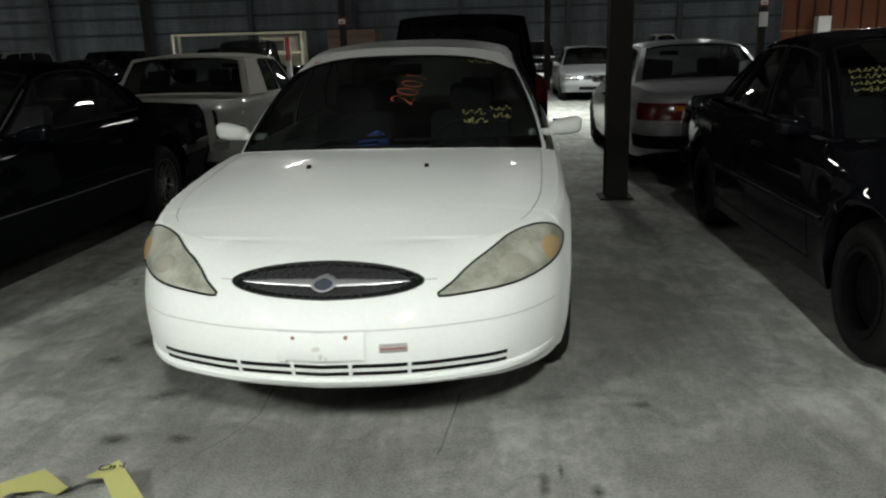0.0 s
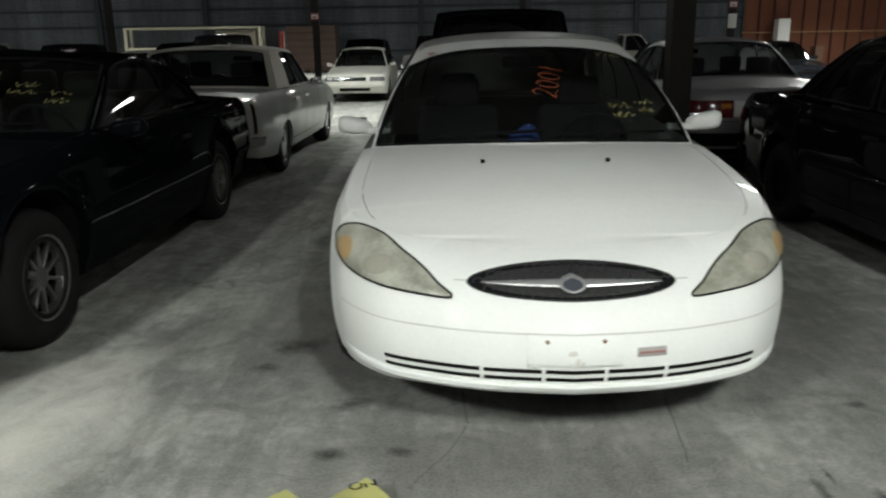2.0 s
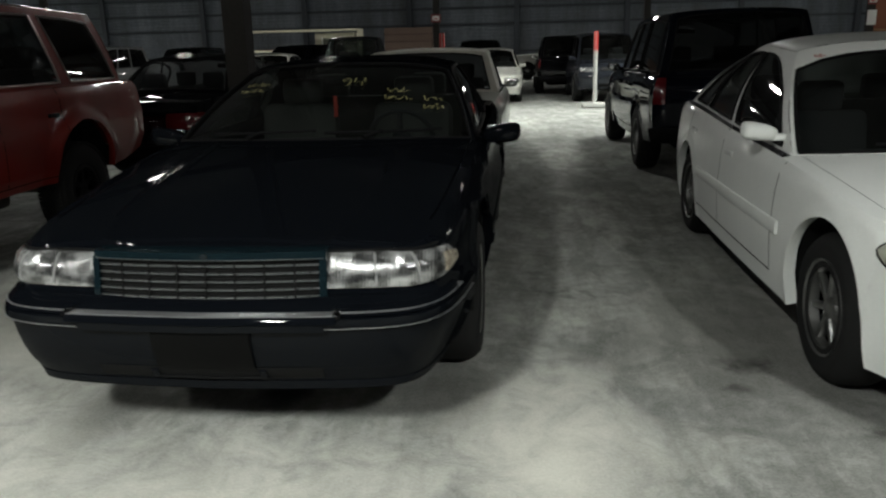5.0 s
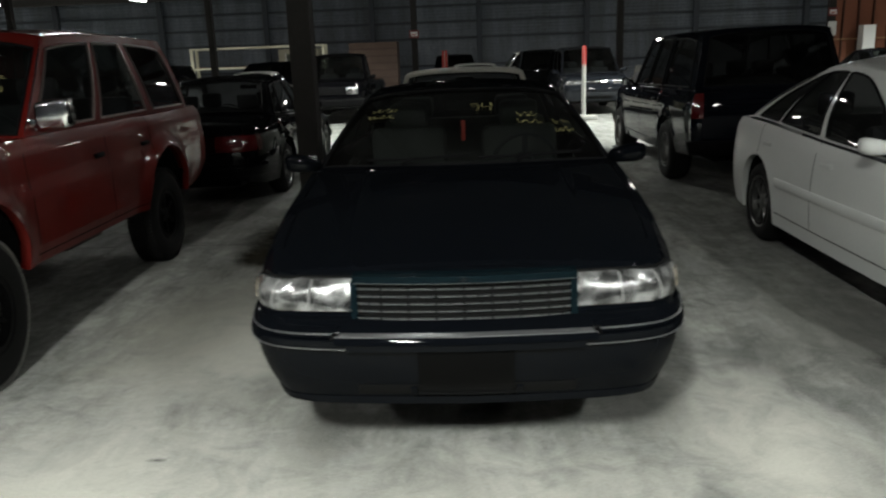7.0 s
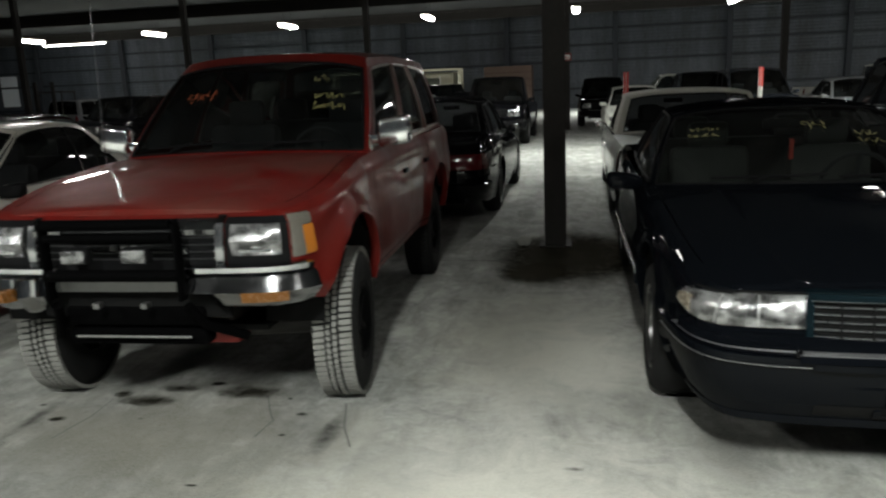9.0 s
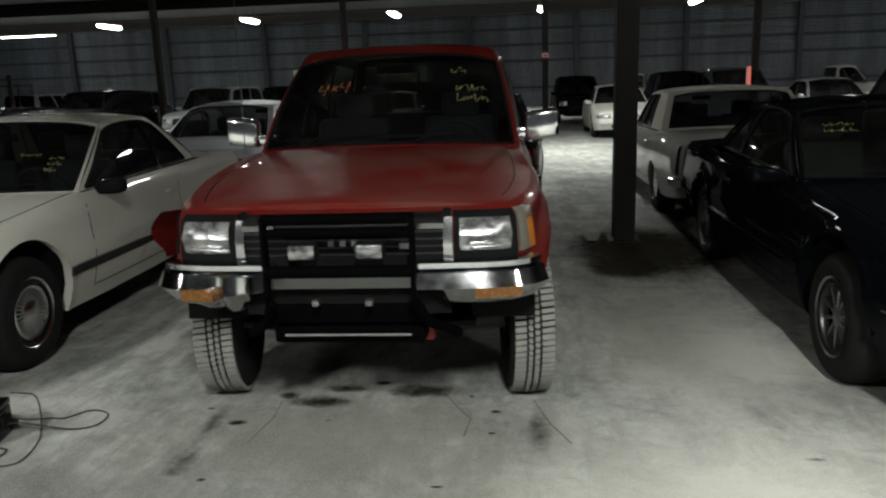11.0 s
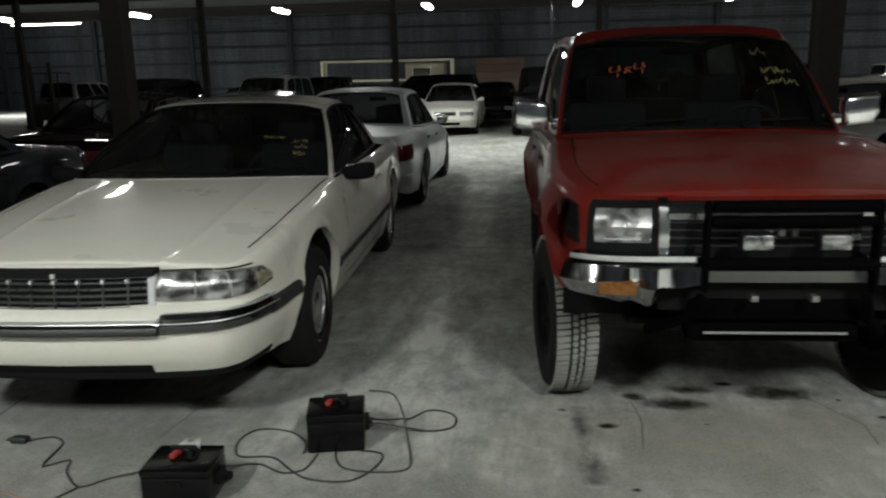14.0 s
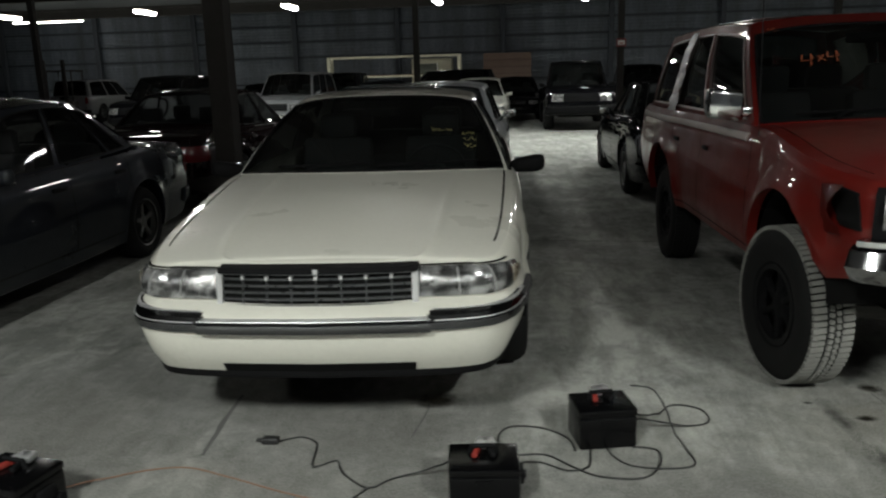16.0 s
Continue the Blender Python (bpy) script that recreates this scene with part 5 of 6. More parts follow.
    c.band("engine_badge", .235, .285, .865, .892, lt, .02, parent=g, n=1)
    TRIM = plain("worn_trim_chrome", (.46, .46, .47), .2, 1.0, .10, 3)
    MATT = plain("matt_black_tube", (.0012, .0012, .0013), .8, spec=.02)
    for s in (1, -1):
        c.band("lamp_surround", s * .415, s * .452, .80, 1.02, TRIM, .024, n=3, bulge=.006, label="chrome headlight surround")
        c.band("grille_top_trim", s * .285, s * .42, .940, 1.004, TRIM, .026, n=5, bulge=.010)
        c.band("lamp_lower_trim", s * .452, s * .735, .800, .812, TRIM, .022, n=6, bulge=.006)
        h = c.band("headlight", s * .482, s * .690, .852, .986, DIM_LAMP, .018, n=6, bulge=.016, label="square sealed headlight")[0]
        c.band("headlight_recess", s * .456, s * .724, .818, 1.012, BLACK, .012, n=6, parent=h)
        c.band("lamp_reflector", s * .52, s * .65, .870, .885, CHROME, .034, parent=h, n=3)
        if s > 0:
            q = c.band("turn_signal", .80, .87, .835, .96, AMBER, .012, n=4, bulge=.004, label="amber corner lamp")[0]
            c.band("turn_signal_front", .735, .80, .835, 1.015, plain("pale_lens", (.15, .14, .12), .2, coat=.8), .014, n=3, parent=q)
            c.band("turn_signal_top", .80, .86, .962, 1.015, plain("pale_lens", (.15, .14, .12), .2, coat=.8), .012, n=3, parent=q)
        else:
            c.fan("torn_corner", [(-.76, .84), (-.86, .85), (-.93, .93), (-.90, 1.0), (-.80, .985)], DARK, .010, 0, label="dark hole where the corner lamp is missing")
            bm = bmesh.new()
            rows = []
            for k in range(7):
                t = k / 6
                rows.append([Vector((-.815 - .06 * math.sin(math.pi * min(t * 1.15, 1)) * q, .36 - .2 * q, 1.0 - .2 * t + .02 * q)) for q in (0, .35, .7, 1)])
            grid(bm, rows)
            bmesh.ops.solidify(bm, geom=bm.faces[:], thickness=.006)
            part("bent_fender", bm, P, c.root, "bent red fender edge")
    # chrome bumper in three pieces
    WC = plain("worn_bumper_chrome", (.40, .40, .41), .08, 1.0, .2, 5)
    bp = c.band("bumper", -.30, .30, .705, .765, plain("dull_steel", (.2, .2, .195), .4, .7), .06, n=10, label="chrome steel bumper, dented at one end")[0]
    for s in (1, -1):
        e = c.band("bumper_end", s * .29, s * (.79 if s > 0 else .765), .635, .795, WC, .078, n=22, parent=bp, bulge=.030)[0]
        for v in e.data.vertices:
            k = min(max((.43 - abs(v.co.x)) / .06, 0), 1)
            if v.co.z < .72:
                v.co.z += k * (.715 - v.co.z) * .9
        c.band("bumper_top", s * .29, s * (.785 if s > 0 else .75), .79, .818, WC, .07, n=16, parent=bp)
        c.band("bumper_lamp", s * .535, s * (.695 if s > 0 else .655), .664, .722, plain("dusty_amber", (.17, .068, .014), .25, vary=.08, coat=.3), .1105 if s > 0 else .122, n=4, parent=bp)
        if s < 0:
            for v in e.data.vertices:
                d = (Vector((v.co.x + .48, 0, v.co.z - .65))).length
                if d < .2:
                    v.co.y += .085 * (1 - d / .2) * (.6 + .4 * math.sin(v.co.x * 55))
                    v.co.z -= .04 * (1 - d / .2)
    # brush guard
    guard = bmesh.new()
    tube(guard, [(-.30, -.075, .80), (.30, -.075, .80)], .026, 8)
    gd = part("brush_guard", guard, MATT, c.root, "black tubular brush guard")
    for s in (1, -1):
        guard = bmesh.new()
        box(guard, s * .30 - .010, s * .30 + .010, -.09, -.03, .69, 1.02, .008)
        tube(guard, [(s * .30, -.06, 1.0), (s * .30, -.055, 1.035)], .012, 8)
        part("guard_upright", guard, MATT, gd)
    for z, r in ((1.015, .022), (.96, .018)):
        guard = bmesh.new()
        tube(guard, [(-.285, -.075, z), (.285, -.075, z)], r, 8)
        part("guard_bar", guard, MATT, gd)
    for s in (1, -1):
        bm = bmesh.new()
        box(bm, s * .135 - .06, s * .135 + .06, -.12, -.06, .855, .925, .016)
        fl = part("fog_lamp", bm, BLACK, gd)
        bm = bmesh.new()
        box(bm, s * .135 - .053, s * .135 + .053, -.127, -.11, .862, .918, .01)
        part("fog_lamp_lens", bm, DIM_LAMP, gd)
        bm = bmesh.new()
        box(bm, s * .11 - .014, s * .11 + .014, -.05, -.01, .648, .672, .003)
        part("tow_hook", bm, ALLOY, c.root)
    bm = bmesh.new()
    box(bm, -.33, .33, .05, .10, .54, .63, .02)
    box(bm, -.33, .33, .06, .16, .45, .53, .02)
    part("skid_plate", bm, MATT, c.root)
    for s in (1, -1):
        bm = bmesh.new()
        tube(bm, [(s * .30, -.03, .66), (s * .34, .03, .56), (s * .46, .18, .46)], .022, 8)
        part("guard_brace", bm, MATT, gd)
    bm = bmesh.new()
    tube(bm, [(-.27, .03, .50), (.27, .03, .50)], .006, 8)
    part("guard_bar", bm, plain("dull_bar", (.16, .16, .155), .5, .5), c.root)
    bm = bmesh.new()
    tube(bm, [(-.66, .71, .36), (-.2, .71, .33), (.2, .71, .33), (.66, .71, .36)], .05, 10)
    part("axle", bm, plain("greasy_steel", (.03, .028, .025), .6), c.root)
    bm = bmesh.new()
    tube(bm, [(-.66, 3.25, .39), (.66, 3.25, .39)], .05, 10)
    part("axle", bm, plain("greasy_steel", (.03, .028, .025), .6), c.root)
    bm = bmesh.new()
    box(bm, -.35, .35, .3, 3.6, .46, .56, .03)
    part("chassis_frame", bm, plain("greasy_steel", (.03, .028, .025), .6), c.root)
    # three unseen boxes, added to block rear lamp light under the truck
    bm = bmesh.new()
    box(bm, -.24, .24, 1.15, 2.1, .29, .5, .04)
    part("under_blocker_front", bm, plain("greasy_steel", (.03, .028, .025), .6), c.root)
    bm = bmesh.new()
    box(bm, -.5, .5, 2.2, 2.75, .32, .52, .05)
    part("under_blocker_mid", bm, plain("greasy_steel", (.03, .028, .025), .6), c.root)
    bm = bmesh.new()
    box(bm, -.42, .42, 3.55, 4.2, .36, .58, .06)
    part("under_blocker_rear", bm, plain("greasy_steel", (.03, .028, .025), .6), c.root)
    bm = bmesh.new()
    box(bm, .02, .34, .35, .5, .36, .43, .02)
    part("red_crossmember", bm, plain("red_primer", (.20, .02, .015), .6), c.root)
    # crumpled silver tape over a rear pillar
    f = c.patch("left")
    bm = bmesh.new()
    rnd = random.Random(77)
    grid(bm, [[f(.568 + .09 * i / 5 + rnd.uniform(-.004, .004), -.02 + .98 * k / 14, .012 + rnd.uniform(0, .018)) for i in range(6)] for k in range(15)])
    part("silver_tape", bm, plain("silver_tape", (.5, .5, .52), .3, .8, .4, 30), c.root, "crumpled silver tape over the pillar", smooth=False)
    # aerial
    bm = bmesh.new()
    tube(bm, [(-.79, 1.22, 1.08), (-.80, 1.28, 2.15)], .003, 5)
    part("aerial", bm, CHROME, c.root)
    c.band("side_stripe", -c.u_of(1.36), -c.u_of(4.2), 1.09, 1.13, plain("pale_side_stripe", (.42, .36, .34), .5), .008, n=44)
    c.marker("4x4", .25, .54, .15, 8, ORANGE_INK)
    c.scribble("writing", scrawl(31, 1, 2), .82, .70, .08, YELLOW_INK)
    c.scribble("writing", scrawl(32, 2, 4), .86, .52, .075, YELLOW_INK)
    c.scribble("writing", scrawl(33, 1, 2), .10, .88, .05, ORANGE_INK)
    return c.place(-6.80, 3.78, 1.6, "faded red lifted off-road wagon with black brush guard and chrome bumper", "car", "front row cars")


# ---- parked cars behind and beside ----
def parked(kind, P, x, y, turn, label, group, roof_mat=None, front_kind=0, tail=None, detail=True, chrome=False, rims=None):
    lo = dict(step=.08, levels=8) if not detail else dict(step=.06, levels=10)
    if kind == "sedan":
        c = Car("sedan_car", [(0, 0), (.4, .03), (.68, .1), (.79, .25), (.85, .7), (.875, 1.6), (.88, 3.4), (.84, 4.3), (.76, 4.68), (.55, 4.79), (0, 4.82)],
                [(0, .68), (.2, .71), (.9, .78), (1.5, .87), (3.2, .92), (4.0, .95), (4.82, .90)], [(0, .24), (.5, .21), (2.5, .2), (4.3, .23), (4.82, .32)],
                [(0, .0), (.3, .03), (1, .06), (1.6, .06), (4, .04), (4.82, .015)], (.92, 3.58), 1.5, (.31, .2),
                dict(base=[(0, 1.25), (.76, 1.55), (.72, 3.75), (0, 4.0)], top=[(0, 2.1), (.58, 2.22), (.56, 3.2), (0, 3.3)], ze=[(0, 1.33), (.5, 1.36), (1, 1.33)], cr=.045), **lo)
        wins, doors = [(.05, .42), (.46, .78), (.81, .92)], ((1.5, 2.5), (2.5, 3.35))
    elif kind == "landau":
        c = Car("sedan_car", [(0, 0), (.5, .02), (.80, .07), (.88, .25), (.91, .9), (.93, 2), (.93, 3.8), (.90, 4.8), (.85, 5.2), (.6, 5.28), (0, 5.3)],
                [(0, .78), (.5, .82), (1.5, .87), (2.2, .91), (4.2, .92), (5.0, .89), (5.3, .86)], [(0, .26), (1, .24), (4.5, .25), (5.3, .32)],
                [(0, .0), (.4, .03), (1.6, .03), (4.5, .03), (5.3, .01)], (1.0, 4.05), 1.55, (.33, .2),
                dict(base=[(0, 1.75), (.82, 1.95), (.82, 4.0), (0, 4.1)], top=[(0, 2.35), (.67, 2.45), (.69, 3.72), (0, 3.82)], ze=[(0, 1.33), (.5, 1.36), (1, 1.34)], cr=.04, bow=.01, arc=.03, arch=(.34, .25, .003)), **lo)
        wins, doors = [(.05, .40), (.44, .68)], ((1.9, 2.9), (2.9, 3.7))
    elif kind in ("suv", "van"):
        top = 1.70 if kind == "suv" else 1.72
        c = Car("van_car" if kind == "van" else "suv_car", [(0, 0), (.5, .03), (.76, .1), (.85, .3), (.90, .9), (.92, 2), (.92, 4.2), (.90, 4.7), (.82, 4.83), (0, 4.87)],
                [(0, .92), (.3, .97), (1.0, 1.03), (4.87, 1.08)], [(0, .36), (.5, .32), (2.5, .32), (4.87, .4)],
                [(0, .0), (.3, .03), (1.2, .04), (4.87, .02)], (.9, 3.75), 1.58, (.36, .24),
                dict(base=[(0, 1.15 if kind == "suv" else .85), (.79, 1.4 if kind == "suv" else 1.15), (.80, 4.5), (0, 4.78)], top=[(0, 1.85), (.66, 1.98), (.68, 4.35), (0, 4.55)], ze=[(0, top - .03), (.4, top), (1, top - .01)], cr=.035, bow=.012), **lo)
        wins, doors = [(.04, .28), (.31, .55), (.59, .94)], ((1.3, 2.35), (2.35, 3.3))
    else:
        c = Car("pickup_truck", [(0, 0), (.5, .02), (.80, .07), (.90, .25), (.94, .9), (.95, 2), (.95, 4.5), (.94, 5.1), (.88, 5.22), (0, 5.25)],
                [(0, 1.02), (.3, 1.05), (1.2, 1.10), (2.6, 1.12), (2.8, 1.05), (5.25, 1.05)], [(0, .42), (.5, .38), (2.5, .38), (5.25, .45)],
                [(0, .0), (.3, .03), (1.2, .04), (2.6, .02), (5.25, .0)], (.95, 4.1), 1.62, (.37, .24),
                dict(base=[(0, 1.3), (.80, 1.5), (.80, 2.7), (0, 2.75)], top=[(0, 1.85), (.68, 1.98), (.68, 2.6), (0, 2.65)], ze=[(0, 1.74), (.5, 1.77), (1, 1.75)], cr=.035, bow=.01), **lo)
        wins, doors = [(.06, .92)], ((1.4, 2.5),)
    c.skin(P, doors if detail else (), (.25, c.g["base"][1][1], .85))
    deep = DEEP_TINT if kind in ("suv", "van") else TINT
    c.cabin(P, wins, roof_mat=roof_mat, pillar_mat=roof_mat, side_glass=deep, rear_glass=deep)
    c.inside(CLOTH, rows=1 if kind == "pickup" else 2, wheel=detail)
    c.wheels(.2, rims or ("spoke5" if kind != "landau" else "disc"), 0, 22)
    if detail:
        c.seams(doors)
        for d in doors:
            c.handle(d[1] - .15, c.zs(d[1]) - .13, CHROME if chrome else BLACK)
    c.mirror(c.g["base"][1][1] + .2, c.zs(1.6) + .06, CHROME if chrome else (P if kind != "pickup" else BLACK), (.18, .12, .12), -.01)
    zh = c.zs(0)
    # front lamps and grille
    if kind in ("suv", "pickup"):
        g = c.band("grille", -.42, .42, zh - .26, zh - .06, BLACK, .008, n=8)[0]
        for k in range(3):
            c.band("grille_slat", -.42, .42, zh - .25 + k * .065, zh - .235 + k * .065, CHROME if P not in (BLACKP,) else BLACK, .018, parent=g, n=8)
        c.band("headlight", .46, .76, zh - .25, zh - .07, CLEAR_LAMP, .012, True, n=5, bulge=.01)
        c.band("front_bumper", -.95, .95, c.z0(0) + .04, c.z0(0) + .22, CHROME if P not in (BLACKP,) else BLACK, .06, n=24)
    else:
        g = c.band("grille", -.3, .3, zh - .13, zh - .03, BLACK, .006, n=8)[0]
        for k in range(2):
            c.band("grille_slat", -.29, .29, zh - .11 + k * .035, zh - .10 + k * .035, CHROME, .014, parent=g, n=8)
        c.band("headlight", .40, .84, zh - .14, zh - .03, CLEAR_LAMP, .01, True, n=8, bulge=.008)
        c.band("front_bumper", -1.0, 1.0, zh - .30, zh - .20, P, .03, n=26)
        c.band("air_intake", -.4, .4, c.z0(0) + .05, c.z0(0) + .13, DARK, .003, n=10)
    # tail lamps, bumper, plate space
    zt = c.zs(c.length)
    if kind in ("suv", "van"):
        c.band("tail_light", .79, .91, .80, 1.06, RED_LENS, .012, True, True, n=5, bulge=.006)
        c.band("rear_bumper", -1.0, 1.0, .40, .56, BLACK, .05, rear=True, n=26)
        c.band("tailgate_gap", -.7, .7, zt - .02, zt - .012, DARK, .002, rear=True, n=10)
    elif kind == "pickup":
        c.band("tail_light", .80, .93, .70, 1.0, RED_LENS, .01, True, True, n=4)
        c.band("rear_bumper", -.9, .9, .48, .62, CHROME, .06, rear=True, n=24)
    elif kind == "landau":
        c.band("tail_light", .86, .90, .55, .84, plain("dark_red_lens", (.03, .006, .006), .2, coat=.5), .012, True, True, n=4)
        c.band("rear_bumper", -1.0, 1.0, .42, .52, CHROME, .05, rear=True, n=26)
        c.band("trunk_gap", -.7, .7, .83, .836, DARK, .002, rear=True, n=10)
    else:
        a, b = tail or (.38, .95)
        c.band("tail_light", a, b, zt - .27, zt - .10, RED_LENS, .008, True, True, n=8, bulge=.006)
        c.band("rear_bumper", -1.05, 1.05, zt - .55, zt - .42, BLACK if front_kind else P, .03, rear=True, n=26)
        pw = .37 if front_kind else .22
        c.band("plate_panel", -pw, pw, zt - .26, zt - .11, FIX if front_kind else P, .004, rear=True, n=6)
        c.band("trunk_gap", -.7, .7, zt - .31, zt - .303, DARK, .002, rear=True, n=10)
        if front_kind:
            c.band("reverse_lamp", a + .02, a + .12, zt - .2, zt - .13, AMBER, .013, True, True, n=3)
    c.place(x, y, turn, label, "car", group)
    return c


OLDWHITE = paint("greyed_white_paint", (.37, .39, .355), .2, .3)
WHITE = paint("old_white_paint", (.55, .55, .50), .15, .3)
SILVER = paint("silver_paint", (.36, .37, .38), .1, .28, metal=.5)
BLACKP = paint("black_paint", (.0034, .0034, .0042), .002, .2, coat=.55)
DULLBLACK = paint("worn_black_paint", (.0042, .0044, .0060), .002, .2, coat=.5)
PALE = paint("pale_silver_paint", (.52, .55, .58), .1, .28, metal=.2)
NAVY = paint("navy_paint", (.0035, .0045, .008), .002, .2, coat=.6)
GREY = paint("dark_grey_paint", (.016, .0185, .024), .02, .25, metal=.3, coat=.8)
MAROON = paint("maroon_paint", (.009, .0035, .004), .02, .22, coat=.9)
# light car paint with the shade of the far rows put into its colour
DIMMED_PALE = paint("dimmed_pale_paint", (.13, .135, .14), .1, .28)
VINYL = plain("cream_vinyl_top", (.50, .49, .43), .7, 0, .12, 20, .001)

white_sedan()
dark_coupe()
white_coupe()
red_truck()
side_car = parked("sedan", DULLBLACK, 2.46, 3.45, 0, "black four-door sedan with yellow windscreen writing", "front row cars", rims="steel")
for s in (1, -1):
    side_car.band("side_moulding", s * side_car.u_of(1.35), s * side_car.u_of(3.15), .52, .545, BLACK, .012, n=24)
    side_car.band("moulding_chrome", s * side_car.u_of(1.35), s * side_car.u_of(3.15), .543, .549, CHROME, .014, n=24)
side_car.scribble("writing", scrawl(51, 4, 5), .13, .62, .05, YELLOW_INK)
parked("sedan", GREY, -12.95, 3.5, 0, "dark grey four-door sedan with faded paint", "front row cars")
ROW2 = "second row cars"
parked("landau", OLDWHITE, -3.67, 13.9, 180, "old white saloon with cream vinyl top and fins", ROW2, VINYL, chrome=True)
parked("suv", NAVY, -.36, 14.1, 180, "dark blue sport utility wagon seen from behind", ROW2)
parked("sedan", SILVER, 2.25, 13.6, 180, "silver four-door saloon with wide red tail lights", ROW2, front_kind=1)
parked("sedan", BLACKP, -6.72, 13.9, 180, "black compact sedan with glossy paint", ROW2)
parked("sedan", PALE, -9.86, 13.7, 180, "pale silver sedan with dark red tail lights", ROW2, tail=(.46, 1.15))
parked("sedan", MAROON, -13.1, 13.6, 180, "dark maroon sedan behind a steel column", ROW2)
parked("sedan", BLACKP, 5.3, 13.8, 180, "black sedan in the second row", ROW2)
ROW3 = "third row cars"
for kind, P, x, y, label in (("sedan", SILVER, 2.4, 21.3, "silver sedan facing the aisle"), ("van", GREY, -.3, 21.0, "grey minivan facing the aisle"), ("sedan", WHITE, -3.4, 21.3, "white sedan facing the aisle"),
                             ("pickup", BLACKP, -7.2, 20.7, "black pickup truck with chrome bumper"), ("sedan", WHITE, -9.95, 21.5, "white sedan parked across the aisle"), ("sedan", NAVY, -12.9, 21.8, "dark blue sedan across the aisle"),
                             ("suv", DIMMED_PALE, -15.6, 21.6, "light sport utility wagon across the aisle, paint dimmed for shade"), ("suv", BLACKP, -19.6, 21.5, "black sport utility wagon across the aisle"), ("sedan", BLACKP, 5.4, 21.4, "black sedan across the aisle"),
                             ("sedan", GREY, 8.4, 21.4, "dark grey sedan across the aisle")):
    parked(kind, P, x, y, 0, label, ROW3, detail=False)
for kind, P, x, y, turn, label in (("pickup", WHITE, -3.2, 38.2, -90, "white pickup truck parked side on in the far row"), ("van", GREY, 1.6, 36.5, 0, "grey minivan in the far row"),
                                   ("suv", BLACKP, -4.1, 28.6, 0, "black wagon in the far row"), ("suv", BLACKP, -15.9, 29.2, 0, "black wagon with a shiny roof in the far row"),
                                   ("suv", NAVY, -14.4, 33.0, -90, "dark blue wagon parked side on in the far row"), ("van", DIMMED_PALE, -26.8, 35, 180, "white van in the far row, paint dimmed for shade"),
                                   ("sedan", BLACKP, -8.85, 25.6, 0, "black sedan beyond the aisle"), ("pickup", WHITE, 8.6, 33.0, 90, "white pickup truck parked side on far off"),
                                   ("suv", BLACKP, -1.2, 29.5, 180, "black sport utility wagon seen from behind, far off"), ("sedan", BLACKP, -18.6, 27.5, 0, "black sedan in the far row"),
                                   ("suv", GREY, -22.4, 28.5, 0, "dark grey wagon in the far row")):
    parked(kind, P, x, y, turn, label, "far row cars", detail=False)

# ---- far things along the walls ----
RED_BAND = plain("red_reflective_band", (.36, .025, .02), .4, 0, .15)
POST_WHITE = plain("white_post_paint", (.34, .34, .32), .5, 0, .2)
CREAM = plain("cream_painted_steel", (.34, .325, .245), .6, 0, .2, 6)
PLY = plain("reddish_plywood", (.19, .066, .034), .8, 0, .3, 3)
CARD = plain("brown_board", (.16, .09, .055), .85, 0, .3, 5)
CRATE = plain("dark_brown_crate_board", (.062, .040, .030), .85, 0, .5, 4)


def marker_post(x, y, h, label):
    root = new("marker_post")
    bm = bmesh.new()
    tube(bm, [(0, 0, .1), (0, 0, h)], .05, 12)
    part("post", bm, POST_WHITE, root)
    bm = bmesh.new()
    for a in (-.026, .026):
        tube(bm, [(a, -.04, h - .42), (a, -.04, h + .01)], .022, 8)
    part("red_band", bm, RED_BAND, root, "red reflective bands")
    bm = bmesh.new()
    box(bm, -.3, .3, -.25, .25, 0, .12, .03)
    part("foot", bm, POST_WHITE, root)
    root.matrix_basis = pose(x, y, 0)
    tagged(root, label, "marker post", "marker posts")


marker_post(-4.05, 15.9, 1.68, "white marker post with red bands on a concrete foot")
marker_post(-.86, 19.6, 1.72, "white marker post with red bands on a concrete foot")


def column_sign(x, y, z, label, tall=False):
    root = new("column_sign")
    bm = bmesh.new()
    box(bm, x - .16, x + .16, y - .012, y, z - .13, z + .13, .004)
    part("plate", bm, plain("dark_red_sign", (.16, .03, .03), .6), root)
    bm = bmesh.new()
    box(bm, x - .11, x + .11, y - .016, y - .0125, z - .07, z + .07, .001)
    part("sign_panel", bm, WHITE_PAPER, root)
    bm = bmesh.new()
    box(bm, x - .07, x + .07, y - .019, y - .0165, z - .04, z + .0, .001)
    part("print_bar", bm, RED_BAND, root)
    if tall:
        bm = bmesh.new()
        box(bm, x - .14, x + .14, y - .012, y, z - .75, z - .3, .004)
        part("lower_sign", bm, WHITE_PAPER, root)
    tagged(root, label, "sign", "column signs")


column_sign(-5.37, 27.34, 2.42, "small red and white sign fixed to a steel column")
column_sign(8.4, 27.34, 2.6, "red and white sign above a white notice on a column", True)


def stud_wall():
    """An unfinished timber partition with boards between the studs."""
    root = new("stud_wall")
    bm = bmesh.new()
    box(bm, 11.3, 22.5, 34.12, 34.15, 0, 3.9)
    part("sheathing", bm, PLY, root)
    for k in range(19):
        x = 11.3 + k * .61
        bm = bmesh.new()
        box(bm, x - .025, x + .025, 34.0, 34.118, .06, 3.8, .004)
        part("stud", bm, TIMBER, root)
    for z in (0.0, 1.75, 3.8):
        bm = bmesh.new()
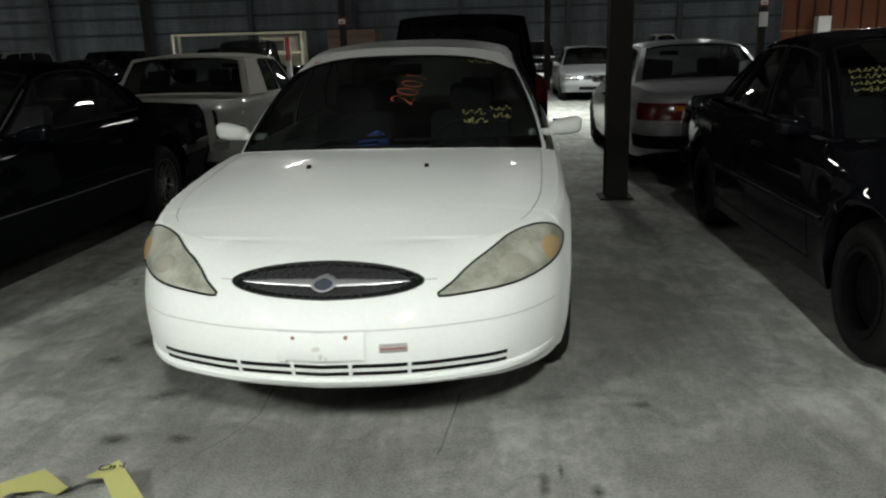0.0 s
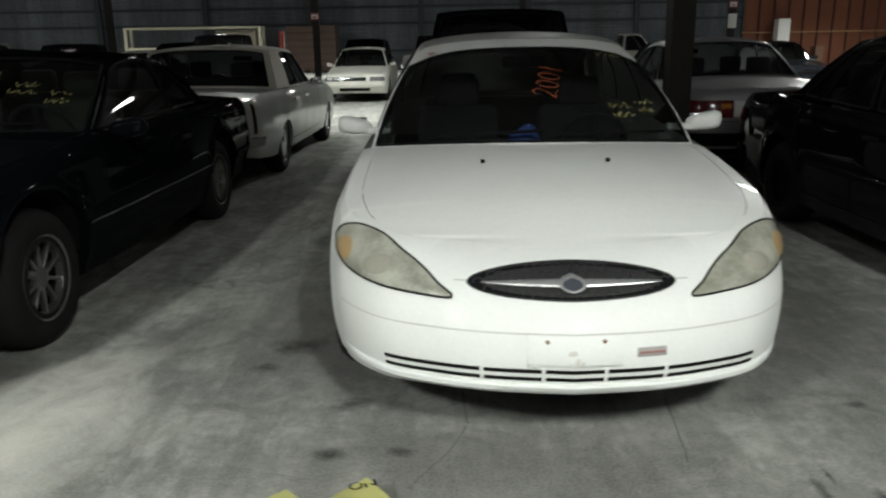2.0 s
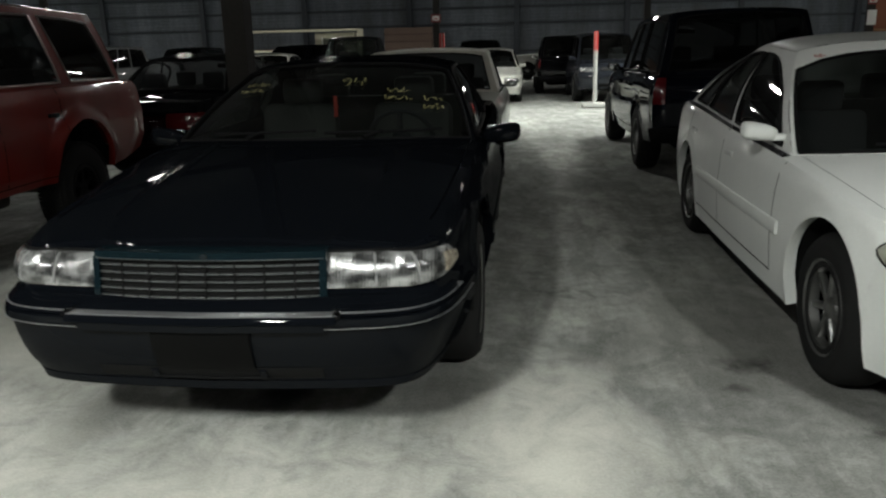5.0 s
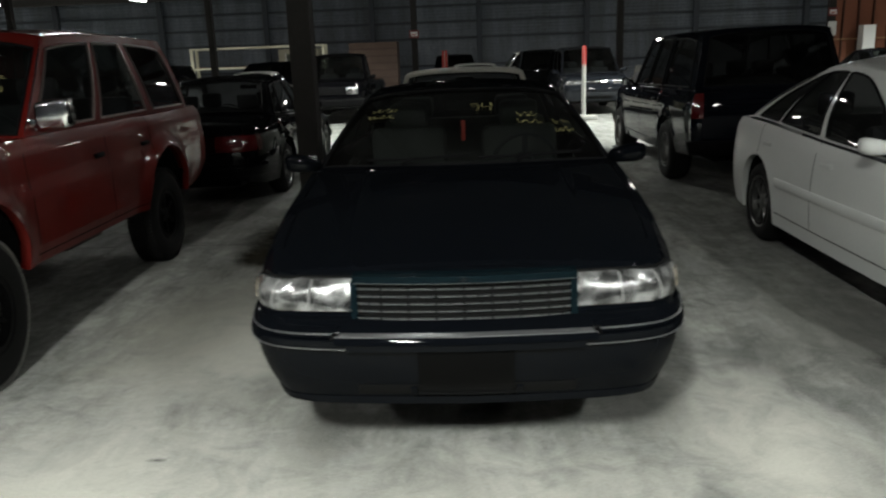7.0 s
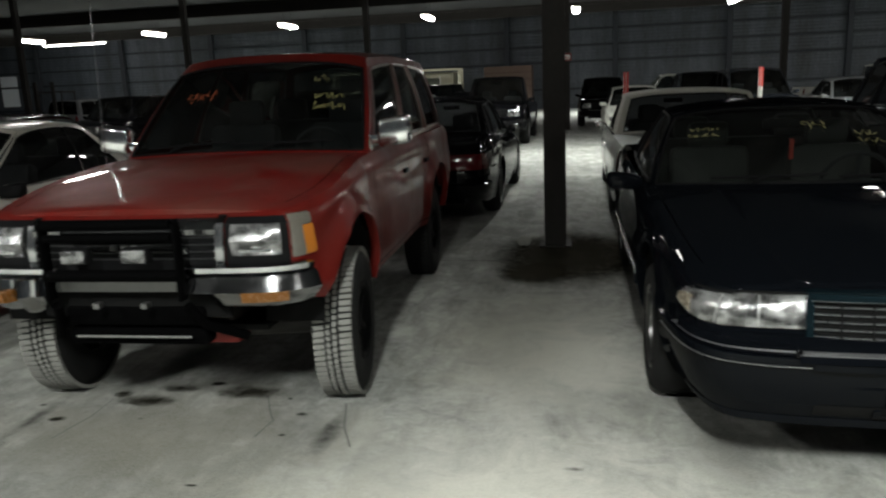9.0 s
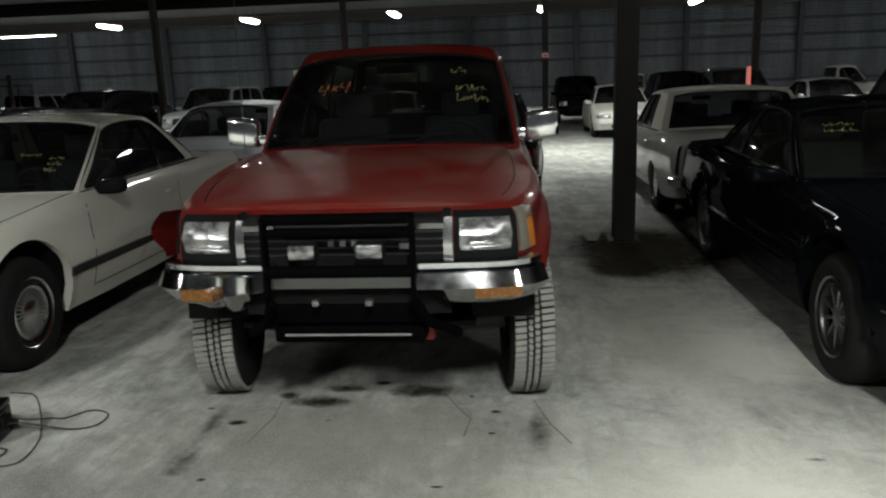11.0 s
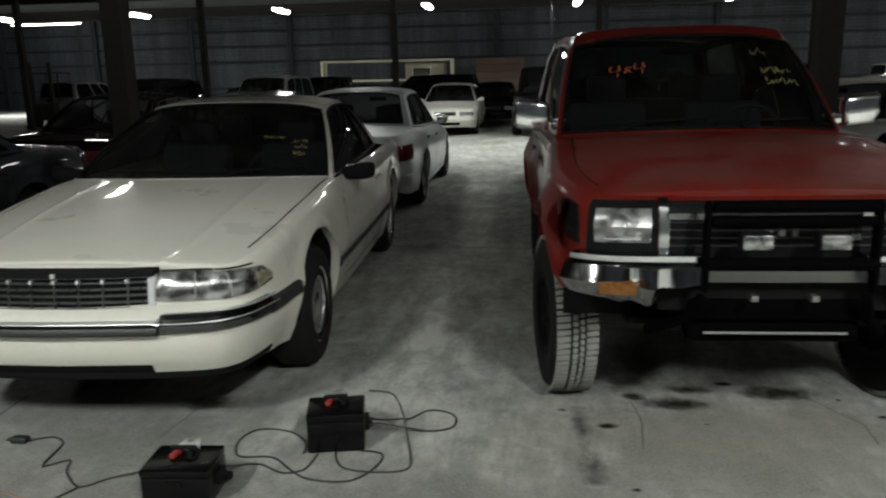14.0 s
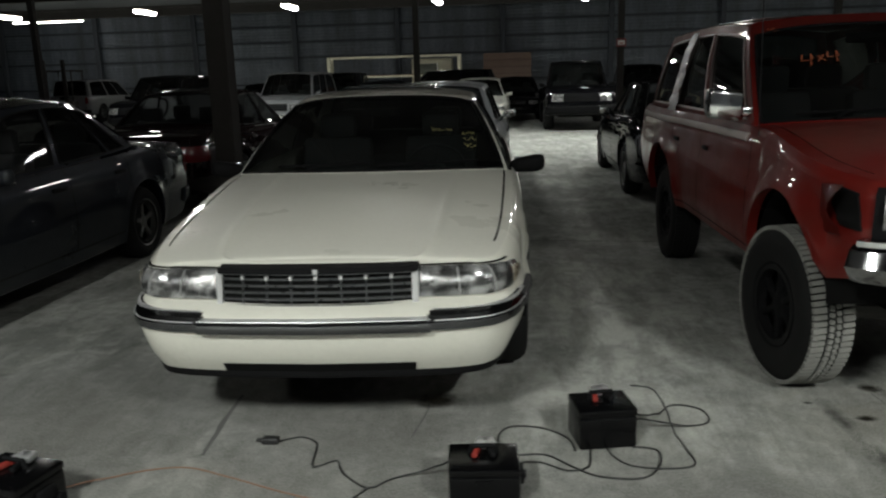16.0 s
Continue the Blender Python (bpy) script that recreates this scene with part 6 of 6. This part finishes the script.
        box(bm, 11.25, 22.5, 33.99 if z != 1.75 else 33.985, 34.118, z + .001, z + .059, .004)
        part("plate", bm, plain("pale_timber", (.34, .20, .10), .75, 0, .25, 6), root)
    tagged(root, "unfinished reddish timber stud partition with boards", "partition wall")
    for x, w, h, m in ((12.4, .5, 2.3, WHITE_PAPER), (14.0, .35, 1.2, CARD), (15.6, .8, 1.0, TIMBER)):
        bm = bmesh.new()
        box(bm, x, x + w, 33.3, 33.75, 0, h, .02)
        box(bm, x + .02, x + w - .02, 33.29, 33.298, h * .1, h * .85, .002)
        tagged(finish("stored_box", bm, m, None, False), "tall box stored against the timber partition", "box", "stored boxes")


stud_wall()


def storage_rack(x0, x1, y, h, label):
    root = new("storage_rack")
    for x in (x0, x1):
        for yy in (y, y + .9):
            bm = bmesh.new()
            box(bm, x - .09, x + .09, yy - .05, yy + .05, 0, h + .05, .008)
            part("upright", bm, CREAM, root)
    for z in (h * .55, h - .06):
        for yy in (y - .005, y + .905):
            bm = bmesh.new()
            box(bm, x0 + .09, x1 - .09, yy - .03, yy + .03, z, z + .12, .006)
            part("beam", bm, CREAM, root)
    bm = bmesh.new()
    box(bm, x0 + .1, x1 - .1, y + .04, y + .86, h * .55 + .121, h * .55 + .15, .004)
    part("shelf", bm, TIMBER, root)
    tagged(root, label, "storage rack", "storage racks")


storage_rack(-20.4, -12.3, 48.2, 2.75, "cream painted steel storage rack by the far wall")
office = new("site_office")
bm = bmesh.new()
box(bm, -15.4, -12.9, 49.6, 51.4, .1, 2.62, .02)
part("office_body", bm, CREAM, office)
bm = bmesh.new()
box(bm, -14.9, -13.8, 49.57, 49.596, 1.5, 2.3, .004)
part("office_window", bm, plain("dim_office_glass", (.10, .11, .09), .15), office, "dim office window pane")
for x in (-14.95, -13.8):
    bm = bmesh.new()
    box(bm, x, x + .05, 49.55, 49.598, 1.45, 2.35, .004)
    part("window_frame", bm, FIX, office)
bm = bmesh.new()
box(bm, -15.3, -13.0, 49.7, 51.3, 0, .098)
part("runner", bm, CARD, office)
tagged(office, "small cream site office cabin by the far wall", "cabin")
crate = new("wooden_crate")
bm = bmesh.new()
box(bm, -10.85, -7.9, 48.9, 50.6, .12, 2.8, .015)
part("crate_body", bm, CRATE, crate)
for k in range(6):
    bm = bmesh.new()
    box(bm, -10.87, -7.88, 48.875, 48.898, .25 + k * .42, .35 + k * .42, .003)
    part("slat", bm, plain("crate_batten", (.05, .03, .022), .85, 0, .5, 4), crate)
for x in (-10.7, -9.4, -8.1):
    bm = bmesh.new()
    box(bm, x - .05, x + .05, 48.89, 50.6, 0, .119)
    part("runner", bm, CARD, crate)
tagged(crate, "tall brown wooden crate on runners", "crate")


def forklift(x, y, turn):
    root = new("forklift")
    dark = plain("forklift_paint", (.03, .028, .02), .5, 0, .3)
    bm = bmesh.new()
    box(bm, -.5, .5, .3, 2.0, .25, .95, .08)
    box(bm, -.5, .5, 1.6, 2.15, .35, 1.15, .1)
    part("chassis", bm, dark, root)
    for sx in (-.36, .36):
        bm = bmesh.new()
        box(bm, sx - .06, sx + .06, 0, .14, .05, 2.5, .01)
        part("mast_rail", bm, STEEL, root)
    for sx in (-.25, .25):
        bm = bmesh.new()
        box(bm, sx - .06, sx + .06, -1.1, .0, .05, .10, .01)
        part("fork", bm, STEEL, root)
    bm = bmesh.new()
    box(bm, -.42, .42, -.04, .0, .3, .75, .01)
    part("carriage", bm, STEEL, root)
    for sx in (-.46, .46):
        for yy in (.45, 1.7):
            bm = bmesh.new()
            tube(bm, [(sx, yy, .9), (sx, yy + .1, 2.1)], .03, 6)
            part("guard_post", bm, STEEL, root)
    bm = bmesh.new()
    for k in range(7):
        box(bm, -.48, .48, .5 + k * .2, .54 + k * .2, 2.08, 2.12)
    box(bm, -.5, -.44, .5, 1.85, 2.06, 2.13)
    box(bm, .44, .5, .5, 1.85, 2.06, 2.13)
    part("overhead_guard", bm, STEEL, root)
    bm = bmesh.new()
    box(bm, -.25, .25, 1.0, 1.45, .95, 1.1, .04)
    box(bm, -.25, .25, 1.4, 1.5, 1.0, 1.45, .04)
    part("seat", bm, BLACK, root)
    for sx in (-.45, .45):
        for yy, r in ((.45, .3), (1.75, .25)):
            bm = bmesh.new()
            tube(bm, [(sx - .09, yy, r), (sx + .09, yy, r)], r, 16)
            part("wheel", bm, RUBBER, root)
    root.matrix_basis = pose(x, y, 0, 0, 0, turn)
    tagged(root, "dark counterbalance forklift truck with raised mast", "forklift")


forklift(-26.6, 29.2, 12)
# a bare strip lamp on the far side and a pale doorway
bm = bmesh.new()
tube(bm, [(-40.2, 47.5, 5.45), (-35.6, 47.5, 5.45)], .019, 8)
root = new("strip_lamp")
part("tube", bm, GLOW, root)
bm = bmesh.new()
box(bm, -40.3, -35.5, 47.43, 47.57, 5.49, 5.56, .01)
for x in (-39.5, -36.3):
    tube(bm, [(x, 47.5, 5.56), (x, 47.5, ZC + .02)], .01, 6)
part("batten", bm, FIX, root)
tagged(root, "bare fluorescent strip lamp hung near the far wall", "ceiling lamp")
bm = bmesh.new()
box(bm, -47.6, -46.2, Y1 - .03, Y1 - .001, 1.6, 3.8, .01)
tagged(finish("door_1", bm, plain("pale_door_panel", (.7, .74, .78), .5, 0, .1), None, False), "pale panel door in the steel wall", "door", kind="structure")

# ---- stains, tape and loose things on the floor ----
CUT = plain("dirty_joint", (.085, .085, .08), .9, 0, .4, 20)


def stain(name, col, rough, strength, core=.35):
    """A stain that thins out unevenly towards its rim."""
    m, nt, b = nodes_of(name)
    tc = nt.nodes.new("ShaderNodeTexCoord")
    mp = nt.nodes.new("ShaderNodeMapping")
    mp.inputs["Location"].default_value, mp.inputs["Scale"].default_value = (-1, -1, 0), (2, 2, 0)
    nt.links.new(tc.outputs["Generated"], mp.inputs["Vector"])
    ln = nt.nodes.new("ShaderNodeVectorMath")
    ln.operation = "LENGTH"
    nt.links.new(mp.outputs["Vector"], ln.inputs[0])
    n1 = noise_of(nt, coords(nt, 1.0), 13.0, 8, 0.7)
    add = nt.nodes.new("ShaderNodeMath")
    add.operation = "MULTIPLY_ADD"
    nt.links.new(n1, add.inputs[0])
    add.inputs[1].default_value = 1.5
    nt.links.new(ln.outputs["Value"], add.inputs[2])
    sc = nt.nodes.new("ShaderNodeMath")
    sc.operation = "MULTIPLY"
    sc.inputs[1].default_value = 0.5
    nt.links.new(add.outputs[0], sc.inputs[0])
    body = ramp(nt, sc.outputs[0], [(core, strength), (min(core + .38, .98), 0.0)])
    edge = ramp(nt, ln.outputs["Value"], [(.62, 1.0), (.97, 0.0)])
    nt.links.new(mix(nt, 1.0, body, edge, "MULTIPLY"), b.inputs["Alpha"])
    nt.links.new(mix(nt, noise_of(nt, coords(nt, 1.0), 20, 6), tuple(c * .6 for c in col), tuple(c * 1.4 for c in col)), b.inputs["Base Color"])
    b.inputs["Roughness"].default_value = rough
    b.inputs["Specular IOR Level"].default_value = 0.0
    return m


OIL = stain("oil_stain", (.024, .022, .017), .5, .92, .46)
FADED_OIL = stain("faded_oil_stain", (.07, .07, .065), .8, .7)
WET = stain("wet_brown_stain", (.042, .038, .028), .95, .88, .62)


def blotch(name, x, y, rx, ry, mat, label, rough=.35, z=.002):
    """A flat stain, thinner and ragged towards its rim."""
    bm = bmesh.new()
    n = 48
    k = 1.12 + rough * .3
    ring = [(x + rx * k * math.cos(i * 2 * math.pi / n), y + ry * k * math.sin(i * 2 * math.pi / n)) for i in range(n)]
    vs = [bm.verts.new((px, py, z)) for px, py in ring]
    mid = bm.verts.new((x, y, z))
    for a, b in zip(vs, vs[1:] + vs[:1]):
        bm.faces.new((a, b, mid))
    return tagged(finish(name, bm, mat, None, False), label, "stain", "floor stains", "structure")


blotch("puddle_stain", -4.95, 7.7, .72, 1.05, WET, "damp brown puddle round the foot of a steel column", rough=.3, z=.0045)
blotch("puddle_stain", -5.25, 7.0, .30, .35, WET, "damp brown puddle round the foot of a steel column", rough=.3, z=.0049)
for k, (x, y, rx, ry) in enumerate(((-7.07, 4.25, .16, .07), (-6.98, 4.42, .11, .05), (-6.58, 4.40, .2, .085), (-6.80, 4.5, .05, .03), (-7.4, 4.0, .05, .03), (-6.2, 4.16, .03, .02), (-7.25, 4.33, .06, .05),
                                    (-9.27, 4.13, .13, .085), (-3.72, 3.15, .10, .05), (-1.62, 4.55, .16, .14), (-1.72, 4.3, .08, .06), (-1.3, 3.95, .10, .07), (.62, 3.9, .05, .04), (-4.9, 3.75, .05, .02), (-5.55, 3.4, .03, .015))):
    blotch("oil_stain", x, y, rx * 1.05, ry * 1.05, OIL if k < 9 else FADED_OIL, "dark oil spot soaked into the concrete", rough=.55)

rnd = random.Random(5)
for k in range(5):
    x, y = rnd.uniform(-.10, .42), rnd.uniform(3.0, 3.45)
    blotch("scuff_mark", x, y, rnd.uniform(.012, .035), rnd.uniform(.04, .12), FADED_OIL, "dark scuff rubbed into the concrete", rough=.5, z=.0038)
for k in range(6):
    x, y = rnd.uniform(-1.9, .9), rnd.uniform(2.95, 3.6)
    blotch("scuff_mark", x, y, rnd.uniform(.03, .10), rnd.uniform(.02, .06), FADED_OIL, "dark scuff rubbed into the concrete", rough=.6, z=.0039)
for k, (x, y, rx, ry) in enumerate(((-7.52, 4.0, .06, .28), (-6.0, 3.95, .07, .25), (-7.5, 3.6, .08, .2))):
    blotch("tyre_mark", x, y, rx, ry, FADED_OIL, "faint dark tyre mark on the concrete", rough=.4, z=.004)
for k in range(6):
    x, y = rnd.uniform(-7.6, -5.9), rnd.uniform(3.4, 4.5)
    blotch("oil_stain", x, y, rnd.uniform(.015, .035), rnd.uniform(.01, .02), OIL, "small dark oil drip on the concrete", rough=.5, z=.0042)


def floor_line(name, pts, w, mat, seed, label):
    rnd = random.Random(seed)
    bm = bmesh.new()
    rows = []
    for (x0, y0), (x1, y1) in zip(pts, pts[1:]):
        d = Vector((x1 - x0, y1 - y0, 0))
        side = Vector((-d.y, d.x, 0)).normalized()
        m = max(2, int(d.length / .08))
        for k in range(m + (1 if (x1, y1) == pts[-1] else 0)):
            p = Vector((x0, y0, .0016)) + d * (k / m) + side * rnd.uniform(-.003, .003)
            ww = w * rnd.uniform(.6, 1.2) / 2
            rows.append([p - side * ww, p + side * ww])
    grid(bm, rows)
    bmesh.ops.recalc_face_normals(bm, faces=bm.faces)
    return tagged(finish(name, bm, mat, None, False), label, "floor crack", "floor cracks", "structure")


floor_line("floor_crack", [(-1.05, 3.36), (-.92, 3.58), (-.85, 3.78), (-.87, 4.05)], .005, CUT, 1, "thin dark crack in the concrete floor")
floor_line("floor_crack", [(-.13, 3.5), (-.10, 3.75), (-.08, 3.98)], .006, CUT, 2, "thin dark crack in the concrete floor")
floor_line("floor_joint", [(-9.6, 7.7), (-8.6, 7.6), (-7.2, 7.5), (-5.4, 7.45)], .02, CUT, 3, "straight joint cut in the concrete floor")
floor_line("floor_crack", [(-10.165, 3.56), (-10.19, 3.85), (-10.21, 4.16)], .026, CUT, 4, "thin dark crack in the concrete floor")
for pts in ([(-7.27, 4.27), (-7.25, 4.05), (-7.28, 3.79)], [(-6.46, 4.36), (-6.38, 4.2), (-6.31, 4.08), (-6.33, 3.9)], [(-6.02, 4.3), (-5.95, 4.05), (-5.86, 3.85)]):
    floor_line("floor_crack", pts, .009, CUT, 7, "thin dark crack in the concrete floor")
floor_line("floor_crack", [(-9.33, 3.75), (-9.30, 3.95), (-9.29, 4.1)], .008, CUT, 5, "thin dark crack in the concrete floor")


def caution_tape():
    """A limp strip of yellow tape, folded, with black print bars."""
    yellow = plain("yellow_tape", (.36, .35, .13), .45, 0, .12, 15)
    bm = bmesh.new()
    pts = [(-1.62, 2.85, .01), (-1.56, 3.05, .03), (-1.50, 3.25, .05), (-1.42, 3.33, .035), (-1.34, 3.30, .012), (-1.27, 3.33, .05), (-1.20, 3.36, .06), (-1.12, 3.28, .03), (-1.0, 3.16, .012), (-.86, 3.0, .006), (-.7, 2.8, .006)]
    pts = [(x + .02, y - .085, z) for x, y, z in pts]
    rows = []
    for i, p in enumerate(pts):
        q = Vector(pts[min(i + 1, len(pts) - 1)]) - Vector(pts[max(i - 1, 0)])
        side = Vector((-q.y, q.x, 0)).normalized()
        tip = math.sin(i * 1.7) * .02
        rows.append([Vector(p) - side * .036 + Vector((0, 0, max(tip, -p[2] + .004))), Vector(p), Vector(p) + side * .036 + Vector((0, 0, max(-tip, -p[2] + .004)))])
    grid(bm, rows)
    bmesh.ops.recalc_face_normals(bm, faces=bm.faces)
    root = finish("caution_tape", bm, yellow, None, True)
    tagged(root, "crumpled yellow warning tape with black print on the floor", "tape")
    cu = bpy.data.curves.new("tape_print", "FONT")
    cu.body, cu.size = "ON", .055
    tmp = bpy.data.objects.new("tmp", cu)
    me = bpy.data.meshes.new_from_object(tmp)
    bpy.data.objects.remove(tmp)
    bpy.data.curves.remove(cu)
    me.transform(Matrix.Translation((-1.215, 3.25, .066)) @ Matrix.Rotation(radians(18), 4, "Z"))
    me.materials.append(BLACK)
    ob = new("print_letters", me)
    ob.parent = root


caution_tape()
bm = bmesh.new()
bmesh.ops.create_icosphere(bm, subdivisions=3, radius=.07, matrix=Matrix.Translation((-5.42, 8.12, .05)) @ Matrix.Diagonal((1.1, .9, .7, 1)))
for v in bm.verts:
    v.co += Vector((1, 1, 1)) * noise.noise(v.co * 22) * .022
    v.co.z = max(v.co.z, .0055)
tagged(finish("crumpled_paper", bm, plain("dirty_paper", (.30, .30, .27), .8, 0, .3, 20), None, True), "crumpled dirty paper beside the column foot", "paper")


def cable(name, pts, r, mat, label):
    """A cable lying along a smooth line."""
    out = catmull([(p[0], p[1]) for p in pts], .03)
    hs = [p[2] if len(p) > 2 else r + .001 for p in pts]
    bm = bmesh.new()
    n = len(out)
    line = [(p[0], p[1], lerp_knots([(i * (n - 1) / (len(hs) - 1), h) for i, h in enumerate(hs)], k)) for k, p in enumerate(out)]
    tube(bm, line, r, 6)
    return tagged(finish(name, bm, mat, None, True), label, "cable", "charger cables")


CASE = plain("black_case", (.002, .002, .0023), .22, 0, .3, 20, 0, .12, .2)
RED_GRIP = plain("red_clamp_grip", (.22, .025, .018), .45, 0, .2)
CABLE = plain("black_cable", (.015, .015, .015), .5)


def booster(x, y, turn, label, w=.235, d=.19, h=.17):
    root = new("battery_booster")
    bm = bmesh.new()
    box(bm, -w / 2, w / 2, -d / 2, d / 2, 0, h * .82, .012)
    box(bm, -w / 2 - .0015, w / 2 + .0015, -d / 2 - .0015, d / 2 + .0015, h * .80, h, .010)
    part("case", bm, CASE, root)
    bm = bmesh.new()
    tube(bm, [(-.05, d * .1, h), (-.045, d * .1, h + .03), (.045, d * .1, h + .03), (.05, d * .1, h)], .009, 8)
    part("carry_handle", bm, BLACK, root)
    for s in (-1, 1):
        bm = bmesh.new()
        box(bm, s * .028 - .010, s * .028 + .010, -.03, .05, h + .002, h + .022, .006, Matrix.Rotation(radians(s * 14), 4, "Z"))
        cl = part("clamp", bm, RED_GRIP if s < 0 else BLACK, root, "red clamp grip" if s < 0 else "")
        bm = bmesh.new()
        box(bm, s * .028 - .012, s * .028 + .03, .03, .085, h + .008, h + .03, .004, Matrix.Rotation(radians(s * 14), 4, "Z"))
        part("clamp_jaw", bm, SATIN, cl)
    bm = bmesh.new()
    box(bm, -.03, .03, -d / 2 - .007, -d / 2 - .003, h * .55, h * .72, .002)
    part("gauge", bm, CASE, root)
    bm = bmesh.new()
    box(bm, w / 2, w / 2 + .018, -.03, .05, h * .35, h * .65, .006)
    tube(bm, [(w / 2 + .004, .06, h * .3), (w / 2 + .03, .06, h * .3)], .016, 8)
    part("side_socket", bm, BLACK, root)
    root.matrix_basis = pose(x, y, 0, 0, 0, turn)
    tagged(root, label, "battery booster", "battery boosters")


booster(-8.545, 3.775, 11, "black portable battery booster box with red and chrome clamps")
booster(-9.01, 3.33, 4, "black portable battery booster box with coiled leads", .25, .2, .15)
booster(-10.68, 3.14, -12, "glossy black battery booster box on the floor", .27, .22, .16)
CL = "thin black cable looped on the concrete floor"
cable("power_cable", [(-8.42, 3.83, .09), (-8.36, 3.86, .05), (-8.30, 3.95), (-8.20, 4.10), (-8.08, 4.06), (-8.08, 3.93), (-8.22, 3.88), (-8.38, 3.84, .04), (-8.42, 3.80, .07)], .0042, CABLE, CL)
cable("power_cable", [(-8.42, 3.86, .2), (-8.34, 3.90, .16), (-8.27, 3.84, .02), (-8.22, 3.68), (-8.22, 3.56), (-8.34, 3.53), (-8.46, 3.55), (-8.52, 3.63), (-8.53, 3.70)], .004, CABLE, CL)
cable("power_cable", [(-8.43, 3.70), (-8.34, 3.68), (-8.34, 3.58), (-8.42, 3.46), (-8.58, 3.46), (-8.68, 3.53), (-8.78, 3.62), (-8.92, 3.62), (-8.97, 3.75), (-8.92, 3.86), (-8.78, 3.85), (-8.68, 3.76), (-8.66, 3.66)], .0042, CABLE, CL)
cable("power_cable", [(-8.90, 3.46, .05), (-8.86, 3.56), (-8.80, 3.56), (-8.70, 3.50), (-8.62, 3.53), (-8.60, 3.66)], .004, CABLE, CL)
cable("power_cable", [(-9.14, 3.42, .08), (-9.24, 3.44, .02), (-9.36, 3.41), (-9.44, 3.34), (-9.56, 3.45), (-9.60, 3.54), (-9.68, 3.48), (-9.70, 3.56), (-9.72, 3.68), (-9.80, 3.73), (-9.89, 3.68)], .004, CABLE, "thin black cable with a plug on the concrete floor")
cable("power_cable", [(-9.44, 3.34), (-9.52, 3.20), (-9.60, 3.1)], .004, CABLE, CL)
bm = bmesh.new()
box(bm, -9.95, -9.88, 3.66, 3.70, .001, .028, .006)
tube(bm, [(-9.95, 3.673, .014), (-9.975, 3.671, .014)], .004, 6)
tube(bm, [(-9.95, 3.688, .014), (-9.975, 3.686, .014)], .004, 6)
tagged(finish("cable_plug", bm, CABLE, None, True), "black mains plug lying on the floor", "plug")
cable("orange_cable", [(-10.56, 3.2, .05), (-10.5, 3.3), (-10.4, 3.40), (-10.2, 3.46), (-10.0, 3.40), (-9.75, 3.30), (-9.5, 3.22)], .003, plain("brown_cable", (.20, .11, .07), .6), "thin brown cable stretched across the floor")
